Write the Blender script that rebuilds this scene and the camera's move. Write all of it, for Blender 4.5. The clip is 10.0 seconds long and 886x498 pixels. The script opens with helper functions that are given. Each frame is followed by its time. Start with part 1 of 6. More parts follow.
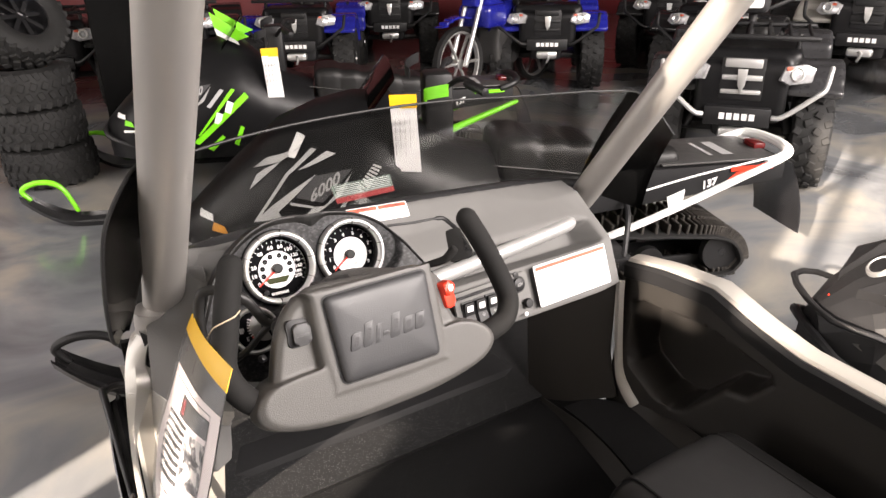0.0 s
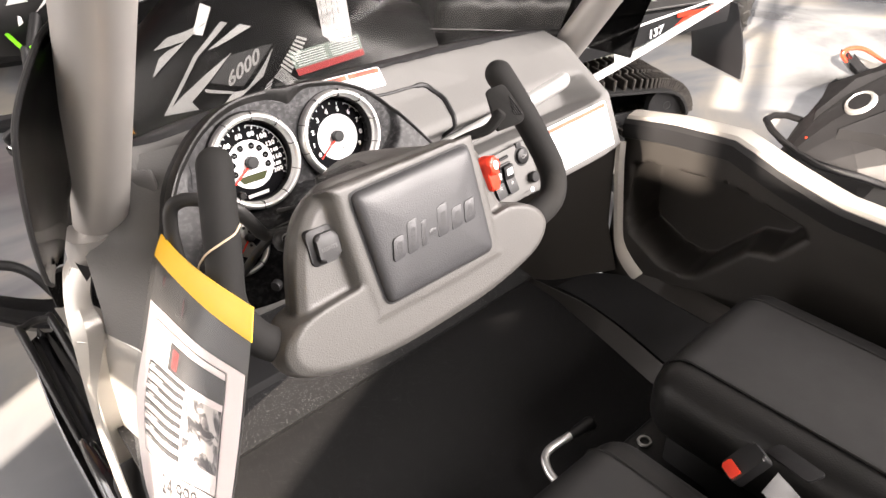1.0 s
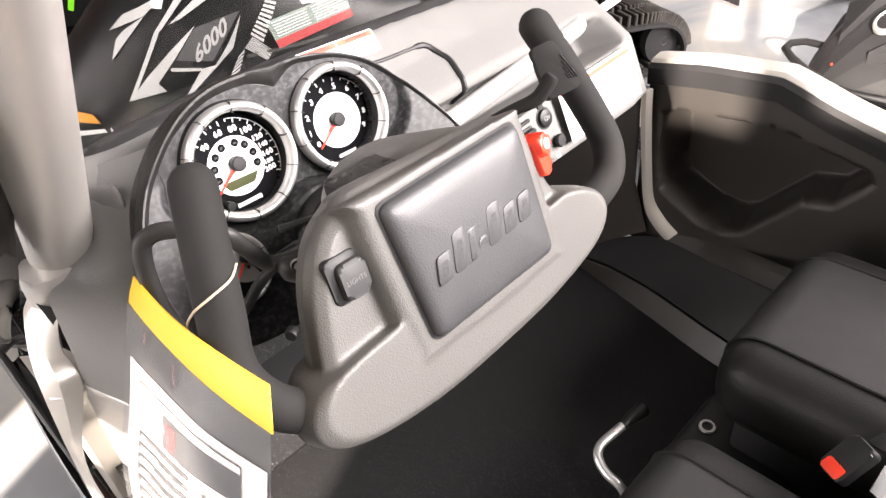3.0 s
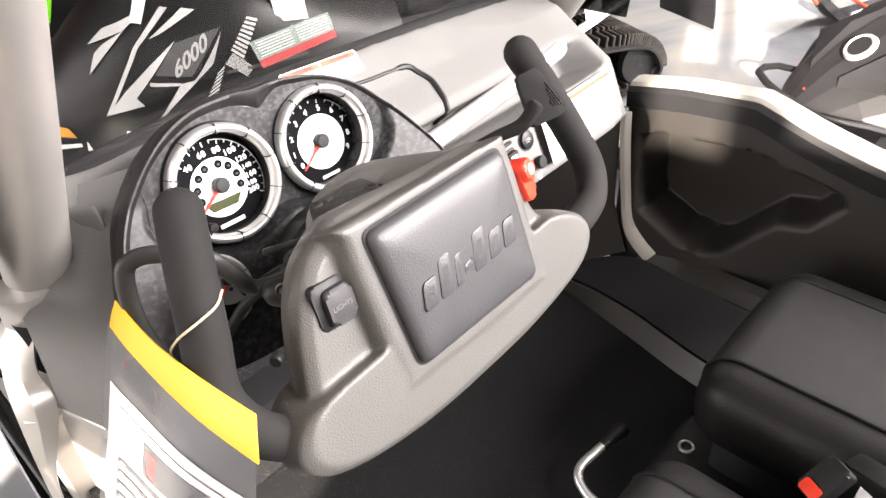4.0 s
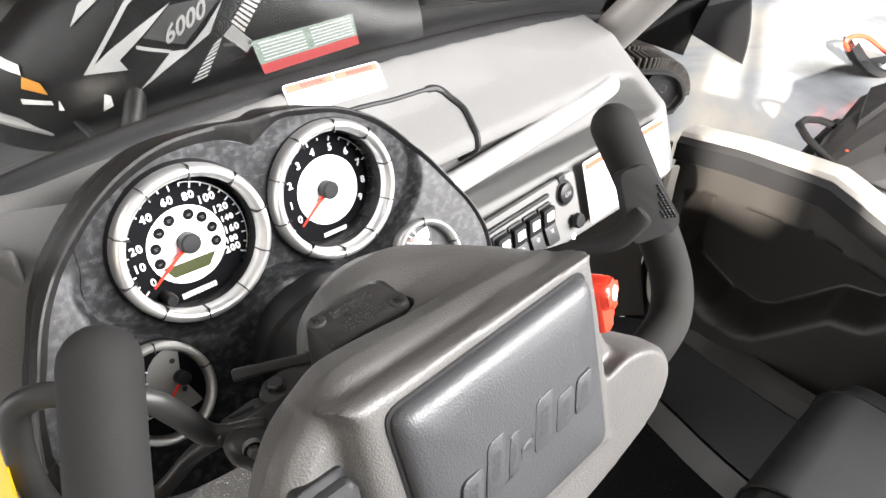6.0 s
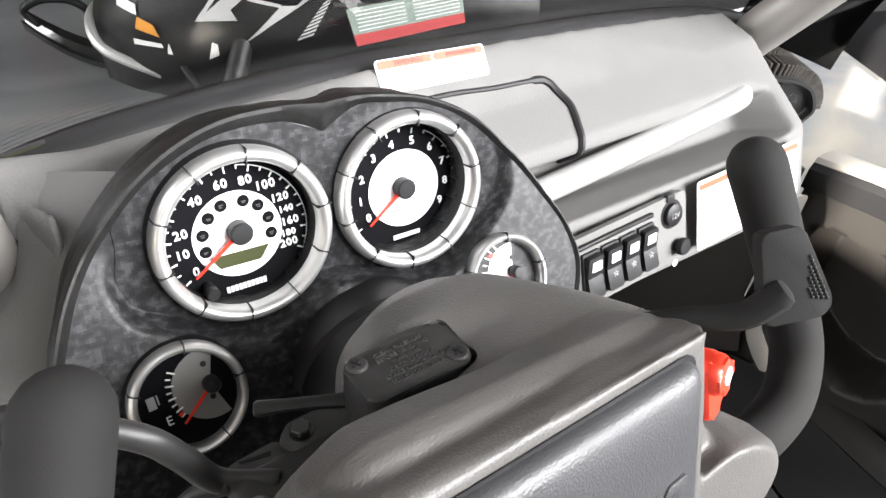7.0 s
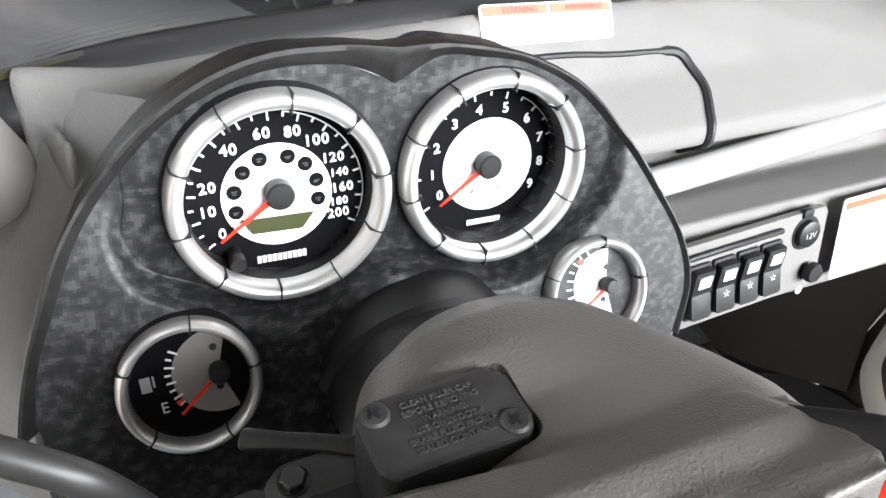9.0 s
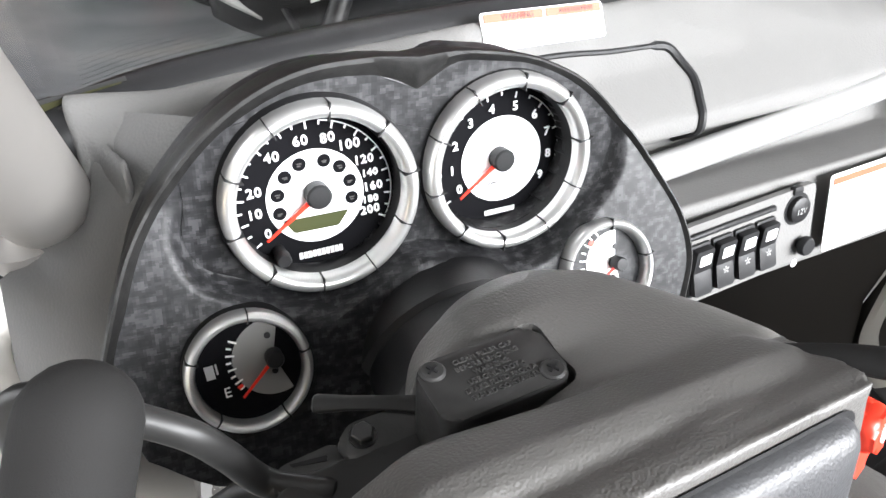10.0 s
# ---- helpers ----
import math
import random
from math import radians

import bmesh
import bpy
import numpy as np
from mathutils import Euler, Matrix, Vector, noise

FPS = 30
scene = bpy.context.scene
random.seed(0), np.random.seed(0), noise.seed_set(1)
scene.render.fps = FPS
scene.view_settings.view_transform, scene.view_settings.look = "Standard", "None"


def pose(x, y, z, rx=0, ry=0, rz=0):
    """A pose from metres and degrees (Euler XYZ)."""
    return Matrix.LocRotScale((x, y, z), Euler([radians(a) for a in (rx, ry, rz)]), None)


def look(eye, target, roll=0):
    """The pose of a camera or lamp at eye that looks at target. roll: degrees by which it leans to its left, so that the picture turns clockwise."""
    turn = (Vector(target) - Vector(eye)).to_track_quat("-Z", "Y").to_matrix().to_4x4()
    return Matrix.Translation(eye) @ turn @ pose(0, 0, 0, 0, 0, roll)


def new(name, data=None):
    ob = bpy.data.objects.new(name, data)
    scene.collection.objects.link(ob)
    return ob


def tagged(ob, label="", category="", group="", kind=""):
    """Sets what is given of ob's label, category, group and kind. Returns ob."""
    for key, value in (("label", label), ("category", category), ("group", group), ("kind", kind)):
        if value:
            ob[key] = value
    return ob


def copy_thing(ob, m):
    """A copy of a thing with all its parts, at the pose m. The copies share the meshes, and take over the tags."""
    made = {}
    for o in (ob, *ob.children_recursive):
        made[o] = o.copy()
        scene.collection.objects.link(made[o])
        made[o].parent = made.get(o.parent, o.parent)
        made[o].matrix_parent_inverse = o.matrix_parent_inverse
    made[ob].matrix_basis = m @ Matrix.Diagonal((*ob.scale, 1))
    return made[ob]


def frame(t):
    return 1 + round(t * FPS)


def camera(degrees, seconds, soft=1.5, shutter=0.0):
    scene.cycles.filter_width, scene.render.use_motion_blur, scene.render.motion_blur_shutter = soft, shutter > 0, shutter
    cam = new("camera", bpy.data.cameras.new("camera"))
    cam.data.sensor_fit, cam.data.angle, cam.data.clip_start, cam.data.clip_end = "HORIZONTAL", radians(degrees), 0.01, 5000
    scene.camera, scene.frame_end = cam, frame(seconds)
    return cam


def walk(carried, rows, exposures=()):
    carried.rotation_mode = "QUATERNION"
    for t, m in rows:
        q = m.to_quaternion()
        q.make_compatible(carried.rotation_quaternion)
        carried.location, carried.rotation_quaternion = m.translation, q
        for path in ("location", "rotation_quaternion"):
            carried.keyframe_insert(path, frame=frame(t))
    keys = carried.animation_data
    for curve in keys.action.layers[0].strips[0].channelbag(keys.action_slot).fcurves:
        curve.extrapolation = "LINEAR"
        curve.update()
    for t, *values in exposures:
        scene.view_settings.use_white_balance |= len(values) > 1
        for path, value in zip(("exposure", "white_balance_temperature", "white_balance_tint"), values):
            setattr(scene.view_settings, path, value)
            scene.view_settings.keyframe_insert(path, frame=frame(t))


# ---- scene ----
cam = camera(64.7, 10.0)
PATH = [
    (0, (0.0287, 0.0273, 1.5411), (0.9749, 1.5824, 0.7124), -1.11),
    (0.5, (0.0235, 0.1749, 1.4816), (1.0526, 1.5745, 0.4920), -0.88),
    (1, (0.0079, 0.2824, 1.4436), (1.0600, 1.5523, 0.3118), -2.84),
    (1.5, (0.0643, 0.3386, 1.4116), (1.1138, 1.5463, 0.2111), -4.56),
    (2, (0.0905, 0.3817, 1.3963), (1.0461, 1.6666, 0.1968), -7.69),
    (2.5, (0.0735, 0.4168, 1.3955), (1.0554, 1.6330, 0.1475), -8.13),
    (4, (0.0705, 0.4387, 1.4057), (1.1550, 1.6054, 0.1960), -5.79),
    (4.5, (0.0585, 0.4427, 1.4046), (1.1490, 1.6044, 0.1960), -5.10),
    (5, (0.0285, 0.4677, 1.4096), (1.1518, 1.6241, 0.2262), -5.71),
    (5.5, (0.0727, 0.5258, 1.3956), (1.2569, 1.6171, 0.2080), -2.06),
    (6, (0.1730, 0.6088, 1.3802), (1.2846, 1.7128, 0.1362), 2.97),
    (6.2, (0.2061, 0.6438, 1.3718), (1.2490, 1.7852, 0.1036), 4.21),
    (7.5, (0.2323, 0.6750, 1.3514), (1.1137, 1.8971, 0.0357), 5.73),
    (8, (0.2465, 0.7011, 1.3367), (1.0960, 1.9255, 0.0039), 7.45),
    (8.5, (0.2687, 0.7282, 1.3212), (1.0116, 1.9613, -0.0664), 9.41),
    (9, (0.2788, 0.7373, 1.3114), (0.9290, 1.9819, -0.1119), 7.98),
    (9.5, (0.2717, 0.7333, 1.3143), (0.8562, 1.9793, -0.1365), 5.73),
    (10, (0.2476, 0.7112, 1.3309), (0.9087, 1.9656, -0.0792), 4.78),
]
EXPO = [(0.0, 2.24, 6900, 17), (1.0, 2.78, 6850, 17), (1.5, 3.03, 6700, 18), (2.5, 3.2, 6700, 18), (4.5, 3.18, 6600, 15), (5.5, 3.14, 6420, 12), (7.5, 2.93, 6200, 11), (10.0, 3.1, 6100, 10)]
walk(cam, [(t, look(eye, target, roll)) for t, eye, target, roll in PATH], EXPO)

# ---- light ----
world = bpy.data.worlds.new("world")
scene.world = world
world.use_nodes = True
wn = world.node_tree.nodes
sky = wn.new("ShaderNodeTexSky")
sky.sky_type = "NISHITA"
sky.sun_disc = False
SUN_WAY = Vector((1.0, 0.45, -0.44)).normalized()
sky.sun_elevation = math.asin(-SUN_WAY.z)
sky.sun_rotation = math.atan2(-SUN_WAY.x, -SUN_WAY.y)
world.node_tree.links.new(sky.outputs[0], wn["Background"].inputs[0])
wn["Background"].inputs[1].default_value = 0.05
sun = new("sun", bpy.data.lights.new("sun", "SUN"))
sun.data.energy, sun.data.angle, sun.data.color = 5.0, radians(0.6), (1.0, 0.91, 0.78)
sun.matrix_world = look((0, 0, 6), Vector((0, 0, 6)) + SUN_WAY)


def added_light(name, eye, target, w, h, power):
    """An added soft lamp, set in an unseen window's opening in place of the sky's light."""
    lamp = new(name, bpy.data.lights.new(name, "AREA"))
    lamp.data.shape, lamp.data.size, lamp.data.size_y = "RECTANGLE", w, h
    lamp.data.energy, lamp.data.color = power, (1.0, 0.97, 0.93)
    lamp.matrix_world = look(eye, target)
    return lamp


# Added fill that brightens the floor on the left; its window is unseen.
added_light("added_light", (-2.88, 3.6, 1.85), (0.0, 3.4, 0.6), 4.6, 3.0, 38)
# Added soft light from high behind, set right to leave the door dark.
added_light("added_light", (4.4, -3.1, 3.4), (4.0, 0.6, 0.9), 7.2, 2.2, 320)


# ---- helpers of shape ----
def part(name, bm, material, parent, label="", angle=35):
    """One mesh object under a thing or a part; the bmesh is in the world's place."""
    me = bm if isinstance(bm, bpy.types.Mesh) else None
    if me is None:
        me = bpy.data.meshes.new(name)
        bmesh.ops.recalc_face_normals(bm, faces=bm.faces)
        bm.to_mesh(me)
        bm.free()
    me.name = name
    for p in me.polygons:
        p.use_smooth = True
    me.set_sharp_from_angle(angle=radians(angle))
    if material:
        me.materials.clear()
        me.materials.append(material)
    ob = new(name, me)
    ob.parent = parent
    if parent is not None and parent.type == "EMPTY":
        ob.matrix_parent_inverse = parent.matrix_basis.inverted()
    if label:
        tagged(ob, label)
    return ob


def thing(name, place, label, category, group=""):
    ob = new(name)
    ob.empty_display_size = 0.1
    ob.matrix_basis = Matrix.Translation(place)
    return tagged(ob, label, category, group)


def frame_of(o, n, up=(0, 0, 1)):
    """A local frame: z along n, y as near to up as can be."""
    n = Vector(n).normalized()
    v = Vector(up)
    v = (v - v.dot(n) * n).normalized()
    u = v.cross(n)
    m = Matrix((u, v, n)).transposed().to_4x4()
    m.translation = Vector(o)
    return m


def moved(bm, m):
    bmesh.ops.transform(bm, matrix=m, verts=bm.verts)
    return bm


def joined(*bms):
    out = bmesh.new()
    for b in bms:
        me = bpy.data.meshes.new("tmp")
        b.to_mesh(me)
        b.free()
        out.from_mesh(me)
        bpy.data.meshes.remove(me)
    return out


def smooth_line(pts, n=6, closed=False):
    """Catmull-Rom through the points."""
    pts = [Vector(p) for p in pts]
    out, k = [], len(pts)
    for i in range(k if closed else k - 1):
        if closed:
            a, b, c, d = (pts[(i + j) % k] for j in (-1, 0, 1, 2))
        else:
            b, c = pts[i], pts[i + 1]
            a = pts[i - 1] if i else b * 2 - c
            d = pts[i + 2] if i + 2 < k else c * 2 - b
        for j in range(n):
            t = j / n
            out.append(0.5 * (2 * b + (c - a) * t + (2 * a - 5 * b + 4 * c - d) * t * t + (3 * b - a - 3 * c + d) * t**3))
    if not closed:
        out.append(pts[-1])
    return out


def tube(pts, r, n=6, seg=14, flat=1.0, round_ends=True, dome=False):
    """A tube along a smooth line; r: a radius, or one for each point."""
    line = smooth_line(pts, n) if n > 1 else [Vector(p) for p in pts]
    if isinstance(r, (int, float)):
        rr = [r] * len(line)
    else:
        rr = [float(np.interp(i / max(1, n), range(len(r)), r)) for i in range(len(line))]
    if round_ends:
        a, b = line[0] - line[1], line[-1] - line[-2]
        a.normalize(), b.normalize()
        ra, rb = rr[0], rr[-1]
        line = [line[0] + a * ra * 0.5, line[0] + a * ra * 0.35] + line + [line[-1] + b * rb * 0.35, line[-1] + b * rb * 0.5]
        rr = [ra * 0.5, ra * 0.85] + rr + [rb * 0.85, rb * 0.5]
    if dome:
        b = (line[-1] - line[-2]).normalized()
        r0 = rr[-5]
        line, rr = line[:-2], rr[:-2]
        q = line[-1]
        line += [q + b * r0 * math.sin(a) for a in (0.35, 0.7, 1.0, 1.25, 1.45)]
        rr += [r0 * math.cos(a) for a in (0.35, 0.7, 1.0, 1.25, 1.45)]
    bm, rings, up = bmesh.new(), [], None
    for i, p in enumerate(line):
        t = (line[min(i + 1, len(line) - 1)] - line[max(i - 1, 0)]).normalized()
        if up is None:
            up = Vector((0, 0, 1)) if abs(t.z) < 0.9 else Vector((0, 1, 0))
        up = (up - up.dot(t) * t).normalized()
        s = t.cross(up)
        rings.append([bm.verts.new(p + (s * math.cos(k * math.tau / seg) + up * math.sin(k * math.tau / seg) * flat) * rr[i]) for k in range(seg)])
    for a, b in zip(rings, rings[1:]):
        for k in range(seg):
            bm.faces.new((a[k], a[(k + 1) % seg], b[(k + 1) % seg], b[k]))
    bm.faces.new(rings[0][::-1]), bm.faces.new(rings[-1])
    return bm


def lathe(profile, seg=48, closed=False):
    """A turned shape about z from rows of radius, height."""
    bm, rings = bmesh.new(), []
    for r, z in profile:
        if r < 1e-6:
            rings.append([bm.verts.new((0, 0, z))] * seg)
        else:
            rings.append([bm.verts.new((r * math.cos(k * math.tau / seg), r * math.sin(k * math.tau / seg), z)) for k in range(seg)])
    pairs = list(zip(rings, rings[1:])) + ([(rings[-1], rings[0])] if closed else [])
    for a, b in pairs:
        for k in range(seg):
            f = [a[k], a[(k + 1) % seg], b[(k + 1) % seg], b[k]]
            f = [v for j, v in enumerate(f) if v not in f[:j]]
            if len(f) > 2:
                bm.faces.new(f)
    return bm


def prism(outline, z0, z1, bevel=0.0, seg=2):
    """An outline in x, y between two heights, with rounded rims."""
    bm = bmesh.new()
    lo = [bm.verts.new((p[0], p[1], z0)) for p in outline]
    hi = [bm.verts.new((p[0], p[1], z1)) for p in outline]
    k = len(lo)
    bm.faces.new(lo[::-1])
    top = bm.faces.new(hi)
    for i in range(k):
        bm.faces.new((lo[i], lo[(i + 1) % k], hi[(i + 1) % k], hi[i]))
    if bevel:
        bmesh.ops.bevel(bm, geom=list(top.edges), offset=bevel, segments=seg, affect="EDGES", profile=0.5)
    return bm


def box(x0, x1, y0, y1, z0, z1, bevel=0.0, seg=2):
    bm = bmesh.new()
    bmesh.ops.create_cube(bm, size=1)
    for v in bm.verts:
        v.co = Vector((x0 + (v.co.x + 0.5) * (x1 - x0), y0 + (v.co.y + 0.5) * (y1 - y0), z0 + (v.co.z + 0.5) * (z1 - z0)))
    if bevel:
        bmesh.ops.bevel(bm, geom=list(bm.edges), offset=bevel, segments=seg, affect="EDGES", profile=0.5)
    return bm


def round_rect(w, h, r, n=5, cx=0.0, cy=0.0):
    out = []
    for sx, sy, a0 in ((1, 1, 0), (-1, 1, 90), (-1, -1, 180), (1, -1, 270)):
        for i in range(n + 1):
            a = radians(a0 + 90 * i / n)
            out.append((cx + sx * (w / 2 - r) + r * math.cos(a), cy + sy * (h / 2 - r) + r * math.sin(a)))
    return out


def sheet(rows, thick=0.0, closed=False):
    """A surface through rows of points; thick: solid, along the faces' normals."""
    bm = bmesh.new()
    vs = [[bm.verts.new(p) for p in row] for row in rows]
    for a, b in zip(vs, vs[1:]):
        k = len(a)
        for i in range(k if closed else k - 1):
            bm.faces.new((a[i], a[(i + 1) % k], b[(i + 1) % k], b[i]))
    bmesh.ops.recalc_face_normals(bm, faces=bm.faces)
    if thick:
        bm.normal_update()
        bmesh.ops.solidify(bm, geom=list(bm.faces), thickness=thick)
    return bm


def loft(rings, cap=True):
    """A solid through closed rings of points."""
    bm = sheet(rings, closed=True)
    bm.verts.ensure_lookup_table()
    k = len(rings[0])
    if cap:
        bm.faces.new([bm.verts[i] for i in range(k)][::-1])
        bm.faces.new([bm.verts[len(rings) * k - k + i] for i in range(k)])
    return bm


def fused(bm, voxel, rounds=4, factor=0.6, cutter=None):
    """Melts overlapping solids into one moulded skin."""
    me = bpy.data.meshes.new("tmp")
    bmesh.ops.recalc_face_normals(bm, faces=bm.faces)
    bm.to_mesh(me)
    bm.free()
    ob = new("tmp", me)
    re = ob.modifiers.new("r", "REMESH")
    re.mode, re.voxel_size = "VOXEL", voxel
    sm = ob.modifiers.new("s", "SMOOTH")
    sm.iterations, sm.factor = rounds, factor
    co = None
    if cutter is not None:
        cm = bpy.data.meshes.new("cut")
        bmesh.ops.recalc_face_normals(cutter, faces=cutter.faces)
        cutter.to_mesh(cm)
        cutter.free()
        co = new("cut", cm)
        bo = ob.modifiers.new("b", "BOOLEAN")
        bo.object, bo.operation, bo.solver = co, "DIFFERENCE", "EXACT"
    out = bpy.data.meshes.new_from_object(ob.evaluated_get(bpy.context.evaluated_depsgraph_get()))
    bpy.data.objects.remove(ob)
    bpy.data.meshes.remove(me)
    if co:
        bpy.data.objects.remove(co)
        bpy.data.meshes.remove(cm)
    return out


def carved(bm, cutter):
    """A solid with another cut out of it."""
    obs = []
    for b in (bm, cutter):
        me = bpy.data.meshes.new("tmp")
        bmesh.ops.recalc_face_normals(b, faces=b.faces)
        b.to_mesh(me)
        b.free()
        obs.append(new("tmp", me))
    bo = obs[0].modifiers.new("b", "BOOLEAN")
    bo.object, bo.operation, bo.solver = obs[1], "DIFFERENCE", "EXACT"
    out = bpy.data.meshes.new_from_object(obs[0].evaluated_get(bpy.context.evaluated_depsgraph_get()))
    for ob in obs:
        me = ob.data
        bpy.data.objects.remove(ob)
        bpy.data.meshes.remove(me)
    return out


def words(text, size, m, depth=0.0004, align="CENTER", shear=0.0, bold=0.0):
    """Writing as a mesh, in the plane of m."""
    cu = bpy.data.curves.new("words", "FONT")
    cu.body, cu.size, cu.extrude, cu.align_x, cu.align_y, cu.shear = text, size, depth, align, "CENTER", shear
    cu.offset, cu.resolution_u = bold, 3
    ob = new("words", cu)
    me = bpy.data.meshes.new_from_object(ob.evaluated_get(bpy.context.evaluated_depsgraph_get()))
    bpy.data.objects.remove(ob)
    bpy.data.curves.remove(cu)
    bm = bmesh.new()
    bm.from_mesh(me)
    bpy.data.meshes.remove(me)
    return moved(bm, m)


def bars(rows, m, depth=0.0004):
    """Plain bars (x, y, width, height) that stand for small print."""
    return moved(joined(*(box(x - w / 2, x + w / 2, y - h / 2, y + h / 2, -depth, depth) for x, y, w, h in rows)), m)


def T(x, y, z=0.0, rz=0.0):
    return pose(x, y, z, 0, 0, rz)


# ---- materials ----
def ramp(nt, fac, stops):
    r = nt.nodes.new("ShaderNodeValToRGB")
    while len(r.color_ramp.elements) < len(stops):
        r.color_ramp.elements.new(0.5)
    for e, (p, c) in zip(r.color_ramp.elements, stops):
        e.position, e.color = p, (*c, 1) if len(c) == 3 else c
    nt.links.new(fac, r.inputs[0])
    return r.outputs[0]


def surface(name, color, rough=0.5, metal=0.0, vary=0.15, scale=6.0, grain=0.0, grain_scale=900.0, coat=0.0, spec=0.5, cells=False, rough_vary=0.1):
    """A paint, plastic, metal or cloth: soft blotches over the colour, and a fine relief."""
    m = bpy.data.materials.new(name)
    m.use_nodes = True
    nt = m.node_tree
    b = nt.nodes["Principled BSDF"]
    b.inputs["Metallic"].default_value = metal
    b.inputs["Specular IOR Level"].default_value = spec
    b.inputs["Coat Weight"].default_value = coat
    b.inputs["Coat Roughness"].default_value = 0.08
    co = nt.nodes.new("ShaderNodeTexCoord").outputs["Object"]
    n = nt.nodes.new("ShaderNodeTexNoise")
    n.inputs["Scale"].default_value, n.inputs["Detail"].default_value = scale, 6
    nt.links.new(co, n.inputs["Vector"])
    lo, hi = [max(0.0, c * (1 - vary)) for c in color], [min(1.0, c * (1 + vary)) for c in color]
    nt.links.new(ramp(nt, n.outputs["Fac"], [(0.3, lo), (0.7, hi)]), b.inputs["Base Color"])
    n2 = nt.nodes.new("ShaderNodeTexNoise")
    n2.inputs["Scale"].default_value, n2.inputs["Detail"].default_value = scale * 5, 4
    nt.links.new(co, n2.inputs["Vector"])
    mr = nt.nodes.new("ShaderNodeMapRange")
    mr.inputs[3].default_value, mr.inputs[4].default_value = max(0.02, rough - rough_vary), min(1, rough + rough_vary)
    nt.links.new(n2.outputs["Fac"], mr.inputs[0])
    nt.links.new(mr.outputs[0], b.inputs["Roughness"])
    if grain:
        if cells:
            g = nt.nodes.new("ShaderNodeTexVoronoi")
            g.feature = "SMOOTH_F1"
            out = g.outputs["Distance"]
        else:
            g = nt.nodes.new("ShaderNodeTexNoise")
            g.inputs["Detail"].default_value = 2
            out = g.outputs["Fac"]
        g.inputs["Scale"].default_value = grain_scale
        nt.links.new(co, g.inputs["Vector"])
        bu = nt.nodes.new("ShaderNodeBump")
        bu.inputs["Strength"].default_value, bu.inputs["Distance"].default_value = grain, 0.0006
        nt.links.new(out, bu.inputs["Height"])
        nt.links.new(bu.outputs[0], b.inputs["Normal"])
    return m


def clear(name, tint, gloss=0.04, ior=1.45):
    """A thin pane: tinted see-through, with a mirror gloss by Fresnel."""
    m = bpy.data.materials.new(name)
    m.use_nodes = True
    nt = m.node_tree
    nt.nodes.remove(nt.nodes["Principled BSDF"])
    t, g, mx, f = (nt.nodes.new("ShaderNode" + k) for k in ("BsdfTransparent", "BsdfGlossy", "MixShader", "LayerWeight"))
    t.inputs[0].default_value = (*tint, 1)
    g.inputs["Roughness"].default_value = gloss
    f.inputs[0].default_value = 0.5
    pw, ml = nt.nodes.new("ShaderNodeMath"), nt.nodes.new("ShaderNodeMath")
    pw.operation, pw.inputs[1].default_value = "POWER", 5.0
    ml.operation, ml.inputs[1].default_value, ml.inputs[2].default_value = "MULTIPLY_ADD", 0.9, ((ior - 1) / (ior + 1)) ** 2
    nt.links.new(f.outputs["Facing"], pw.inputs[0])
    nt.links.new(pw.outputs[0], ml.inputs[0])
    nt.links.new(ml.outputs[0], mx.inputs[0])
    nt.links.new(t.outputs[0], mx.inputs[1])
    nt.links.new(g.outputs[0], mx.inputs[2])
    nt.links.new(mx.outputs[0], nt.nodes["Material Output"].inputs[0])
    return m


DASH = surface("grey moulded plastic", (0.143, 0.141, 0.137), 0.66, vary=0.06, spec=0.22, grain=0.6, grain_scale=480, cells=True)
HUB = surface("grey grained hub plastic", (0.086, 0.083, 0.079), 0.47, vary=0.07, grain=0.5, grain_scale=860, cells=True)
PAD = surface("dark grey leatherette", (0.042, 0.0425, 0.045), 0.46, vary=0.08, grain=0.36, grain_scale=850, cells=True)
# Darker, coarser copy of the pad's leatherette, for shade in the mark.
PADSHADE = surface("shaded coarse leatherette", (0.028, 0.028, 0.030), 0.55, vary=0.1, grain=0.5, grain_scale=480, cells=True)
DOOR = surface("dark brown-grey door plastic", (0.020, 0.0182, 0.0164), 0.42, vary=0.1, scale=3, grain=0.25, grain_scale=600, cells=True)
LEVER = surface("satin black cast alloy", (0.021, 0.0207, 0.0203), 0.45, 0.0, vary=0.2, scale=40, spec=0.4)
LABELCLEAR = surface("pale green film", (0.42, 0.52, 0.45), 0.4, vary=0.04)
LABELRED = surface("faded red print", (0.32, 0.05, 0.05), 0.45, vary=0.06)
PINKPAPER = surface("pinkish white paper", (0.82, 0.74, 0.73), 0.55, vary=0.04, scale=12)
FOAM = surface("charcoal foam rubber", (0.010, 0.0097, 0.0094), 0.85, vary=0.12, spec=0.3, grain=0.25, grain_scale=1500)
BLACK = surface("black plastic", (0.011, 0.011, 0.0118), 0.48, vary=0.2, spec=0.35, grain=0.2, grain_scale=700)
VISOR = surface("dark grey visor plastic", (0.034, 0.034, 0.035), 0.42, vary=0.12, grain=0.25, grain_scale=900)
CASTGREY = surface("dark cast alloy", (0.055, 0.0545, 0.054), 0.4, 0.3, vary=0.2, scale=60, grain=0.2, grain_scale=900)
GUNSTEEL = surface("dark steel", (0.12, 0.12, 0.12), 0.32, 0.8, vary=0.2, scale=80)
GLOSSBLACK = surface("gloss black paint", (0.012, 0.012, 0.013), 0.16, vary=0.2, coat=0.6)
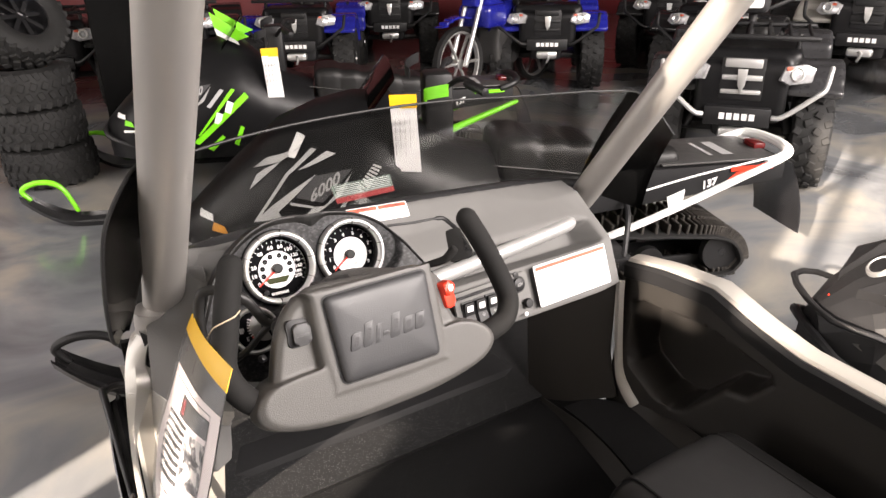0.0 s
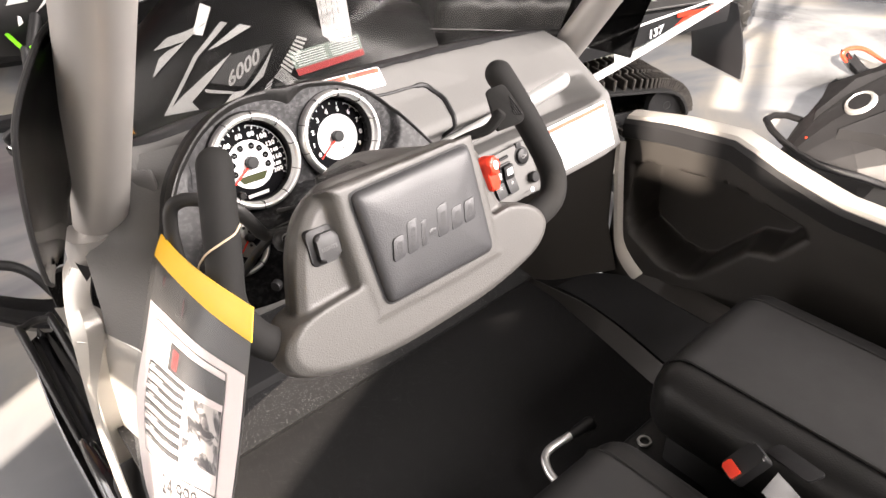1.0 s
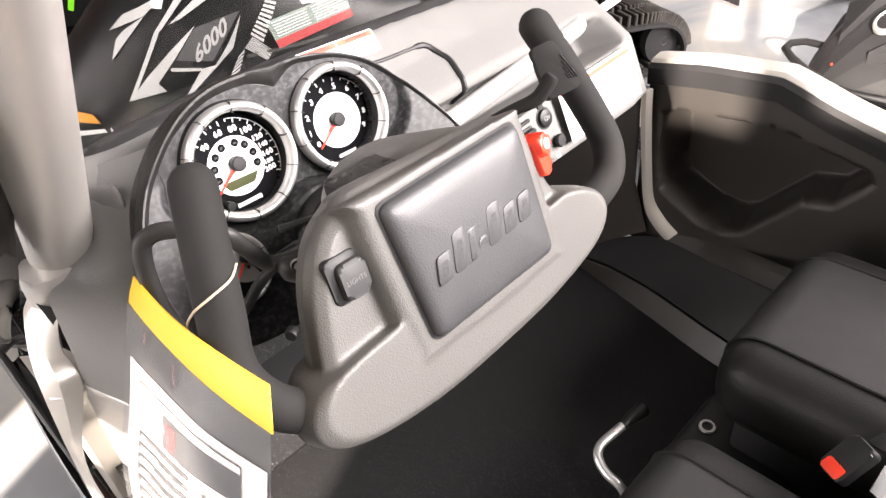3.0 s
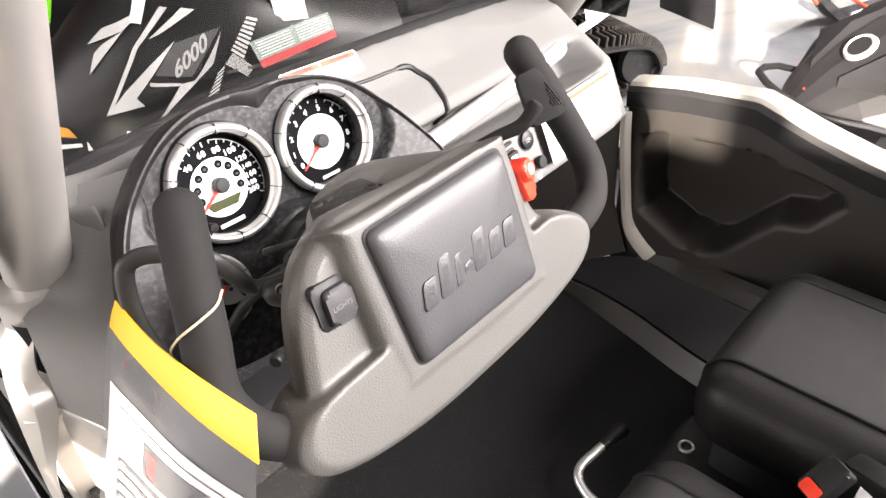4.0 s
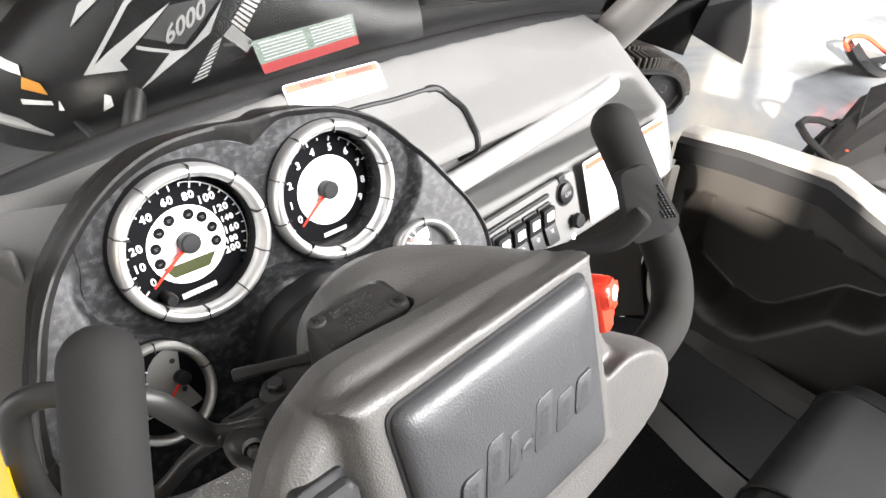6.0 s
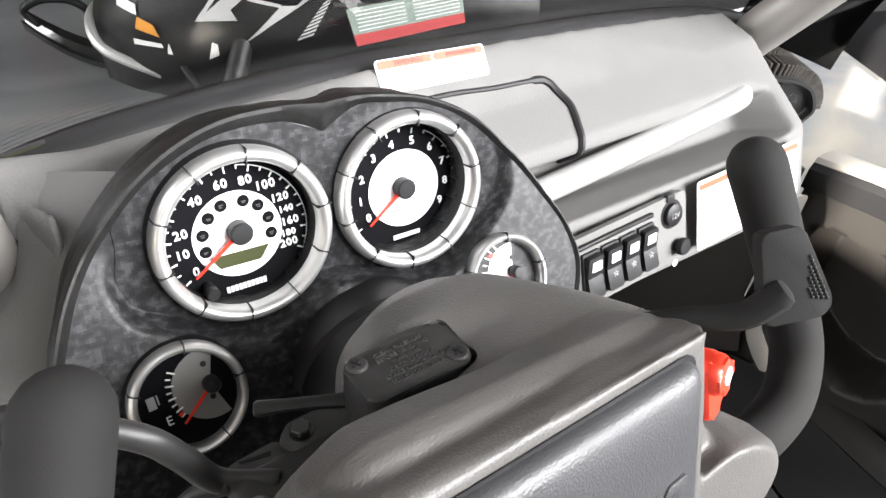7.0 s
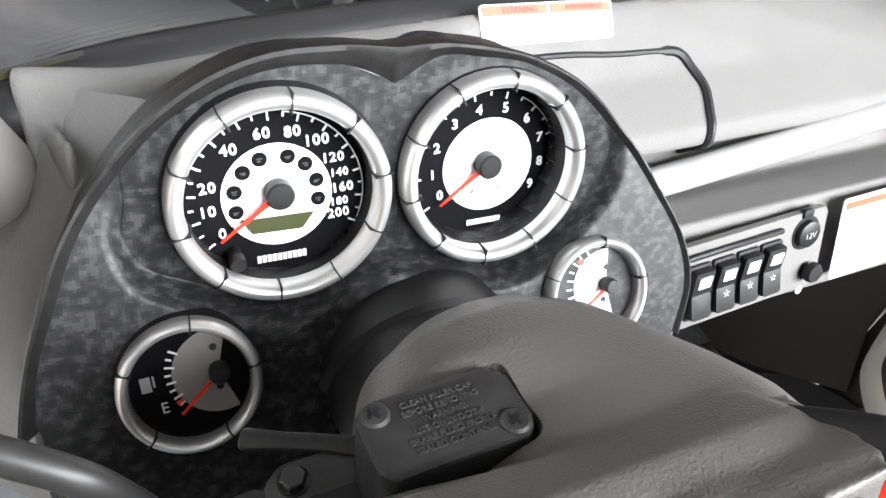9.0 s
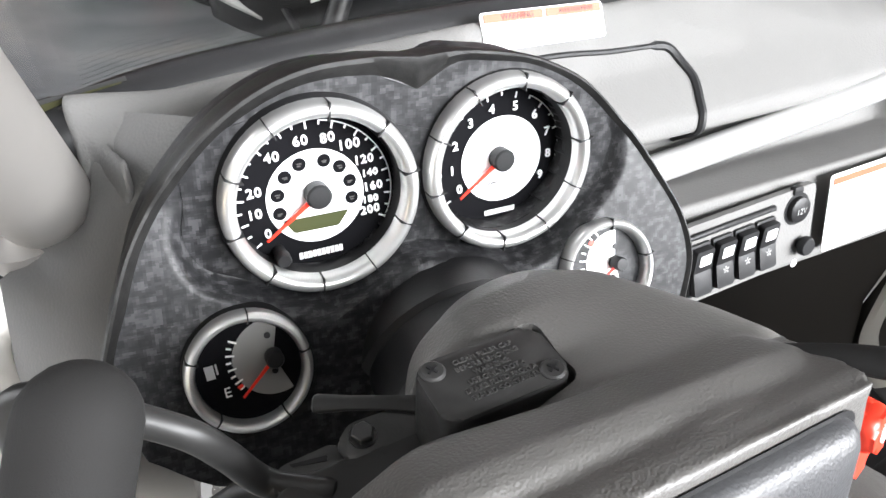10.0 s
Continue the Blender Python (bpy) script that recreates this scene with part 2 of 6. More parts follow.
SEAT = surface("black vinyl", (0.0088, 0.0086, 0.0086), 0.46, vary=0.15, grain=0.4, grain_scale=420, cells=True, spec=0.3)
SEATTOP = surface("black woven seat cloth", (0.0058, 0.0056, 0.006), 0.65, vary=0.12, grain=0.6, grain_scale=900)
SILVER = surface("silver paint", (0.43, 0.412, 0.378), 0.32, 0.35, vary=0.05, scale=3, coat=0.3)
PILLAR = surface("silver powder coat", (0.38, 0.364, 0.345), 0.40, 0.55, vary=0.06, scale=4, grain=0.15, grain_scale=900)
CHROME = surface("satin chrome", (0.68, 0.68, 0.67), 0.38, 0.85, vary=0.05, rough_vary=0.06)
ALU = surface("painted aluminium tube", (0.5, 0.5, 0.495), 0.38, 0.5, vary=0.05)
STEEL = surface("steel", (0.4, 0.4, 0.4), 0.35, 0.9, vary=0.15)
WHITE = surface("white print", (0.85, 0.85, 0.84), 0.4, vary=0.03)
PAPER = surface("white paper", (0.8, 0.79, 0.79), 0.55, vary=0.04, scale=12)
RED = surface("red plastic", (0.75, 0.045, 0.02), 0.35, vary=0.1)
ORANGE = surface("orange print", (0.5, 0.075, 0.03), 0.5, vary=0.05)
YELLOW = surface("yellow card", (0.85, 0.49, 0.008), 0.5, vary=0.05)
GREEN = surface("lime green plastic", (0.2, 0.75, 0.02), 0.35, vary=0.1)
BLUE = surface("blue plastic", (0.012, 0.016, 0.25), 0.25, vary=0.15, coat=0.4)
DIAL = surface("black dial", (0.006, 0.006, 0.007), 0.85, vary=0.1, spec=0.04)
DIALWHITE = surface("white dial", (0.82, 0.83, 0.84), 0.35, vary=0.02)
LCD = surface("green lcd", (0.05, 0.056, 0.025), 0.25, vary=0.05)
SMOKE = surface("smoked dial", (0.22, 0.215, 0.21), 0.3, vary=0.06)
NEEDLE = surface("red needle", (0.85, 0.03, 0.01), 0.4, vary=0.03)
INK = surface("black ink", (0.03, 0.03, 0.03), 0.5, vary=0.1)
GREYINK = surface("grey ink", (0.33, 0.33, 0.33), 0.5, vary=0.1)
RUBBER = surface("tyre rubber", (0.008, 0.008, 0.008), 0.75, vary=0.25, grain=0.4, grain_scale=200)
DARKGREY = surface("dark grey plastic", (0.045, 0.044, 0.043), 0.45, vary=0.15, grain=0.3, grain_scale=500)


def carpet_material():
    """Black moulded mat with pale specks."""
    m = surface("black speckled floor mat", (0.03, 0.03, 0.031), 0.8, vary=0.3, scale=90, grain=0.9, grain_scale=420, spec=0.2)
    nt = m.node_tree
    co = nt.nodes.new("ShaderNodeTexCoord").outputs["Object"]
    w = nt.nodes.new("ShaderNodeTexNoise")
    w.inputs["Scale"].default_value, w.inputs["Detail"].default_value = 560, 3
    nt.links.new(co, w.inputs["Vector"])
    col = ramp(nt, w.outputs["Fac"], [(0.3, (0.0045, 0.0045, 0.0049)), (0.58, (0.0072, 0.0072, 0.0076)), (0.65, (0.015, 0.015, 0.015)), (0.70, (0.16, 0.16, 0.16))])
    nt.links.new(col, nt.nodes["Principled BSDF"].inputs["Base Color"])
    return m


CARPET = carpet_material()
SHIELD = clear("smoked polycarbonate", (0.8, 0.8, 0.79))
SIDESHIELD = clear("dark polycarbonate", (0.12, 0.12, 0.12), 0.08)
BAG = clear("clear plastic bag", (0.95, 0.95, 0.95), 0.12)


def fleck_material():
    """Dark plastic with a print of small grey blocks in drifts."""
    m = surface("fleck patterned plastic", (0.05, 0.05, 0.05), 0.42, vary=0.1, spec=0.22)
    nt = m.node_tree
    co = nt.nodes.new("ShaderNodeTexCoord").outputs["Object"]
    mp = nt.nodes.new("ShaderNodeMapping")
    mp.inputs["Rotation"].default_value = (radians(-53), 0, radians(7))
    mp.inputs["Scale"].default_value = (0.75, 1.1, 0.75)
    nt.links.new(co, mp.inputs["Vector"])
    v = nt.nodes.new("ShaderNodeTexVoronoi")
    v.distance = "CHEBYCHEV"
    v.inputs["Scale"].default_value, v.inputs["Randomness"].default_value = 760, 0.1
    nt.links.new(mp.outputs[0], v.inputs["Vector"])
    n = nt.nodes.new("ShaderNodeTexNoise")
    n.inputs["Scale"].default_value, n.inputs["Detail"].default_value, n.inputs["Roughness"].default_value = 190, 3, 0.7
    nt.links.new(v.outputs["Position"], n.inputs["Vector"])
    col = ramp(nt, n.outputs["Fac"], [(0.40, (0.011, 0.011, 0.012)), (0.47, (0.016, 0.016, 0.017)), (0.53, (0.024, 0.024, 0.0258)), (0.60, (0.046, 0.046, 0.0485))])
    nt.links.new(col, nt.nodes["Principled BSDF"].inputs["Base Color"])
    return m


for film_mat, alpha in ((LABELCLEAR, 0.15), (LABELRED, 0.45)):
    film_mat.node_tree.nodes["Principled BSDF"].inputs["Alpha"].default_value = alpha
FLECK = fleck_material()
HOODMAT = surface("black hood plastic", (0.014, 0.0138, 0.0135), 0.42, vary=0.35, scale=160, spec=0.3, grain=0.2, grain_scale=900)


def floor_material():
    """Polished marbled epoxy over concrete, grey with pale clouds."""
    m = surface("marbled epoxy floor", (0.3, 0.3, 0.3), 0.2, vary=0.1, scale=1.2, coat=0.35)
    nt = m.node_tree
    co = nt.nodes.new("ShaderNodeTexCoord").outputs["Object"]
    w = nt.nodes.new("ShaderNodeTexNoise")
    w.inputs["Scale"].default_value, w.inputs["Detail"].default_value, w.inputs["Distortion"].default_value = 0.9, 8, 1.4
    nt.links.new(co, w.inputs["Vector"])
    # The warm tint of sunlit floor is put into the palest clouds.
    col = ramp(nt, w.outputs["Fac"], [(0.3, (0.10, 0.105, 0.112)), (0.43, (0.17, 0.178, 0.188)), (0.5, (0.22, 0.226, 0.232)), (0.57, (0.29, 0.278, 0.255)), (0.72, (0.38, 0.352, 0.295))])
    nt.links.new(col, nt.nodes["Principled BSDF"].inputs["Base Color"])
    return m


FLOOR = floor_material()
WALLPAINT = surface("dark wall paint", (0.05, 0.048, 0.047), 0.7, vary=0.2, scale=2, grain=0.3, grain_scale=90)
REDPAINT = surface("dark red wall paint", (0.13, 0.008, 0.01), 0.6, vary=0.15, scale=2, grain=0.3, grain_scale=90)
PALEPAINT = surface("grey wall paint", (0.2, 0.197, 0.19), 0.7, vary=0.06, scale=2, grain=0.3, grain_scale=90)
WOOD = surface("brown wood slats", (0.3, 0.17, 0.08), 0.55, vary=0.35, scale=5)
CEIL = surface("grey ceiling", (0.2, 0.2, 0.196), 0.8, vary=0.15, scale=2)
PANE = clear("window glass", (0.96, 0.97, 0.97), 0.02)

# ---- the showroom ----
X0, X1, Y0, Y1, H = -3.0, 13.0, -3.3, 10.5, 4.8


def structure(name, bm, material):
    ob = part(name, bm, material, None)
    return tagged(ob, kind="structure")


structure("floor", box(X0 - 0.2, X1 + 0.2, Y0 - 0.2, Y1 + 0.2, -0.2, 0.0), FLOOR)
# Unseen ceiling, kept pale enough to bounce light down.
structure("ceiling", box(X0 - 0.2, X1 + 0.2, Y0 - 0.2, Y1 + 0.2, H, H + 0.2), CEIL)
structure("wall_north", box(X0 - 0.2, X1 + 0.2, Y1, Y1 + 0.2, 0.0, H), REDPAINT)
structure("wall_east", box(X1, X1 + 0.2, Y0, Y1, 0.0, H), WALLPAINT)


def mask_wall(name, along, at, lo, hi, sills, piers):
    """An unseen wall whose glazed openings are cut to steer the light: a plinth, a lintel, piers, frames and panes."""
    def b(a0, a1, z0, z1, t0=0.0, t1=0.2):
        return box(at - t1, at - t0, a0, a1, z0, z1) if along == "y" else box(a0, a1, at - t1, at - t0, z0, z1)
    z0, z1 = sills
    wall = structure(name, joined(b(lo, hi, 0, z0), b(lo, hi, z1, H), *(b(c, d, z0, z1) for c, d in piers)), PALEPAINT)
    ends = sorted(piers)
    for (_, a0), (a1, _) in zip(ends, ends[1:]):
        win = structure("added_window_1", joined(b(a0, a1, z0, z0 + 0.06, 0.06, 0.14), b(a0, a1, z1 - 0.06, z1, 0.06, 0.14), b(a0, a0 + 0.03, z0 + 0.06, z1 - 0.06, 0.06, 0.14), b(a1 - 0.03, a1, z0 + 0.06, z1 - 0.06, 0.06, 0.14)), DARKGREY)
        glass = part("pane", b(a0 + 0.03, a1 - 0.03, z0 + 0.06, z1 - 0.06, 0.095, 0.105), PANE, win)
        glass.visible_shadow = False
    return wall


# Unseen west wall; its openings are placed to put sun on chosen spots.
mask_wall("sun_mask_west", "y", X0, -0.50, 0.318, (0.6, 2.18), [(-0.50, -0.49), (-0.08, 0.318)])
mask_wall("sun_mask_west_upper", "y", X0, -0.84, -0.502, (2.08, 2.52), [(-0.84, -0.72), (-0.51, -0.502)])
mask_wall("sun_mask_west_low", "y", X0, 0.32, 1.10, (1.05, 1.60), [(0.32, 0.58), (0.87, 1.10)])
# Unseen wide opening, added for the fill lamp.
mask_wall("lamp_wall_west_wide", "y", X0, 1.102, Y1, (0.3, 3.4), [(1.102, 1.3), (3.6, 3.7), (6.0, Y1)])
mask_wall("sun_mask_west_high", "y", X0, Y0, -1.102, (2.62, 3.7), [(Y0, -2.1), (-1.112, -1.102)])
mask_wall("sun_mask_west_slot", "y", X0, -1.10, -0.842, (2.53, 3.7), [(-1.10, -1.095), (-0.86, -0.842)])
# Unseen wall added to keep the sun out of the wide west opening.
structure("sun_blocker_wall", box(-8.3, -8.0, -0.9, 9.0, 0.0, 6.0), PALEPAINT)
structure("ground", box(-40, X0 - 0.201, -40, 40, -0.25, -0.05), WALLPAINT)
# Unseen south wall, opened to match the added soft lamp.
mask_wall("lamp_wall_south", "x", Y0, X0, X1, (2.1, 4.6), [(X0, 0.7), (3.0, 3.1), (5.6, 5.7), (8.2, X1)])

from mathutils.bvhtree import BVHTree


def draped(me, pts, way, off):
    """The points moved along a direction onto a mesh, and lifted off it."""
    tree = BVHTree.FromPolygons([v.co for v in me.vertices], [p.vertices for p in me.polygons])
    out = []
    for p in pts:
        hit, nor, _, _ = tree.ray_cast(Vector(p) - Vector(way) * 0.15, Vector(way))
        out.append(hit - Vector(way) * off if hit else Vector(p))
    return out


# ---- the side-by-side snow vehicle ----
vehicle = thing("side_by_side_vehicle", (0.62, 0.9, 0.0), "silver and grey open two-seat snow vehicle with handlebar steering", "snow vehicle")


def V(*p):
    return Vector(p)


# dashboard: profile rows in y, z from the shield's edge over the lip and the handle's recess to the underside
def dash_profile(x):
    fx = [0.19, 0.26, 0.33, 0.42, 0.52, 0.71, 0.94, 1.11]
    ey = float(np.interp(x, fx, [1.125, 1.155, 1.178, 1.20, 1.222, 1.248, 1.258, 1.252]))
    ez = 1.065 - 0.085 * (x - 0.21)
    k = float(np.interp(x, [0.47, 0.55], [0, 1]))
    left = [(ey, ez), (ey - 0.01, ez - 0.002), (1.10, 1.03), (1.07, 0.99), (1.06, 0.96), (1.05, 0.93), (1.04, 0.90), (1.06, 0.80), (1.12, 0.77), (1.3, 0.76)]
    right = [(ey, ez), (ey - 0.012, ez - 0.004), (1.19, 0.975), (1.135, 0.945), (1.128, 0.93), (1.158, 0.905), (1.135, 0.872), (1.062, 0.90), (1.02, 0.80), (1.06, 0.785)]
    back = 0.04 * max(0.0, 0.27 - x) / 0.075
    return [V(x, a * (1 - k) + c * k + back, b * (1 - k) + d * k) for (a, b), (c, d) in zip(left, right)]


def dash_body():
    rings = []
    for x in (0.195, 0.21, 0.26, 0.33, 0.42, 0.47, 0.51, 0.55, 0.6, 0.66, 0.72, 0.85, 1.0, 1.05, 1.09, 1.115):
        pr = dash_profile(x)
        if x > 1.04:
            k = min(1.0, (x - 1.04) / 0.075)
            pr = [p if i in (0, 1, 2) else p + V(0, 0.012, 0) * k + ((pr[3] * (1 - (i - 3) / 4) + pr[7] * ((i - 3) / 4)) - p) * (1 if i in (4, 5, 6) and x > 1.06 else 0) for i, p in enumerate(pr)]
        back = [V(x, 1.32, 0.80), V(x, 1.30, pr[0].z - 0.09)]
        rings.append(pr + back)
    return loft(rings)


side = sheet([
    [(0.20, 1.17, 1.0), (0.19, 1.14, 0.95), (0.175, 1.07, 0.89), (0.17, 1.05, 0.85), (0.165, 1.05, 0.70)],
    [(0.21, 1.16, 1.04), (0.205, 1.11, 0.985), (0.195, 1.04, 0.90), (0.185, 1.02, 0.84), (0.18, 1.04, 0.70)],
    [(0.23, 1.09, 1.06), (0.222, 1.05, 0.98), (0.225, 1.03, 0.90), (0.22, 1.04, 0.82), (0.21, 1.06, 0.70)],
], 0.007)
dash = part("dashboard", fused(joined(dash_body(), side), 0.0042, 10), DASH, vehicle, "grey grained moulded plastic dashboard with a glove box lid")

# instrument cluster: an upright plate whose lower lobes lean towards the rider, a hooded rim and four gauges
CL = frame_of((0.3262, 1.0209, 1.0556), (0, -0.958, 0.286))
POD_N = (0.0, -0.833, 0.553)
outline = smooth_line([(-0.140, -0.085), (-0.1319, -0.057), (-0.1199, -0.0343), (-0.102, -0.0021), (-0.0762, 0.0268), (-0.0467, 0.0508), (-0.0125, 0.0657), (0.0155, 0.0693), (0.0412, 0.0671)], 12)
outline += smooth_line([(0.0675, 0.0538), (0.0935, 0.0652), (0.1173, 0.0625), (0.1492, 0.0544), (0.1829, 0.0342), (0.2144, 0.0004), (0.2383, -0.0368), (0.2549, -0.0695), (0.2591, -0.1014), (0.2471, -0.1325), (0.236, -0.155)], 14)
rim_points = len(outline)
outline += smooth_line([(0.20, -0.175), (0.15, -0.15), (0.06, -0.16), (-0.02, -0.16), (-0.09, -0.15), (-0.130, -0.118)], 5)
plate2d = [Vector((p[0], p[1])) for p in outline]
mid2d = Vector((0.06, -0.045))
well = [Vector((p[0], p[1])) for p in smooth_line([(-0.0441, 0.0525), (-0.0709, 0.0363), (-0.0754, 0.0136), (-0.0803, -0.0046), (-0.0746, -0.0256), (-0.0556, -0.0387), (-0.0376, -0.049), (-0.0035, -0.0561), (0.0249, -0.0490), (0.0562, -0.0440), (0.0924, -0.0560), (0.1205, -0.0667), (0.1525, -0.0605), (0.1962, -0.0317), (0.2084, -0.0096), (0.2052, 0.0045), (0.1914, 0.0201), (0.1396, 0.0414), (0.0726, 0.0279), (0.0165, 0.0535)], 3, True)]


def from_well(p):
    """How far a point of the plate lies outside the sunk field round the two large gauges."""
    inside, best = False, 1.0
    for c, d in zip(well, well[1:] + well[:1]):
        if (c.y > p.y) != (d.y > p.y) and p.x < (d.x - c.x) * (p.y - c.y) / (d.y - c.y) + c.x:
            inside = not inside
        e = d - c
        best = min(best, (c + e * max(0.0, min(1.0, (p - c).dot(e) / e.dot(e))) - p).length)
    return 0.0 if inside else best


def plate_z(p):
    if (p - Vector((0.0, 0.002))).length < 0.050 or (p - Vector((0.1236, -0.003))).length < 0.0495:
        return -0.03
    k = min(1.0, from_well(p) / 0.009)
    return -0.002 + 0.30 * max(0.0, 0.016 - p.y) * k * k * (3 - 2 * k)


plate_rows = [[(*q, plate_z(q)) for q in (mid2d.lerp(p, k) for p in plate2d)] for k in np.linspace(0.0005, 1, 64)]
plate_rows.append([(*(p + (p - mid2d).normalized() * 0.0016), plate_z(p) - 0.004) for p in plate2d])
plate_rows.append([(*(p + (p - mid2d).normalized() * 0.0016), plate_z(p) - 0.05) for p in plate2d])
cluster = part("instrument_panel", moved(sheet(plate_rows, closed=True), CL), FLECK, vehicle, "black cluster plate with a grey fleck print")


def polar(p):
    d = Vector((p[0], p[1])) - mid2d
    return -math.atan2(-d.x, d.y), d.length


def hood():
    """The arched rim over the plate, without the plate's notch."""
    arch = [Vector((p[0], p[1])) for p in smooth_line([(-0.154, -0.092), (-0.1438, -0.063), (-0.1214, -0.0132), (-0.089, 0.0296), (-0.0444, 0.0653), (-0.0036, 0.0802), (0.0373, 0.0811), (0.0663, 0.0781), (0.0971, 0.0734), (0.1304, 0.0654), (0.158, 0.0545), (0.1885, 0.0350), (0.2185, 0.0015), (0.2420, -0.0368), (0.2580, -0.0700), (0.2622, -0.1014), (0.2500, -0.1345)], 14)]
    known = sorted(polar(p) for p in plate2d)
    ang, rad = [k[0] for k in known], [k[1] for k in known]
    rows = [[], [], [], [], [], []]
    for p in arch:
        th, r = polar(p)
        way = (p - mid2d) / r
        edge = mid2d + way * (float(np.interp(th, ang, rad)) - 0.0006)
        z = plate_z(edge)
        p = edge.lerp(p, float(np.interp(p.x, [-0.1, 0.06, 0.15], [0.62, 0.8, 1.0])))
        lift = 0.006 * min(1.0, (p - edge).length / 0.008)
        for row, q, h in zip(rows, (p - way * 0.004, p + way * 0.0008, p, p.lerp(edge, 0.25), p.lerp(edge, 0.8), edge), (-0.03, lift * 0.3, lift, lift * 1.02, lift * 0.35, 0.0002)):
            row.append((*q, z + h))
    return sheet(rows)


# Pale tube paints in the light that the plate's bevelled edge catches.
part("plate_edge_glint", moved(tube([(*(p + (p - mid2d).normalized() * 0.0006), plate_z(p) - 0.0006) for p in plate2d[:rim_points]], 0.0007, 1, 6), CL), surface("edge glint grey", (0.16, 0.16, 0.165), 0.35, vary=0.5, scale=120), cluster, "pale line painted for the plate edge's glint")
part("visor", moved(hood(), CL), HOODMAT, cluster, "dark arched rim over the gauges")
holes = joined(*(moved(lathe([(0, -0.02), (r, -0.02), (r, 0.02), (0, 0.02)], 48), T(x, y)) for x, y, r in ((0.0, 0.002, 0.0525), (0.1236, -0.003, 0.052))))
surround = carved(prism([(p.x, p.y) for p in well], -0.006, -0.0012), holes)
surround.transform(CL)
part("gauge_surround", surround, FLECK, cluster)


def pod(c, n, r_in, r_out, deep, dialf, dial_r):
    """A gauge: collar, notched bright bezel with a deep inner wall, and the dial's disc."""
    f = frame_of(c, n)
    part("collar", moved(lathe([(r_out * 1.05, -0.05), (r_out * 1.03, -0.012), (r_out * 1.0, -0.006), (r_out * 0.9, -0.006), (r_out * 0.9, -0.05)]), f), BLACK, cluster)
    prof = [(r_out, -0.007)] + [(r_out - (r_out - r_in) * (0.5 - 0.5 * math.cos(a)), -0.002 + 0.0085 * math.sin(a) ** 0.8) for a in np.linspace(0.1, math.pi * 0.93, 9)] + [(r_in, -0.005)]
    part("bezel", moved(lathe(prof, 72), f), CHROME, cluster, "satin chrome gauge bezel")
    part("bezel_wall", moved(lathe([(r_in + 0.0004, -0.003), (r_in * 1.01, -deep), (r_in * 1.05, -deep), (r_in * 1.05, -0.003)], 64), f), BLACK, cluster)
    k = 10 if r_out > 0.05 else 5
    for i in range(k):
        part("bezel_notch", moved(box(r_in * 0.985, r_out * 1.004, -0.0004, 0.0004, -0.006, 0.0068), f @ pose(0, 0, 0, 0, 0, 360 * i / k + 8)), BLACK, cluster)
    part("dial", moved(lathe([(0, -0.006), (dial_r, -0.006), (dial_r, -0.02), (0, -0.02)]), dialf), DIAL, cluster)


def ticks(f, r, a0, a1, n, long_every, size):
    out = []
    for i in range(n + 1):
        a = a0 + (a1 - a0) * i / n
        ln = size * (1.0 if i % long_every == 0 else 0.6)
        out.append(moved(box(r - ln, r, -0.0005, 0.0005, -0.0003, 0.0003), pose(0, 0, -0.0053, 0, 0, a)))
    return moved(joined(*out), f)


def arc(f, r0, r1, a0, a1, z):
    k = 40
    pts = [(r1 * math.cos(radians(a)), r1 * math.sin(radians(a))) for a in np.linspace(a0, a1, k)]
    pts += [(r0 * math.cos(radians(a)), r0 * math.sin(radians(a))) for a in np.linspace(a1, a0, k)]
    return moved(prism(pts, z - 0.0003, z), f)


def needle(f, tip, hub_r, tail=0.0):
    t = Vector(tip)
    a = math.degrees(math.atan2(t.y, t.x))
    ln = t.length
    part("needle", moved(prism([(-tail, -0.0016 * hub_r / 0.0078), (ln, -0.0006), (ln, 0.0006), (-tail, 0.0016 * hub_r / 0.0078)], 0.0, 0.0012), f @ pose(0, 0, -0.0015, 0, 0, a)), NEEDLE, cluster, "red gauge needle")
    part("needle_hub", moved(lathe([(0, 0.0045), (hub_r * 0.85, 0.0042), (hub_r, 0.003), (hub_r, -0.006), (0, -0.006)], 32), f), BLACK, cluster)


def makers_mark(f, x, y, w, h, tilt):
    """A maker's name as a row of plain blocks."""
    for i in range(10):
        part("maker_block", bars([(w * (i - 4.5) / 10, 0, w * 0.078, h)], f @ T(x, y, -0.0052, tilt)), WHITE, cluster)


# speedometer
sp = CL @ T(0, 0, -0.0045)
pod((0.3261, 1.0125, 1.0606), (0.0, -0.96, 0.28), 0.0496, 0.0592, 0.016, sp @ T(0, -0.003), 0.0515)
part("dial_ring", arc(sp @ T(-0.0004, -0.0025), 0.0, 0.0302, 0, 359.9, -0.0052), DIALWHITE, cluster)
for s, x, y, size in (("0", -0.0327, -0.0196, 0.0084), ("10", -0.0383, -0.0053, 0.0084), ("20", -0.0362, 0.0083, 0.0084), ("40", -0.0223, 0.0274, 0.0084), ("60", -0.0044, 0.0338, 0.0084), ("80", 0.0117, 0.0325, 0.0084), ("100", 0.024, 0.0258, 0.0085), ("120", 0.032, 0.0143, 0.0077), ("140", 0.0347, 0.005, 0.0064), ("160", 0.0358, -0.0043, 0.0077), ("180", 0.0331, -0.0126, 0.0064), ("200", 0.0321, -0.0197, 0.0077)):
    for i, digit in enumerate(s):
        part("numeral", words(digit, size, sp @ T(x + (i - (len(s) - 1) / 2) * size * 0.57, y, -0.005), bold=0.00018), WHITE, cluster)
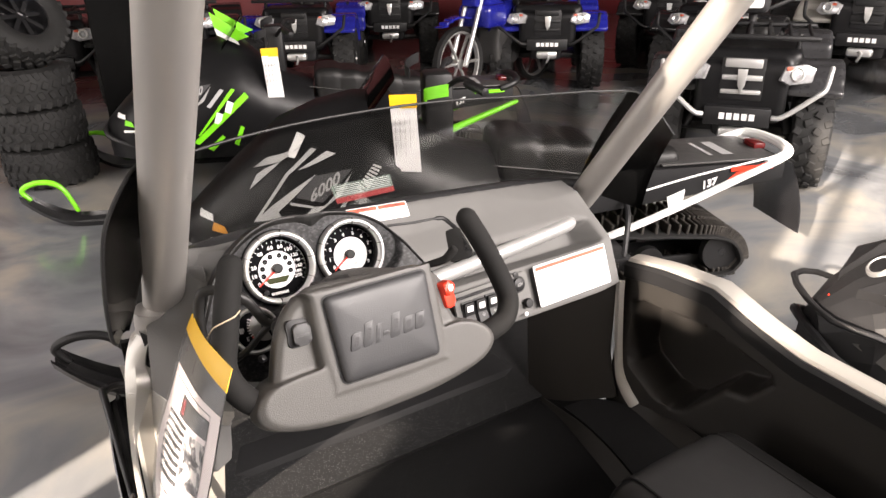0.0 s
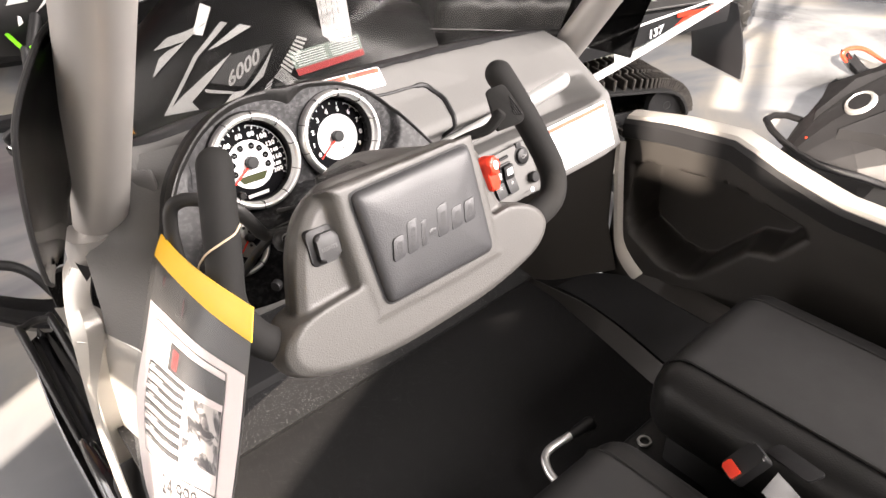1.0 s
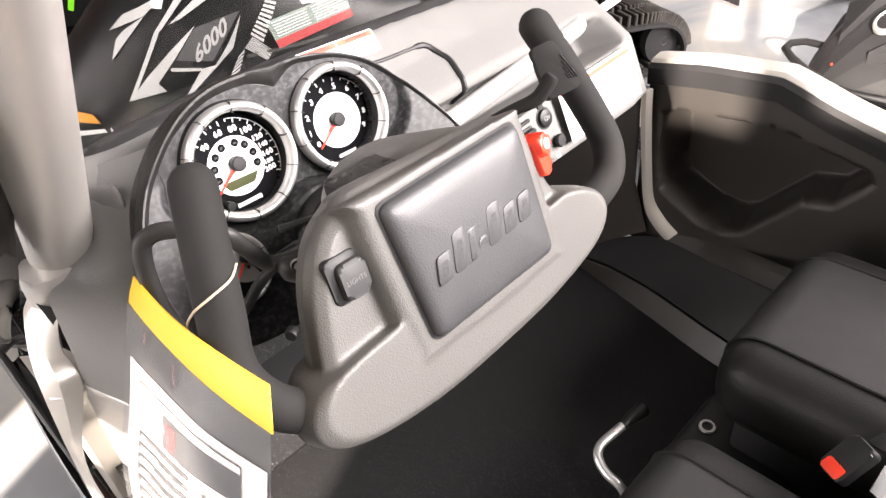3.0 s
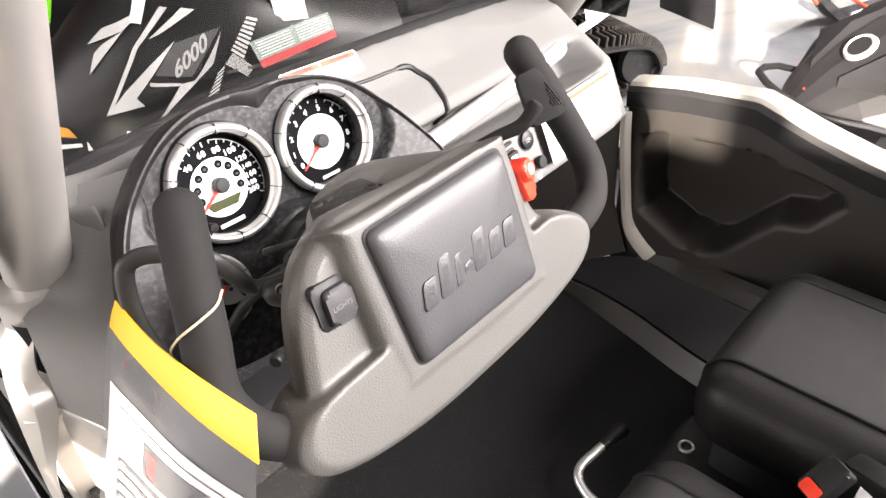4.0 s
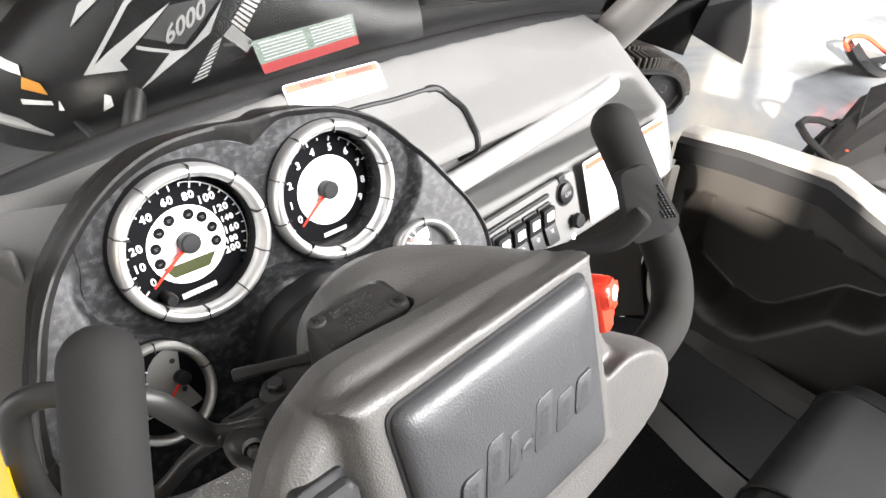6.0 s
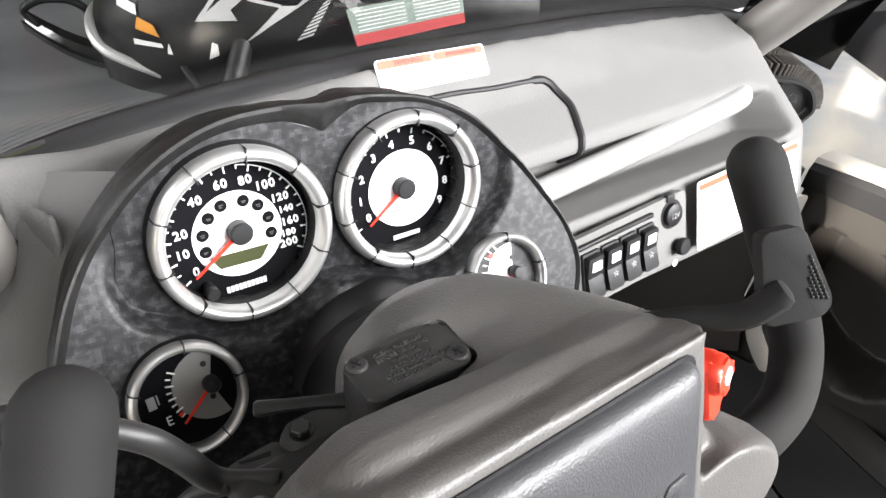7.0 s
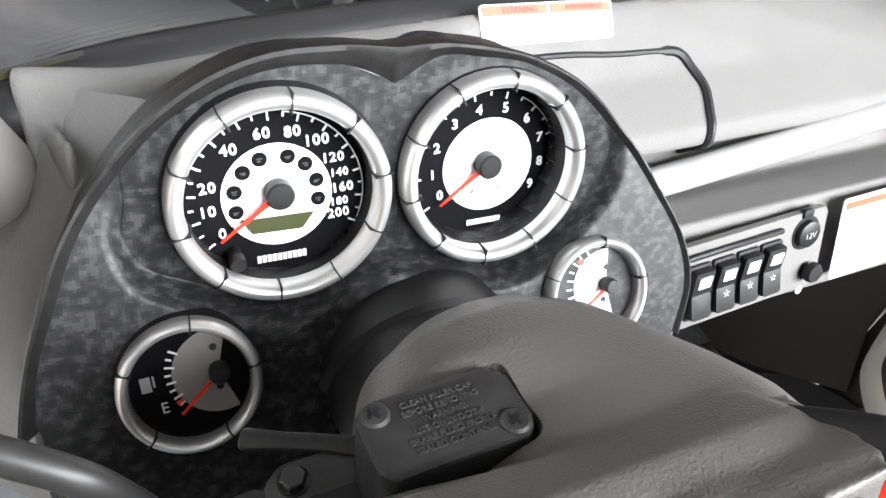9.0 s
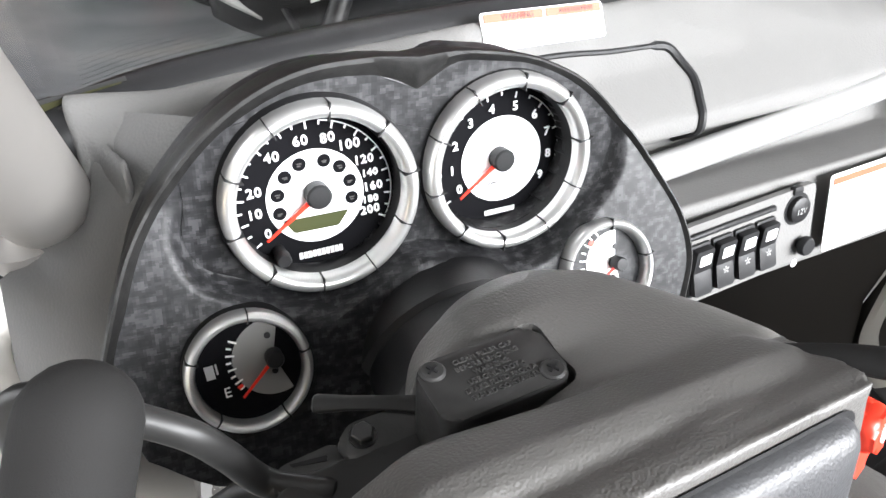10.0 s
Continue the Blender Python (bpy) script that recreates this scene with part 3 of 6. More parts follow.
tagged(part("dial_scale", joined(ticks(sp @ T(0, -0.003), 0.0478, 210, -30, 24, 2, 0.0045), arc(sp @ T(0, -0.003), 0.0474, 0.0481, -31, 80, -0.0051)), WHITE, cluster), kind="stuff")
part("display", moved(prism([(-0.0222, -0.0136), (-0.0175, -0.0226), (-0.0165, -0.0232), (0.0098, -0.0248), (0.0112, -0.0243), (0.0182, -0.0158)], 0, 0.0004), sp @ T(0, 0, -0.0050)), LCD, cluster, "grey-green unlit display")
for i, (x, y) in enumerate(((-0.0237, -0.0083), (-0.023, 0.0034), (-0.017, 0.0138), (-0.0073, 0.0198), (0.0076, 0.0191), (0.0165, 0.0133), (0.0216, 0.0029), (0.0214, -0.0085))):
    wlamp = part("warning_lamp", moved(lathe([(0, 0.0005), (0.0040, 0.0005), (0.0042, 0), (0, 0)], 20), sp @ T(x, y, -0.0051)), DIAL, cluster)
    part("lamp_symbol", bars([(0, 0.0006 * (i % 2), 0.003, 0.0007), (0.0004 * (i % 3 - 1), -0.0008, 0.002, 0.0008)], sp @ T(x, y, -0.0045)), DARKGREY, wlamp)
makers_mark(sp, -0.0028, -0.0405, 0.0285, 0.0042, -2)
needle(sp, (-0.0345, -0.0225), 0.0078)
part("reset_knob", moved(lathe([(0, 0.011), (0.0038, 0.0108), (0.0046, 0.0095), (0.0046, 0.002), (0.0038, 0.0), (0.0038, -0.006)], 24), sp @ T(-0.0285, -0.0322)), BLACK, cluster)

# tachometer
ta = frame_of((0.454, 1.0283, 1.0452), (0, -0.958, 0.286))
pod((0.4498, 1.0117, 1.0549), (-0.021, -0.947, 0.321), 0.0490, 0.0586, 0.018, ta @ T(0.001, -0.003), 0.0515)
part("dial_ring", arc(ta @ T(0.0022, -0.002), 0.0, 0.0304, 0, 359.9, -0.0052), DIALWHITE, cluster)
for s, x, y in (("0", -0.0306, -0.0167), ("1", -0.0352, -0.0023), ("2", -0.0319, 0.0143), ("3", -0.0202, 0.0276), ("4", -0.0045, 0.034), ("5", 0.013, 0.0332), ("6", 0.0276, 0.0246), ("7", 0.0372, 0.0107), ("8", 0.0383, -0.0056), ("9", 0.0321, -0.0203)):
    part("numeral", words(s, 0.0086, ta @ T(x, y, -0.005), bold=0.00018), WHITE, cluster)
tagged(part("dial_scale", joined(ticks(ta @ T(0.001, -0.003), 0.0475, 208, -34, 18, 2, 0.004), arc(ta @ T(0.001, -0.003), 0.0472, 0.0478, -36, 60, -0.0051)), WHITE, cluster), kind="stuff")
part("unit_print", words("RPM x 1000", 0.0042, ta @ T(0.001, -0.0183, -0.0049), 0.0001), INK, cluster)
makers_mark(ta, -0.0006, -0.0401, 0.024, 0.0036, -2)
needle(ta, (-0.0320, -0.0215), 0.0078)

# fuel and temperature gauges
fu = frame_of((0.2618, 0.9615, 0.9925), POD_N) @ T(0.0148, 0.004, 0.002)
te = frame_of((0.512, 0.963, 0.979), POD_N) @ T(0.0094, 0.003, 0.002)
pod((0.2618, 0.9615, 0.9925), POD_N, 0.0298, 0.0362, 0.006, fu @ T(-0.0148, -0.004), 0.0305)
pod((0.512, 0.963, 0.979), POD_N, 0.0305, 0.0375, 0.006, te @ T(-0.0094, -0.003), 0.0312)
part("low_heat_mark", arc(te, 0.023, 0.027, 128, 136, -0.005), NEEDLE, cluster)
# Bezel's shadow is put into the shape: the sector stops short of it.
part("dial_ring", arc(fu, 0.0, 0.0232, 72, 288, -0.0052), SMOKE, cluster, "smoke grey fuel dial")
part("low_mark", arc(fu, 0.0235, 0.0265, 207, 213, -0.005), NEEDLE, cluster)
for f, pts in ((fu, ((-0.0005, 0.013), (-0.0009, -0.0091))), (te, ((0.0014, 0.0115), (-0.0026, -0.010)))):
    for x, y in pts:
        part("dial_dot", moved(lathe([(0, 0.0006), (0.0017, 0.0006), (0.0019, 0)], 16), f @ T(x, y, -0.0052)), BLACK, cluster)
tagged(part("dial_scale", ticks(fu @ T(0.002, 0.001), 0.0285, 148, 212, 7, 2, 0.005), WHITE, cluster), kind="stuff")
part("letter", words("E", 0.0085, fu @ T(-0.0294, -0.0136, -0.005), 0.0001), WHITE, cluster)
part("pump_symbol", bars([(-0.036, 0.001, 0.005, 0.008), (-0.032, 0.002, 0.001, 0.006)], fu @ T(0, 0, -0.0052)), GREYINK, cluster)
needle(fu, (-0.0218, -0.0176), 0.0052)
part("dial_ring", arc(te @ T(0, 0), 0.0, 0.0235, 80, 280, -0.0054), DIALWHITE, cluster, "white temperature dial")
tagged(part("dial_scale", ticks(te @ T(0.002, 0), 0.031, 120, 210, 8, 2, 0.006), WHITE, cluster), kind="stuff")
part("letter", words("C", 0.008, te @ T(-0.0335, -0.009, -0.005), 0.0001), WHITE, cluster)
needle(te, (-0.0229, -0.0135), 0.005)

# steering column cover and boot
part("column_cover", loft([[V(0.392 + 0.063 * s * math.cos(a), 0.99 - 0.105 * k, 0.935 + 0.055 * k + 0.063 * s * math.sin(a)) for a in np.linspace(0, math.tau, 28, endpoint=False)] for k, s in ((0, 1.15), (0.3, 1.05), (0.34, 0.98), (0.7, 0.95), (0.74, 0.9), (1.2, 0.85))]), BLACK, vehicle)

# handlebar hub and its controls, turned and sized as one at the end
before_steering = set(bpy.data.objects)
HB = frame_of((0.372, 0.738, 1.074), (0.0, -0.94, 0.34))


RS = frame_of((0.344, 0.829, 1.1115), (0.02, 0.14, 0.98), (0.0, 1, 0))


def ring2(pts, z, inset=0.0, c=(0, 0), lid=1.0):
    out = []
    for p in pts:
        p = Vector((p[0], p[1]))
        d = p - Vector(c)
        q = p - d.normalized() * inset
        out.append(HB @ V(q.x, min(q.y, lid - 0.05 * q.x), z))
    return out


upper = smooth_line([(-0.118, 0.055), (-0.092, 0.072), (-0.07, 0.077), (0.0, 0.0715), (0.06, 0.067), (0.08, 0.061), (0.094, 0.043), (0.108, -0.01), (0.12, -0.045), (0.09, -0.085), (-0.09, -0.085), (-0.15, -0.05), (-0.14, 0.015)], 4, True)
wings = smooth_line([(-0.183, -0.048), (-0.172, -0.028), (-0.145, -0.02), (-0.06, -0.02), (0.06, -0.025), (0.115, -0.022), (0.15, -0.038), (0.162, -0.06), (0.15, -0.078), (0.12, -0.09), (0.06, -0.099), (0.0, -0.1005), (-0.07, -0.097), (-0.13, -0.086), (-0.17, -0.07)], 4, True)
pocket = smooth_line([(-0.074, 0.066), (0.060, 0.063), (0.067, 0.056), (0.0655, -0.046), (0.059, -0.053), (-0.068, -0.047), (-0.0755, -0.04), (-0.079, 0.058)], 3, True)
hub_bm = joined(
    loft([ring2(upper, -0.010, 0.010), ring2(upper, -0.016, 0.002), ring2(upper, -0.026), ring2(upper, -0.045, 0.006), ring2(upper, -0.056, 0.02)]),
    loft([ring2(wings, 0.004, 0.014), ring2(wings, -0.002, 0.005), ring2(wings, -0.018), ring2(wings, -0.04, 0.004), ring2(wings, -0.052, 0.014)]),
    loft([ring2(pocket, 0.0055, -0.007, lid=0.072), ring2(pocket, 0.003, -0.0125, lid=0.070), ring2(pocket, -0.004, -0.0165, lid=0.070), ring2(pocket, -0.018, -0.021, lid=0.067), ring2(pocket, -0.04, -0.022, lid=0.062)]),
    loft([[V(cx + w * math.cos(a), 0.775 + d, 1.131 + h - 0.06 + 0.06 * math.sin(a) ** 0.55 - 0.10 * w * math.cos(a)) for a in np.linspace(0.02, math.pi - 0.02, 24)] + [V(cx + x, 0.775 + d, 1.05) for x in (-w, w)] for d, cx, w, h in ((-0.005, 0.400, 0.080, 0.004), (0.012, 0.408, 0.078, -0.006), (0.03, 0.414, 0.075, -0.014), (0.052, 0.412, 0.066, -0.020), (0.076, 0.392, 0.072, -0.024), (0.096, 0.390, 0.060, -0.031), (0.112, 0.39, 0.04, -0.044))]),
)
hub = part("handlebar_hub", fused(hub_bm, 0.0017, 12, 0.5, moved(prism(round_rect(0.0580, 0.0340, 0.006), -0.045, 0.06), RS)), HUB, vehicle, "grey grained handlebar cover", 60)


def rounded_poly(corners, r, n=5):
    """A polygon's outline with round corners."""
    out, k = [], len(corners)
    for i in range(k):
        p, a, b = (Vector(corners[j % k]) for j in (i, i - 1, i + 1))
        u, v = (a - p).normalized(), (b - p).normalized()
        for j in range(n + 1):
            t = j / n
            out.append((p + u * r * (1 - t) ** 2 + v * r * t**2))
    return out


def cushion():
    """The padded square: a flat pillow with tight rounded rims."""
    rings = []
    for d, z in ((0, 0.002), (0.0, 0.008), (0.0012, 0.0112), (0.0035, 0.0134), (0.008, 0.0150), (0.018, 0.0161), (0.036, 0.0171), (0.05, 0.0174)):
        c = [(0.0645 - d, 0.0615 - d), (-0.0768 + d, 0.0645 - d), (-0.0725 + d, -0.0435 + d), (0.0628 - d, -0.0495 + d)]
        rings.append([HB @ V(p.x, p.y, z) for p in rounded_poly(c, max(0.003, 0.009 - d * 0.15))])
    return loft(rings)


part("steering_pad", cushion(), PAD, hub, "dark grey padded leatherette square", 80)
seam_c = [(0.0645, 0.0615), (-0.0768, 0.0645), (-0.0725, -0.0435), (0.0628, -0.0495)]
seam_o = rounded_poly([(x + math.copysign(0.0022, x), y + math.copysign(0.0022, y)) for x, y in seam_c], 0.010)
seam_i = rounded_poly([(x - math.copysign(0.006, x), y - math.copysign(0.006, y)) for x, y in seam_c], 0.006)
part("pad_seam", sheet([[HB @ V(p.x, p.y, 0.0064) for p in seam_o], [HB @ V(p.x, p.y, 0.0064) for p in seam_i]], closed=True), BLACK, hub)
mark = ((-0.047, 0.0, 0.0115, 0.017), (-0.0335, 0.0035, 0.0105, 0.024), (-0.0235, 0.001, 0.0055, 0.019), (-0.0155, -0.001, 0.008, 0.005), (-0.004, 0.0035, 0.0115, 0.024), (0.0095, 0.0, 0.0118, 0.017), (0.0230, 0.0, 0.0118, 0.017))
slant = Matrix(((1, 0.3, 0, 0), (0, 1, 0, 0), (0, 0, 1, 0), (0, 0, 0, 1)))
for x, y, w, h in mark:
    x, y, w, h = x * 1.28, y * 1.2, w * 1.25, h * 1.2
    rim = HB @ T(x + 0.010, y + 0.004, 0.0160, 1.5) @ slant
    part("embossed_mark", moved(prism(round_rect(w, h, 0.0035, 3), 0, 0.0019, 0.0008), rim), PAD, hub)
    # The hollow's shade is painted as a darker plug; nothing is sunk.
    part("mark_hollow_shade", moved(prism(round_rect(w * 0.42, h * 0.5, 0.0014, 3), 0.0004, 0.00195), rim), PADSHADE, hub)

# hub controls
lb = HB @ T(-0.1065, 0.029, -0.009)
part("switch_housing", moved(prism(round_rect(0.0275, 0.033, 0.005), -0.010, 0.001, 0.0015), lb @ T(-0.002, 0.001, 0.0, -4)), BLACK, hub)
part("light_switch", moved(prism(round_rect(0.0215, 0.026, 0.005), -0.004, 0.0065, 0.003, 3), lb @ T(0.001, -0.001, 0.0, -4)), VISOR, hub, "dark grey rocker key")
part("key_print", words("LIGHTS", 0.0050, lb @ T(0.001, -0.002, 0.0067, -4), 0.0001), surface("dull print", (0.12, 0.12, 0.12), 0.6), hub)
KILL = frame_of((0.473, 0.757, 1.085), (0.25, -0.9, 0.36))
part("stop_switch", moved(joined(prism(round_rect(0.0185, 0.036, 0.005), -0.004, 0.007, 0.003, 4), prism(round_rect(0.0185, 0.019, 0.006, cy=0.0085), 0.0, 0.0125, 0.005, 5)), KILL), RED, hub, "red engine stop switch", 60)
part("switch_symbol", moved(lathe([(0.0048, 0), (0.0048, 0.0006), (0, 0.0006)], 20), KILL @ T(0.001, 0.0085, 0.0124)), WHITE, hub)
part("housing_screw", moved(lathe([(0, 0.002), (0.004, 0.002), (0.0048, 0), (0.0048, -0.004)], 16), frame_of((0.222, 0.772, 1.07), (-0.85, -0.5, 0.1))), BLACK, hub)

# bars and grips
lever = part("brake_lever", joined(tube([(0.278, 0.827, 1.074), (0.258, 0.842, 1.072), (0.247, 0.849, 1.090), (0.236, 0.853, 1.108), (0.212, 0.865, 1.122), (0.197, 0.876, 1.122), (0.188, 0.880, 1.110), (0.183, 0.875, 1.07), (0.19, 0.867, 1.02)], 0.0054, 8, 14, 1.25), tube([(0.262, 0.838, 1.073), (0.250, 0.853, 1.052), (0.236, 0.861, 1.032), (0.215, 0.864, 1.02), (0.195, 0.867, 1.015)], 0.0055, 8, 12, 0.8)), LEVER, vehicle, "black looped brake lever")
clamp = part("lever_clamp", fused(joined(box(0.262, 0.325, 0.812, 0.838, 1.058, 1.078, 0.004), tube([(0.262, 0.828, 1.07), (0.3, 0.825, 1.066), (0.34, 0.81, 1.06)], 0.010)), 0.003, 3), LEVER, lever)
part("clamp_bolt", moved(joined(lathe([(0, 0.004), (0.0042, 0.004), (0.0048, 0.0034), (0.0048, 0.001)], 6), lathe([(0.0056, 0.001), (0.0056, 0), (0, 0)], 24)), frame_of((0.297, 0.842, 1.0775), (0, 0.1, 0.99))), GUNSTEEL, lever, "dark steel hexagon bolt")
part("clamp_plate", prism(rounded_poly([(0.286, 0.843), (0.288, 0.834), (0.303, 0.829), (0.330, 0.829), (0.330, 0.847), (0.308, 0.849), (0.294, 0.8495)], 0.003), 1.066, 1.0775, 0.0015), CASTGREY, lever, "dark grey cast clamp plate")
part("clamp_screw", moved(joined(lathe([(0, 0.004), (0.003, 0.004), (0.0034, 0)], 6), lathe([(0.0052, 0.001), (0.0052, -0.003), (0, -0.003)], 20)), frame_of((0.266, 0.818, 1.076), (-0.3, -0.9, 0.3))), STEEL, lever)
part("small_lever", tube([(0.325, 0.8445, 1.078), (0.312, 0.851, 1.0785), (0.298, 0.8575, 1.0785), (0.286, 0.863, 1.078)], [0.0046, 0.0036, 0.0036, 0.0046], 6, 12, 0.5), LEVER, vehicle, "small black lever")

# brake reservoir
CAPBLACK = surface("worn black cap", (0.026, 0.0255, 0.025), 0.4, vary=0.25, scale=90, spec=0.35)
res = part("brake_reservoir", moved(prism(round_rect(0.054, 0.030, 0.006), -0.045, 0.0, 0.002, 2), RS), CAPBLACK, vehicle, "black brake fluid reservoir with embossed cap")
for x, y in ((-0.0205, 0.0095), (0.0205, -0.0095)):
    part("cap_screw", moved(joined(lathe([(0, 0.0012), (0.0042, 0.0012), (0.0052, 0.0004), (0.0052, -0.001)], 20)), RS @ T(x, y)), CAPBLACK, res)
    part("screw_cross", bars([(0, 0, 0.005, 0.0011), (0, 0, 0.0011, 0.005)], RS @ T(x, y, 0.0013, 30)), BLACK, res)
lines = ["CLEAN FILLER CAP", "BEFORE REMOVING", "WARNING:", "USE ONLY DOT 4", "BRAKE FLUID FROM A", "SEALED CONTAINER"]
part("cap_print", joined(*(words(s, 0.0031, RS @ T(0.001, 0.0095 - 0.0036 * i, 0.0002), 0.0004) for i, s in enumerate(lines))), surface("raised print", (0.045, 0.044, 0.043), 0.45), res)

steering = pose(0.36127, 0.77995, 1.07951, 1.02, 0.44, 2.9) @ Matrix.Scale(1.0676, 4) @ Matrix.Translation((-0.35603, -0.76657, -1.0919))
for ob in set(bpy.data.objects) - before_steering:
    ob.data.transform(steering)

# grips
part("handlebar", tube([(0.258, 0.765, 0.994), (0.2253, 0.7592, 0.9985), (0.2002, 0.7543, 1.0109), (0.1798, 0.7613, 1.0322), (0.171, 0.7774, 1.0608), (0.182, 0.7924, 1.0989), (0.1953, 0.8116, 1.1358), (0.2101, 0.8354, 1.1645)], 0.0162, 8, 24, dome=True), FOAM, vehicle, "charcoal foam handlebar grip")
part("handlebar", tube([(0.525, 0.757, 0.997), (0.5549, 0.7579, 0.9998), (0.5845, 0.7645, 1.0077), (0.6011, 0.7801, 1.0288), (0.5956, 0.7997, 1.0653), (0.5805, 0.8216, 1.1119), (0.5626, 0.8352, 1.15)], 0.0162, 8, 24, dome=True), FOAM, vehicle, "charcoal foam handlebar grip")

web2d = [(0.2536, 0.8549), (0.2600, 0.8586), (0.2819, 0.8605), (0.2854, 0.8555), (0.2827, 0.8489), (0.2767, 0.8496), (0.2707, 0.8389), (0.2550, 0.8468)]
part("lever_web", prism(rounded_poly(web2d, 0.002), 1.052, 1.064, 0.001), CASTGREY, lever, "dark cast lever web")
part("web_slot", prism([(0.2626, 0.8576), (0.2781, 0.8558), (0.2771, 0.8534), (0.2635, 0.8560)], 1.0642, 1.0646), BLACK, lever)
part("clamp_barrel", tube([(0.2880, 0.8493, 1.057), (0.3011, 0.8474, 1.058)], 0.0085, 2, 18), LEVER, lever)

# throttle paddle
TH = frame_of((0.505, 0.770, 1.149), (-0.45, -0.72, 0.53))
paddle2d = [TH.inverted() @ V(*p) for p in ((0.4948, 0.7868, 1.1631), (0.5125, 0.7788, 1.1673), (0.5191, 0.7537, 1.1388), (0.5153, 0.7511, 1.132), (0.4886, 0.7632, 1.1258))]
throttle = part("throttle_paddle", moved(prism(rounded_poly([(p.x, p.y) for p in paddle2d], 0.004), -0.007, 0.002, 0.0012), TH), FOAM, vehicle, "black thumb throttle paddle", 50)
grip2d = [paddle2d[1].lerp(paddle2d[2], k) for k in np.linspace(0.42, 0.98, 12)]
tagged(part("paddle_texture", moved(joined(*(moved(lathe([(0, 0.0012), (0.001, 0.0005), (0.0011, 0)], 6), T(p.x - 0.003 - 0.0024 * j, p.y, 0.002)) for i, p in enumerate(grip2d) for j in range(1 + i // 3))), TH), BLACK, throttle), kind="stuff")
part("throttle_arm", tube([(0.440, 0.820, 1.098), (0.455, 0.806, 1.106), (0.470, 0.790, 1.117), (0.484, 0.772, 1.128), (0.495, 0.766, 1.142)], [0.006, 0.006, 0.0065, 0.008, 0.009], 6, 14, 0.7), FOAM, throttle)

# dash fittings
part("grab_handle", tube([(0.58, 1.12, 0.885), (0.66, 1.122, 0.895), (0.75, 1.124, 0.902), (0.9, 1.126, 0.916), (1.02, 1.130, 0.928), (1.048, 1.142, 0.928)], 0.0155, 6, 16), ALU, vehicle, "silver tubular grab handle")
SW = frame_of((0.818, 1.038, 0.870), (0.05, -1, 0.38))
plate = part("switch_panel", moved(prism(round_rect(0.185, 0.085, 0.006), -0.004, 0.0035, 0.0015), SW @ T(-0.062, -0.013)), DASH, dash)
for i in range(4):
    c = SW @ T(-0.129 + 0.029 * i, -0.018, 0.004)
    sw = part("rocker_switch", moved(joined(prism(round_rect(0.026, 0.056, 0.002), -0.006, 0.003, 0.001), moved(prism(round_rect(0.022, 0.026, 0.002), 0, 0.007, 0.001), T(0, 0.0125, 0.002) @ pose(0, 0, 0, 9)), moved(prism(round_rect(0.022, 0.026, 0.002), 0, 0.007, 0.001), T(0, -0.0125, 0.002) @ pose(0, 0, 0, -9))), c), BLACK, dash, "black rocker switch")
    part("switch_symbol", moved(joined(*(box(-0.0005, 0.0005, 0.001, 0.0038, 0, 0.0004) if k == 0 else moved(box(-0.0005, 0.0005, 0.001, 0.0038, 0, 0.0004), pose(0, 0, 0, 0, 0, 72 * k)) for k in range(5))), c @ T(0.001, -0.007, 0.0082) @ pose(0, 0, 0, -9)), GREYINK, dash) if i else None
    part("switch_window", moved(prism(round_rect(0.014, 0.012, 0.001), 0, 0.0008), c @ T(0.001, 0.013, 0.0092) @ pose(0, 0, 0, 9)), WHITE, dash)
    part("switch_dots", bars([(x * 0.004, y * 0.004, 0.0016, 0.0016) for x in (-1.5, -0.5, 0.5, 1.5) for y in (0, 1)], c @ T(0, -0.022, 0.0075) @ pose(0, 0, 0, -9)), GREYINK, dash)
    part("switch_dots", bars([(x * 0.004, 0, 0.0014, 0.0014) for x in (-1.5, -0.5, 0.5, 1.5)], c @ T(0, 0.023, 0.0078) @ pose(0, 0, 0, 9)), GREYINK, dash)
part("switch_bar", moved(tube([(-0.148, 0.019, 0.006), (-0.032, 0.019, 0.006)], 0.003, 2, 10), SW), BLACK, dash)
so = SW @ T(0.004, 0.007, 0.0)
part("power_socket", moved(lathe([(0, 0.010), (0.012, 0.010), (0.0135, 0.009), (0.014, 0.004), (0.0175, 0.004), (0.018, 0.002), (0.018, -0.003)], 32), so), BLACK, dash, "black twelve volt socket cover")
part("socket_print", words("12V", 0.009, so @ T(0, -0.001, 0.0102), 0.0002), GREYINK, dash)
part("socket_tab", moved(prism(round_rect(0.012, 0.009, 0.002), 0, 0.006, 0.001), so @ T(-0.002, 0.021)), BLACK, dash)
part("choke_knob", moved(lathe([(0, 0.016), (0.009, 0.0155), (0.0105, 0.013), (0.0105, 0.009), (0.006, 0.008), (0.006, 0)], 28), SW @ T(0.015, -0.036)), BLACK, dash, "black push-pull knob")
part("indicator", moved(lathe([(0, 0.001), (0.0045, 0.001), (0.0045, 0)], 20), SW @ T(0.01, -0.058, 0.003)), DIALWHITE, dash)
LBL = frame_of((0.968, 1.0365, 0.860), (0.03, -1, 0.39))
part("safety_label", moved(prism(round_rect(0.205, 0.088, 0.004), 0.0, 0.0012), LBL @ T(0, 0, 0.003)), PAPER, dash, "white safety label")
part("label_band", bars([(0, 0.036, 0.196, 0.007)], LBL @ T(0, 0, 0.0045)), ORANGE, dash)
WL = frame_of((0.601, 1.2265, 1.0175), (0.1306, -0.7782, 0.6143), (0.02, 0.62, 0.78))
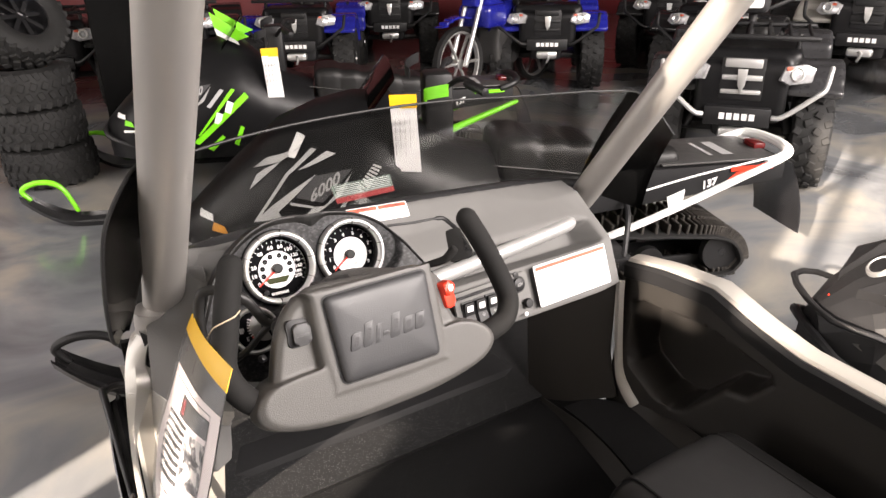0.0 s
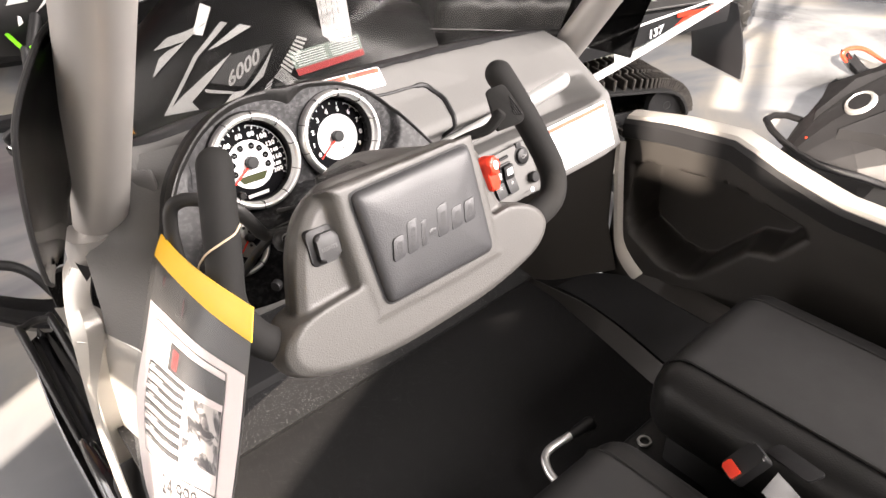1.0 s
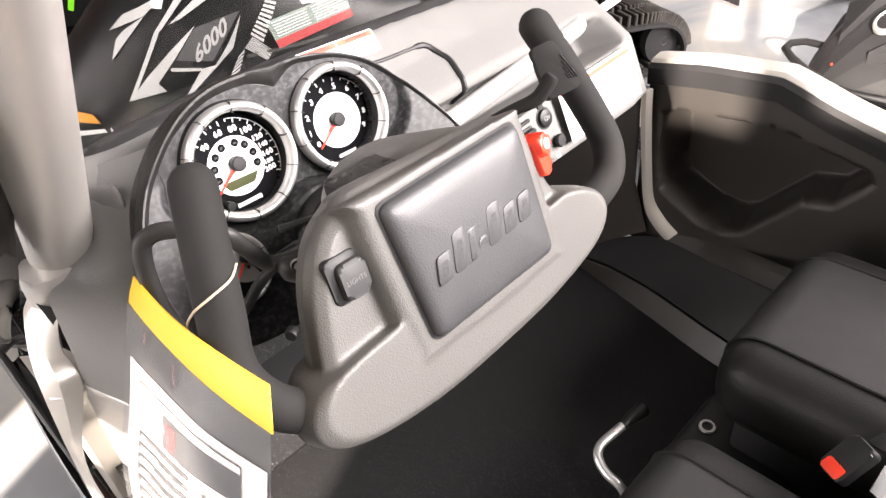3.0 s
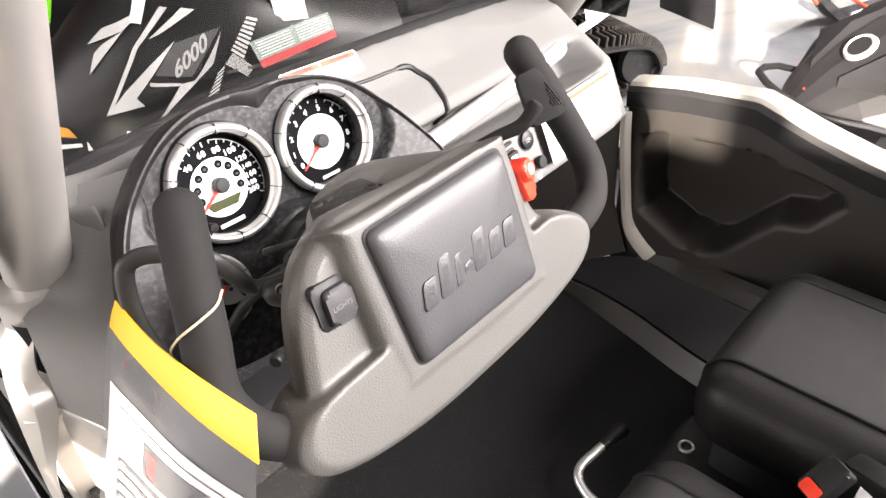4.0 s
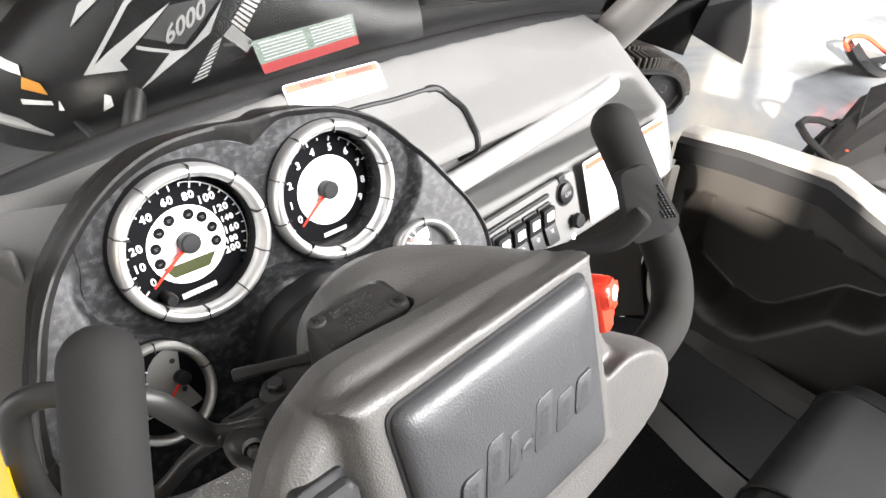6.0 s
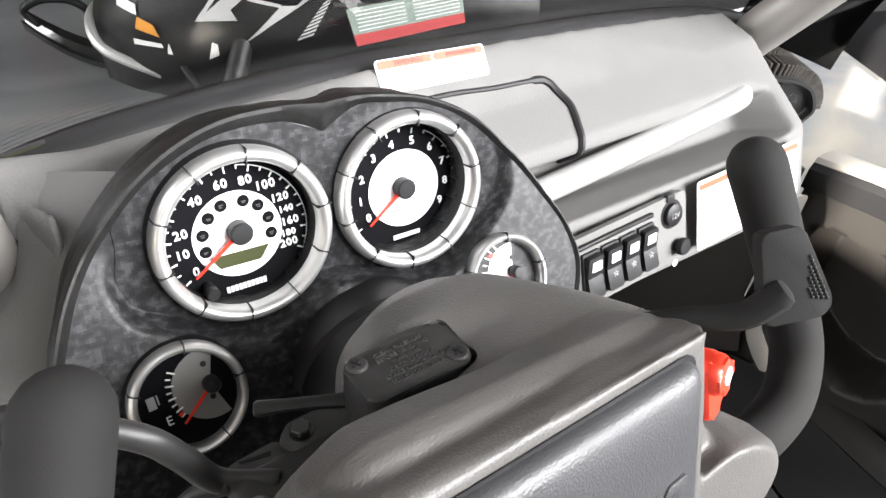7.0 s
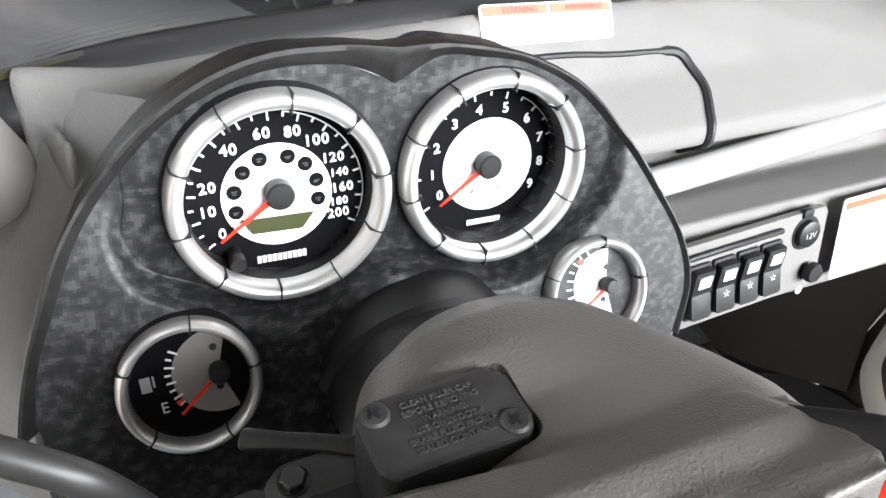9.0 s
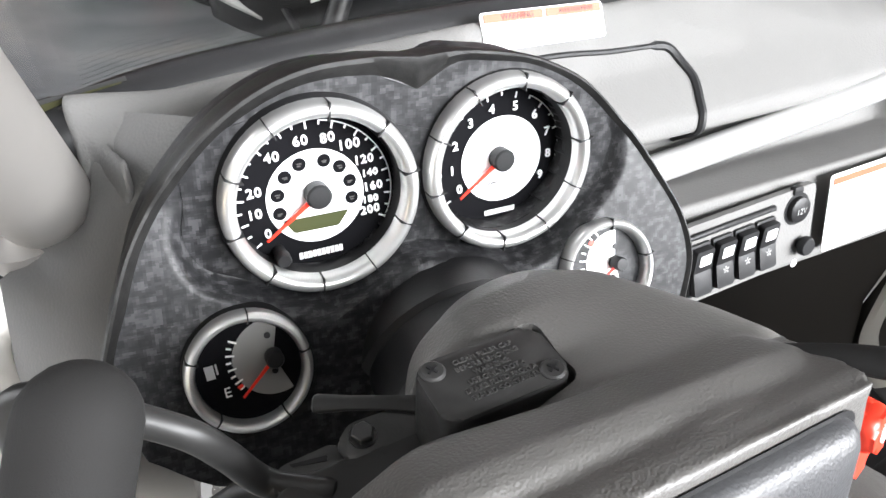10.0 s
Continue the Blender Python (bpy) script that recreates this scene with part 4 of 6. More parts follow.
part("warning_label", moved(prism(round_rect(0.142, 0.034, 0.004), 0.0, 0.001), WL @ T(0, 0, 0.011)), PAPER, dash, "white warning label with orange heads")
for sx in (-1, 1):
    part("label_head", bars([(sx * 0.035, 0.0115, 0.066, 0.008)], WL @ T(0, 0, 0.0125)), ORANGE, dash)
part("label_word", words("WARNING", 0.0075, WL @ T(-0.031, 0.0115, 0.0132), 0.0002), INK, dash)
part("label_word", words("AVERTISSEMENT", 0.0058, WL @ T(0.038, 0.0115, 0.0132), 0.0002), INK, dash)
tagged(part("fine_print", bars([(sx * 0.035, 0.004 - 0.0038 * i, 0.062, 0.0007) for i in range(5) for sx in (-1, 1)], WL @ T(0, 0, 0.0125)), GREYINK, dash), kind="stuff")
seam = draped(dash.data, smooth_line([(0.56, 1.204, 1.0), (0.6155, 1.202, 1.0003), (0.677, 1.2018, 0.9938), (0.732, 1.2023, 0.990), (0.747, 1.2005, 0.9845), (0.7545, 1.19, 0.978), (0.762, 1.173, 0.966), (0.7605, 1.160, 0.958), (0.757, 1.147, 0.952), (0.754, 1.137, 0.945), (0.751, 1.130, 0.934), (0.749, 1.134, 0.922)], 6), (-0.13, 0.778, -0.614), -0.0005)
part("glove_box_seam", tube(seam, [0.0030] * 18 + [0.0052] * (len(seam) - 18), 1, 8), BLACK, dash)

# windshield
def shield_rows():
    base = smooth_line([(0.075, 1.10, 0.965), (0.12, 1.165, 1.0), (0.21, 1.185, 1.03), (0.33, 1.225, 1.025), (0.52, 1.262, 1.01), (0.75, 1.285, 0.99), (0.95, 1.29, 0.975), (1.12, 1.285, 0.955), (1.22, 1.25, 0.93), (1.30, 1.16, 0.90)], 4)
    top = smooth_line([(0.085, 1.09, 1.12), (0.135, 1.14, 1.205), (0.215, 1.15, 1.223), (0.33, 1.165, 1.236), (0.50, 1.19, 1.24), (0.72, 1.205, 1.235), (0.95, 1.205, 1.218), (1.19, 1.20, 1.20), (1.27, 1.16, 1.185), (1.315, 1.10, 1.10)], 4)
    return [[a.lerp(b, k) + V(0, 0.012 * math.sin(math.pi * k), 0) for a, b in zip(base, top)] for k in np.linspace(0, 1, 7)]


rows = shield_rows()
rows = [[p for p in r[6:]] for r in rows]
cut_r = 24
shield = part("windshield", sheet([r[:cut_r + 1] for r in rows], 0.003), SHIELD, vehicle, "low smoked wraparound windshield", 80)
shield.visible_shadow = False
part("side_shield", sheet([r[cut_r:] for r in rows], 0.003), SIDESHIELD, shield, "dark side shield")
wing_out = smooth_line([(0.150, 0.955, 1.282), (0.128, 0.945, 1.268), (0.097, 0.95, 1.22), (0.082, 0.957, 1.175), (0.072, 1.0, 1.08), (0.071, 1.045, 1.0), (0.077, 1.072, 0.973)], 5)
wing_in = smooth_line([(0.168, 0.975, 1.275), (0.162, 0.985, 1.245), (0.155, 1.0, 1.205), (0.147, 1.03, 1.15), (0.128, 1.09, 1.06), (0.112, 1.13, 0.99), (0.10, 1.125, 0.965)], 5)
wing = part("side_shield", sheet([[a.lerp(b, k) + V(0, 0.014 * math.sin(math.pi * k), 0) for a, b in zip(wing_out, wing_in)] for k in np.linspace(0, 1, 6)], 0.003), SIDESHIELD, shield, "dark side shield")
part("wing_rim", tube(wing_out, 0.003, 1, 8), BLACK, wing)
part("wing_rim", tube(wing_in, 0.003, 1, 8), BLACK, wing)
part("shield_rim", tube(rows[-1], 0.0026, 1, 8), BLACK, shield)
part("shield_seal", tube([p + V(0, -0.010, 0.008) for p in rows[0][1:27]], 0.025, 1, 12, 0.8), BLACK, shield)



def on_quad(bl, br, tl, tr, u0, u1, v0, v1, n=6):
    bl, br, tl, tr = (V(*p) for p in (bl, br, tl, tr))
    return sheet([[bl.lerp(br, u0 + (u1 - u0) * i / n).lerp(tl.lerp(tr, u0 + (u1 - u0) * i / n), v0 + (v1 - v0) * j / 3) for i in range(n + 1)] for j in range(4)], 0.0004)


LQ = ((0.524, 1.238, 1.055), (0.654, 1.242, 1.055), (0.511, 1.235, 1.095), (0.643, 1.239, 1.094))
part("shield_label", on_quad(*LQ, 0, 1, 0.3, 1), LABELCLEAR, shield, "pale printed film label")
part("label_band", on_quad(*LQ, 0, 1, 0, 0.3), LABELRED, shield)
tagged(part("fine_print", joined(*(on_quad(*((p[0], p[1] - 0.0012, p[2]) for p in LQ), u, u + 0.42, v, v + 0.025, 2) for u in (0.05, 0.54) for v in (0.4, 0.5, 0.6, 0.7, 0.8, 0.9))), GREYINK, shield), kind="stuff")
LS = ((0.178, 1.172, 1.043), (0.24, 1.186, 1.043), (0.176, 1.168, 1.062), (0.238, 1.182, 1.063))
part("small_label", on_quad(*LS, 0, 1, 0, 1), INK, shield, "small dark framed label")
part("label_field", on_quad(*((p[0], p[1] - 0.0012, p[2]) for p in LS), 0.06, 0.94, 0.15, 0.85), surface("olive film", (0.035, 0.035, 0.015), 0.4), shield)


def shield_dots():
    """Printed dots that fade upwards along the shield's foot."""
    vs, fs = [], []
    for j in range(9):
        k = (0.16 + j * 0.018) * 6
        a, b = rows[int(k)], rows[int(k) + 1]
        r = 0.00046 - 0.00004 * j
        for i in range(2, cut_r):
            for s in range(16):
                u = (s + 0.5 * (j % 2)) / 16
                p = (a[i].lerp(a[i + 1], u)).lerp(b[i].lerp(b[i + 1], u), k - int(k)) + V(0, -0.0022, 0)
                n = len(vs)
                vs += [p + V(-r, 0, 0), p + V(0, 0, -r), p + V(r, 0, 0), p + V(0, 0, r)]
                fs.append((n, n + 1, n + 2, n + 3))
    me = bpy.data.meshes.new("shield_dots")
    me.from_pydata(vs, [], fs)
    return me


tagged(part("shield_dots", shield_dots(), BLACK, shield), kind="stuff")

# roll cage pillars
def pillar(base, way, ln):
    base, way = V(*base), V(*way).normalized()
    return tube([base - way * 0.02, base, base + way * 0.3, base + way * 0.6, base + way * ln], 0.033, 2, 24)


part("cage_post", pillar((0.165, 1.185, 0.95), (0.012, -0.63, 0.78), 0.95), PILLAR, vehicle, "silver roll cage post")
part("cage_post", pillar((1.172, 1.228, 0.95), (0.01, -0.575, 0.80), 0.95), PILLAR, vehicle, "silver roll cage post")

# seats
def seat(x0, x1, y0, y1, z, name_label):
    """A vinyl cushion with round sides and a cloth panel that runs over its front roll."""
    s = part("seat", fused(box(x0, x1, y0, y1, z - 0.14, z, 0.05, 6), 0.007, 8), SEAT, vehicle, name_label, 80)
    side, roll = 0.062, 0.05
    line = [(y, z + 0.002) for y in np.linspace(y0 + 0.02, y1 - roll, 10)] + [(y1 - roll + (roll + 0.002) * math.sin(a), z - roll + (roll + 0.002) * math.cos(a)) for a in np.linspace(0.15, 1.5, 9)] + [(y1 + 0.002, z - 0.085)]
    part("seat_insert", sheet([[(x, y, h + 0.004 * math.sin(math.pi * u)) for y, h in line] for u, x in ((u, x0 + side + (x1 - x0 - 2 * side) * u) for u in np.linspace(0, 1, 9))], 0.003), SEATTOP, s)
    for x in (x0 + side, x1 - side):
        part("seat_piping", tube([(x, y, h + 0.0005) for y, h in line], 0.0021, 1, 8), SEAT, s)
    part("seat_base", box(x0 + 0.03, x1 - 0.03, y0 + 0.03, y1 - 0.04, 0.36, z - 0.12, 0.01), BLACK, vehicle)
    return s


seat(0.735, 1.075, 0.0, 0.69, 0.668, "black vinyl passenger seat cushion")
seat(0.14, 0.66, -0.02, 0.682, 0.625, "black vinyl driver seat cushion")

# cab floor, toe board, tunnel, kick panel
part("floor_pan", joined(box(0.10, 1.16, -0.1, 1.21, 0.30, 0.40, 0.004), sheet([[(x, y, z) for x in np.linspace(0.10, 1.14, 6)] for y, z in ((1.20, 0.401), (1.24, 0.421), (1.40, 0.52), (1.44, 0.78))], 0.02)), CARPET, vehicle, "black speckled floor mat")
part("tunnel", fused(joined(box(0.60, 0.70, 0.0, 0.66, 0.38, 0.50, 0.02), box(0.6, 0.86, 0.55, 0.72, 0.38, 0.47, 0.02)), 0.008, 3), BLACK, vehicle)
kick_rows = ([(1.03, 1.235, 0.40), (1.058, 1.14, 0.43), (1.092, 1.07, 0.465), (1.121, 1.015, 0.492)], [(1.02, 1.24, 0.6), (1.05, 1.155, 0.6), (1.09, 1.09, 0.6), (1.123, 1.050, 0.6)], [(1.02, 1.25, 0.84), (1.05, 1.16, 0.84), (1.09, 1.095, 0.84), (1.123, 1.052, 0.84)])
part("kick_panel", sheet([smooth_line(r, 4) for r in kick_rows], 0.006), DOOR, vehicle, "dark grey moulded kick panel")
edge_rows = ([(1.040, 1.235, 0.398), (1.0345, 1.12, 0.398), (1.0207, 1.044, 0.398), (0.9923, 0.908, 0.398), (0.962, 0.768, 0.398), (0.945, 0.60, 0.398)], [(1.044, 1.23, 0.404), (1.040, 1.11, 0.42), (1.030, 1.03, 0.436), (1.0165, 0.925, 0.441), (0.982, 0.76, 0.441), (0.965, 0.60, 0.441)])
part("floor_edge", sheet([smooth_line(r, 4) for r in edge_rows], 0.004), DOOR, vehicle, "dark grey chamfered floor edge")
strip_l = smooth_line([(1.122, 1.048, 0.80), (1.122, 1.046, 0.744), (1.122, 1.036, 0.64), (1.122, 1.022, 0.55), (1.122, 0.995, 0.51), (1.122, 0.965, 0.488)], 4)
strip_r = smooth_line([(1.136, 1.026, 0.80), (1.136, 1.024, 0.751), (1.136, 1.016, 0.66), (1.136, 1.005, 0.585), (1.136, 0.975, 0.548), (1.136, 0.94, 0.522)], 4)
strip_r = [a.lerp(b, 0.62) for a, b in zip(strip_l, strip_r)]
part("door_strip", sheet([strip_l, [a.lerp(b, 0.5) + V(-0.003, 0, 0) for a, b in zip(strip_l, strip_r)], strip_r], 0.006), SILVER, vehicle, "silver door opening trim")
sill_rows = ([(1.05, 1.12, 0.42), (1.034, 1.03, 0.438), (1.02, 0.925, 0.442), (0.986, 0.76, 0.442), (0.97, 0.60, 0.442)], [(1.092, 1.07, 0.463), (1.117, 0.985, 0.486), (1.098, 0.87, 0.498), (1.058, 0.735, 0.528), (1.05, 0.60, 0.54)])
part("sill_wall", sheet([smooth_line(r, 4) for r in sill_rows], 0.004), BLACK, vehicle)
sill_l = smooth_line([(1.117, 0.985, 0.488), (1.098, 0.87, 0.500), (1.058, 0.735, 0.530), (1.05, 0.60, 0.542)], 4)
part("sill_trim", sheet([sill_l, [p + V(0.018, -0.010, 0.022) for p in sill_l], [p + V(0.040, -0.014, 0.026) for p in sill_l], [p + V(0.07, -0.014, 0.0) for p in sill_l]], 0.006), DOOR, vehicle, "dark grey door sill moulding")
part("parking_brake_knob", tube([(0.752, 0.786, 0.452), (0.728, 0.790, 0.452), (0.706, 0.793, 0.45)], [0.0135, 0.0105, 0.008], 5, 16), BLACK, vehicle, "black lever knob")
part("parking_brake", tube([(0.715, 0.792, 0.45), (0.69, 0.795, 0.45), (0.655, 0.799, 0.447), (0.636, 0.79, 0.442), (0.626, 0.768, 0.435), (0.626, 0.742, 0.425), (0.628, 0.725, 0.395)], 0.0075, 6, 14), CHROME, vehicle, "bent chrome lever")



# doors
def door(flip):
    """The door's inner skin with its moulded pocket, top rail and outer skin."""
    def zt(y):
        return float(np.interp(y, [-0.2, 0.3, 0.5, 0.62, 0.72, 0.82, 0.95, 1.06], [0.80, 0.80, 0.805, 0.81, 0.835, 0.868, 0.858, 0.838]))
    pocket = [Vector(p) for p in ((1.012, 0.748), (0.985, 0.760), (0.81, 0.776), (0.662, 0.745), (0.655, 0.732), (0.698, 0.677), (0.748, 0.665), (0.832, 0.567), (0.862, 0.553), (0.915, 0.556), (0.995, 0.594), (1.006, 0.63))]

    def inside(y, z):
        p, within, best = Vector((y, z)), False, 1.0
        for a, b in zip(pocket, pocket[1:] + pocket[:1]):
            if (a.y > p.y) != (b.y > p.y) and p.x < (b.x - a.x) * (p.y - a.y) / (b.y - a.y) + a.x:
                within = not within
            e = b - a
            best = min(best, (a + e * max(0.0, min(1.0, (p - a).dot(e) / e.dot(e))) - p).length)
        return max(0.0, min(1.0, (best if within else -best) / 0.017 + 0.5))
    rows = []
    for y in np.linspace(-0.1, 1.05, 250):
        row = []
        for k in np.linspace(0, 1, 110):
            z = 0.44 + (zt(y) - 0.012 - 0.44) * k
            s = inside(y, z)
            s = s * s * (3 - 2 * s)
            lean = 0.05 * (1 - k)
            row.append(V(flip(1.155 + 0.075 * s - lean * 0.6 * (1 - s)), y, z))
        rows.append(row)
    d = part("door", sheet(rows, 0.004), DOOR, vehicle, "dark grey moulded door with an inner pocket", 60)
    rail = [[V(flip(1.158 + x), y, zt(y) + h) for y in np.linspace(-0.1, 1.06, 40)] for x, h in ((0.004, -0.014), (0.004, -0.006), (0.010, 0.0), (0.035, 0.003), (0.058, -0.004), (0.07, -0.02), (0.092, -0.2), (0.06, -0.5))]
    part("door_skin", sheet(rail, 0.003), SILVER, d, "silver painted outer skin")
    part("door_seal", sheet([[V(flip(1.149 + q), y, zt(y) + h) for y in np.linspace(-0.1, 1.055, 40)] for q, h in ((0.006, -0.044), (0.0, -0.040), (0.0, -0.012), (0.006, -0.004))], 0.003), BLACK, d)
    return d


door(lambda x: x)

# left fender and side panel
strip_rows = ([(0.118, 1.235, 0.900), (0.1045, 1.19, 0.9153), (0.0831, 1.13, 0.8972), (0.0702, 1.10, 0.842), (0.0602, 1.10, 0.7531), (0.0538, 1.12, 0.638), (0.05, 1.22, 0.34)],
              [(0.135, 1.225, 0.935), (0.120, 1.178, 0.932), (0.099, 1.120, 0.908), (0.089, 1.086, 0.873), (0.0645, 1.094, 0.764), (0.058, 1.114, 0.640), (0.056, 1.21, 0.34)],
              [(0.165, 1.205, 0.948), (0.138, 1.150, 0.938), (0.1135, 1.113, 0.908), (0.1098, 1.087, 0.8705), (0.0690, 1.090, 0.7684), (0.0625, 1.110, 0.6418), (0.06, 1.205, 0.34)])
part("fender", sheet([smooth_line(r, 6) for r in strip_rows], 0.004), SILVER, vehicle, "silver painted front fender edge")
low_top = [(0.078, 1.098, 0.866), (0.0857, 1.088, 0.868), (0.1113, 1.087, 0.869), (0.130, 1.016, 0.8715), (0.165, 0.985, 0.868), (0.21, 0.965, 0.86)]
low = [[(x, y + dy, z + dz) for x, y, z in low_top] for dy, dz in ((0.09, 0.004), (0.012, 0.004), (0.0, 0.0), (0.004, -0.012), (0.07, -0.075), (0.15, -0.19), (0.32, -0.53))]
part("side_panel", sheet(low), SILVER, vehicle, "silver painted lower side panel", 25)
cheek = [
    [(0.2115, 1.1680, 1.0503), (0.2542, 1.1250, 1.0643), (0.2846, 1.0850, 1.0795)],
    [(0.2001, 1.1220, 1.0229), (0.2161, 1.0970, 1.0346), (0.2408, 1.0600, 1.0493)],
    [(0.1902, 1.1180, 1.0021), (0.1888, 1.0840, 1.0083), (0.2125, 1.0450, 1.0188)],
    [(0.1643, 1.1180, 0.9896), (0.1734, 1.0780, 0.9944), (0.2014, 1.0350, 1.0031)],
    [(0.1265, 1.1150, 0.9670), (0.1720, 1.0680, 0.9773), (0.1927, 1.0250, 0.9860)],
    [(0.1164, 1.0850, 0.9073), (0.1600, 1.0360, 0.9448), (0.1753, 0.9950, 0.9507)],
    [(0.1113, 1.0860, 0.8690), (0.1310, 1.0150, 0.8715), (0.1650, 0.9840, 0.8680)],
]
# Black sheet added to darken the gap between post and dashboard.
part("gap_dark_sheet", sheet([[(0.125, 1.20, 1.01), (0.118, 1.165, 0.96), (0.122, 1.12, 0.90)], [(0.165, 1.185, 1.04), (0.16, 1.155, 0.98), (0.15, 1.12, 0.91)], [(0.21, 1.165, 1.06), (0.20, 1.145, 1.0), (0.19, 1.125, 0.93)]], 0.004), BLACK, vehicle, "black sheet for the dark gap beside the post")
part("dash_cheek", sheet([[p for a, b in zip(r, r[1:]) for p in (V(*a), V(*a).lerp(V(*b), 0.5))] + [V(*r[-1])] for r in cheek], 0.004), DASH, vehicle, "grey faceted dashboard cheek")
post_foot = loft([[V(0.146 + r * math.cos(a) * 0.9, 1.172 + dy + r * math.sin(a), z) for a in np.linspace(0, math.tau, 20, endpoint=False)] for z, r, dy in ((0.93, 0.036, 0.004), (0.945, 0.036, -0.006), (0.965, 0.036, -0.02), (0.985, 0.034, -0.03))])
part("post_foot", post_foot, PILLAR, vehicle, "silver post socket")

# the rest of the vehicle: tub, left door, track frame, skis, belt
part("tub", joined(box(0.12, 1.14, -0.7, 1.3, 0.22, 0.34, 0.03), box(0.2, 1.05, 1.25, 1.75, 0.22, 0.5, 0.08)), BLACK, vehicle, "black lower body tub")
part("seat_back", fused(joined(box(0.14, 0.62, -0.2, -0.02, 0.55, 1.1, 0.05, 3), box(0.66, 1.11, -0.2, -0.02, 0.55, 1.1, 0.05, 3)), 0.01, 3), SEAT, vehicle, "black vinyl seat backs")
part("track", joined(box(0.2, 0.5, -0.9, 0.5, 0.0, 0.22, 0.08, 3), box(0.76, 1.06, -0.9, 0.5, 0.0, 0.22, 0.08, 3)), RUBBER, vehicle)


def ski_mesh(wide=0.13, ln=1.0):
    """A ski along +x with its turned-up tip, keel and side rims; heel at 0."""
    rows = []
    for x in np.linspace(0, ln, 22):
        up = 0.16 * max(0, (x - ln * 0.72) / (ln * 0.28)) ** 1.8
        w = wide * (1 - 0.45 * max(0, (x - ln * 0.7) / (ln * 0.3)) ** 2) * (0.8 + 0.2 * min(1, x / 0.1))
        rows.append([V(x, y * w / 2, up + z) for y, z in ((-1, 0.035), (-0.92, 0.045), (-0.7, 0.012), (-0.25, 0.02), (0, 0.045), (0.25, 0.02), (0.7, 0.012), (0.92, 0.045), (1, 0.035), (0.7, 0.0), (0, -0.0), (-0.7, 0.0))])
    return loft(rows)


def ski_loop(ln=1.0):
    return tube([(ln * 0.62, 0, 0.05), (ln * 0.75, 0, 0.12), (ln * 0.9, 0, 0.2), (ln * 1.0, 0, 0.215), (ln * 1.03, 0, 0.19), (ln * 0.99, 0, 0.15)], [0.008, 0.009, 0.011, 0.011, 0.011, 0.009], 5, 10, 1.0)


for x in (0.095, 1.15):
    sk = part("ski", moved(ski_mesh(0.14, 1.15), pose(x, 1.0, 0.02, 0, 0, 90)), GLOSSBLACK, vehicle, "gloss black steering ski")
    part("ski_loop", joined(*(moved(ski_loop(1.15), pose(x + o, 1.0, 0.02, 0, 0, 90)) for o in (-0.04, 0.04)), tube([(x - 0.04, 2.15, 0.235), (x, 2.17, 0.235), (x + 0.04, 2.15, 0.235)], 0.011, 4, 10)), BLACK, sk)
    part("ski_leg", tube([(x, 1.42, 0.08), (x + 0.01, 1.44, 0.3), (0.3 if x < 0.5 else 0.95, 1.46, 0.34)], [0.03, 0.03, 0.025], 4, 12), BLACK, sk)
    part("ski_spring", tube([(x - 0.03, 1.25, 0.1), (x - 0.03, 1.5, 0.16), (x - 0.03, 1.75, 0.12)], [0.02, 0.028, 0.02], 4, 12), GLOSSBLACK, sk)
buckle = part("belt_buckle", moved(prism(round_rect(0.032, 0.055, 0.006), -0.011, 0.011, 0.004), pose(0.680, 0.49, 0.672, -40, 0, 62)), BLACK, vehicle, "dark grey belt buckle")
part("buckle_button", moved(prism(round_rect(0.024, 0.016, 0.003), 0, 0.004, 0.0015), pose(0.680, 0.49, 0.672, -40, 0, 62) @ T(0, 0.018, 0.010)), RED, buckle)
part("belt_webbing", sheet([[(0.695 + a, 0.46 - b * 0.5, 0.65 - b * 0.25) for b in (0, 0.1, 0.3, 0.6)] for a in (-0.022, 0.022)], 0.002), BLACK, buckle)
part("belt_tongue", moved(prism(round_rect(0.03, 0.075, 0.006), -0.0015, 0.0015, 0.001), pose(0.718, 0.446, 0.682, -16, 0, -21)), BLACK, buckle, "grey belt tongue")
part("tunnel_ring", moved(lathe([(0.0085, 0), (0.0085, 0.003), (0.012, 0.003), (0.013, 0)], 24), T(0.772, 0.686, 0.472)), STEEL, vehicle)
part("hanging_cord", tube([(0.385, 0.80, 0.99), (0.386, 0.802, 0.95), (0.384, 0.80, 0.91)], 0.0012, 4, 6), PAPER, vehicle)

# price card in its bag, hung from the left grip
card = thing("price_card", (0.16, 0.8, 1.05), "yellow-topped price card in a clear bag on a string", "price tag")
card_left = smooth_line([(0.168, 0.907, 1.078), (0.158, 0.92, 1.047), (0.125, 0.925, 0.965), (0.092, 0.93, 0.885), (0.068, 0.93, 0.78), (0.06, 0.93, 0.70)], 6)
card_right = smooth_line([(0.168, 0.712, 1.10), (0.153, 0.697, 1.078), (0.136, 0.70, 1.02), (0.118, 0.705, 0.955), (0.090, 0.712, 0.86), (0.075, 0.72, 0.79)], 6)


def on_card(s, d, off=0.0):
    """A point of the hanging card: s across, d down, both 0 to 1."""
    f = d * (len(card_left) - 1)
    i = min(int(f), len(card_left) - 2)
    a, b = card_left[i].lerp(card_left[i + 1], f - i), card_right[i].lerp(card_right[i + 1], f - i)
    wave = 0.007 * math.sin(s * math.pi) + 0.003 * math.sin(s * 9 + d * 5) * d
    return a.lerp(b, s) + V(-0.93, 0.0, 0.36).normalized() * (off + wave)


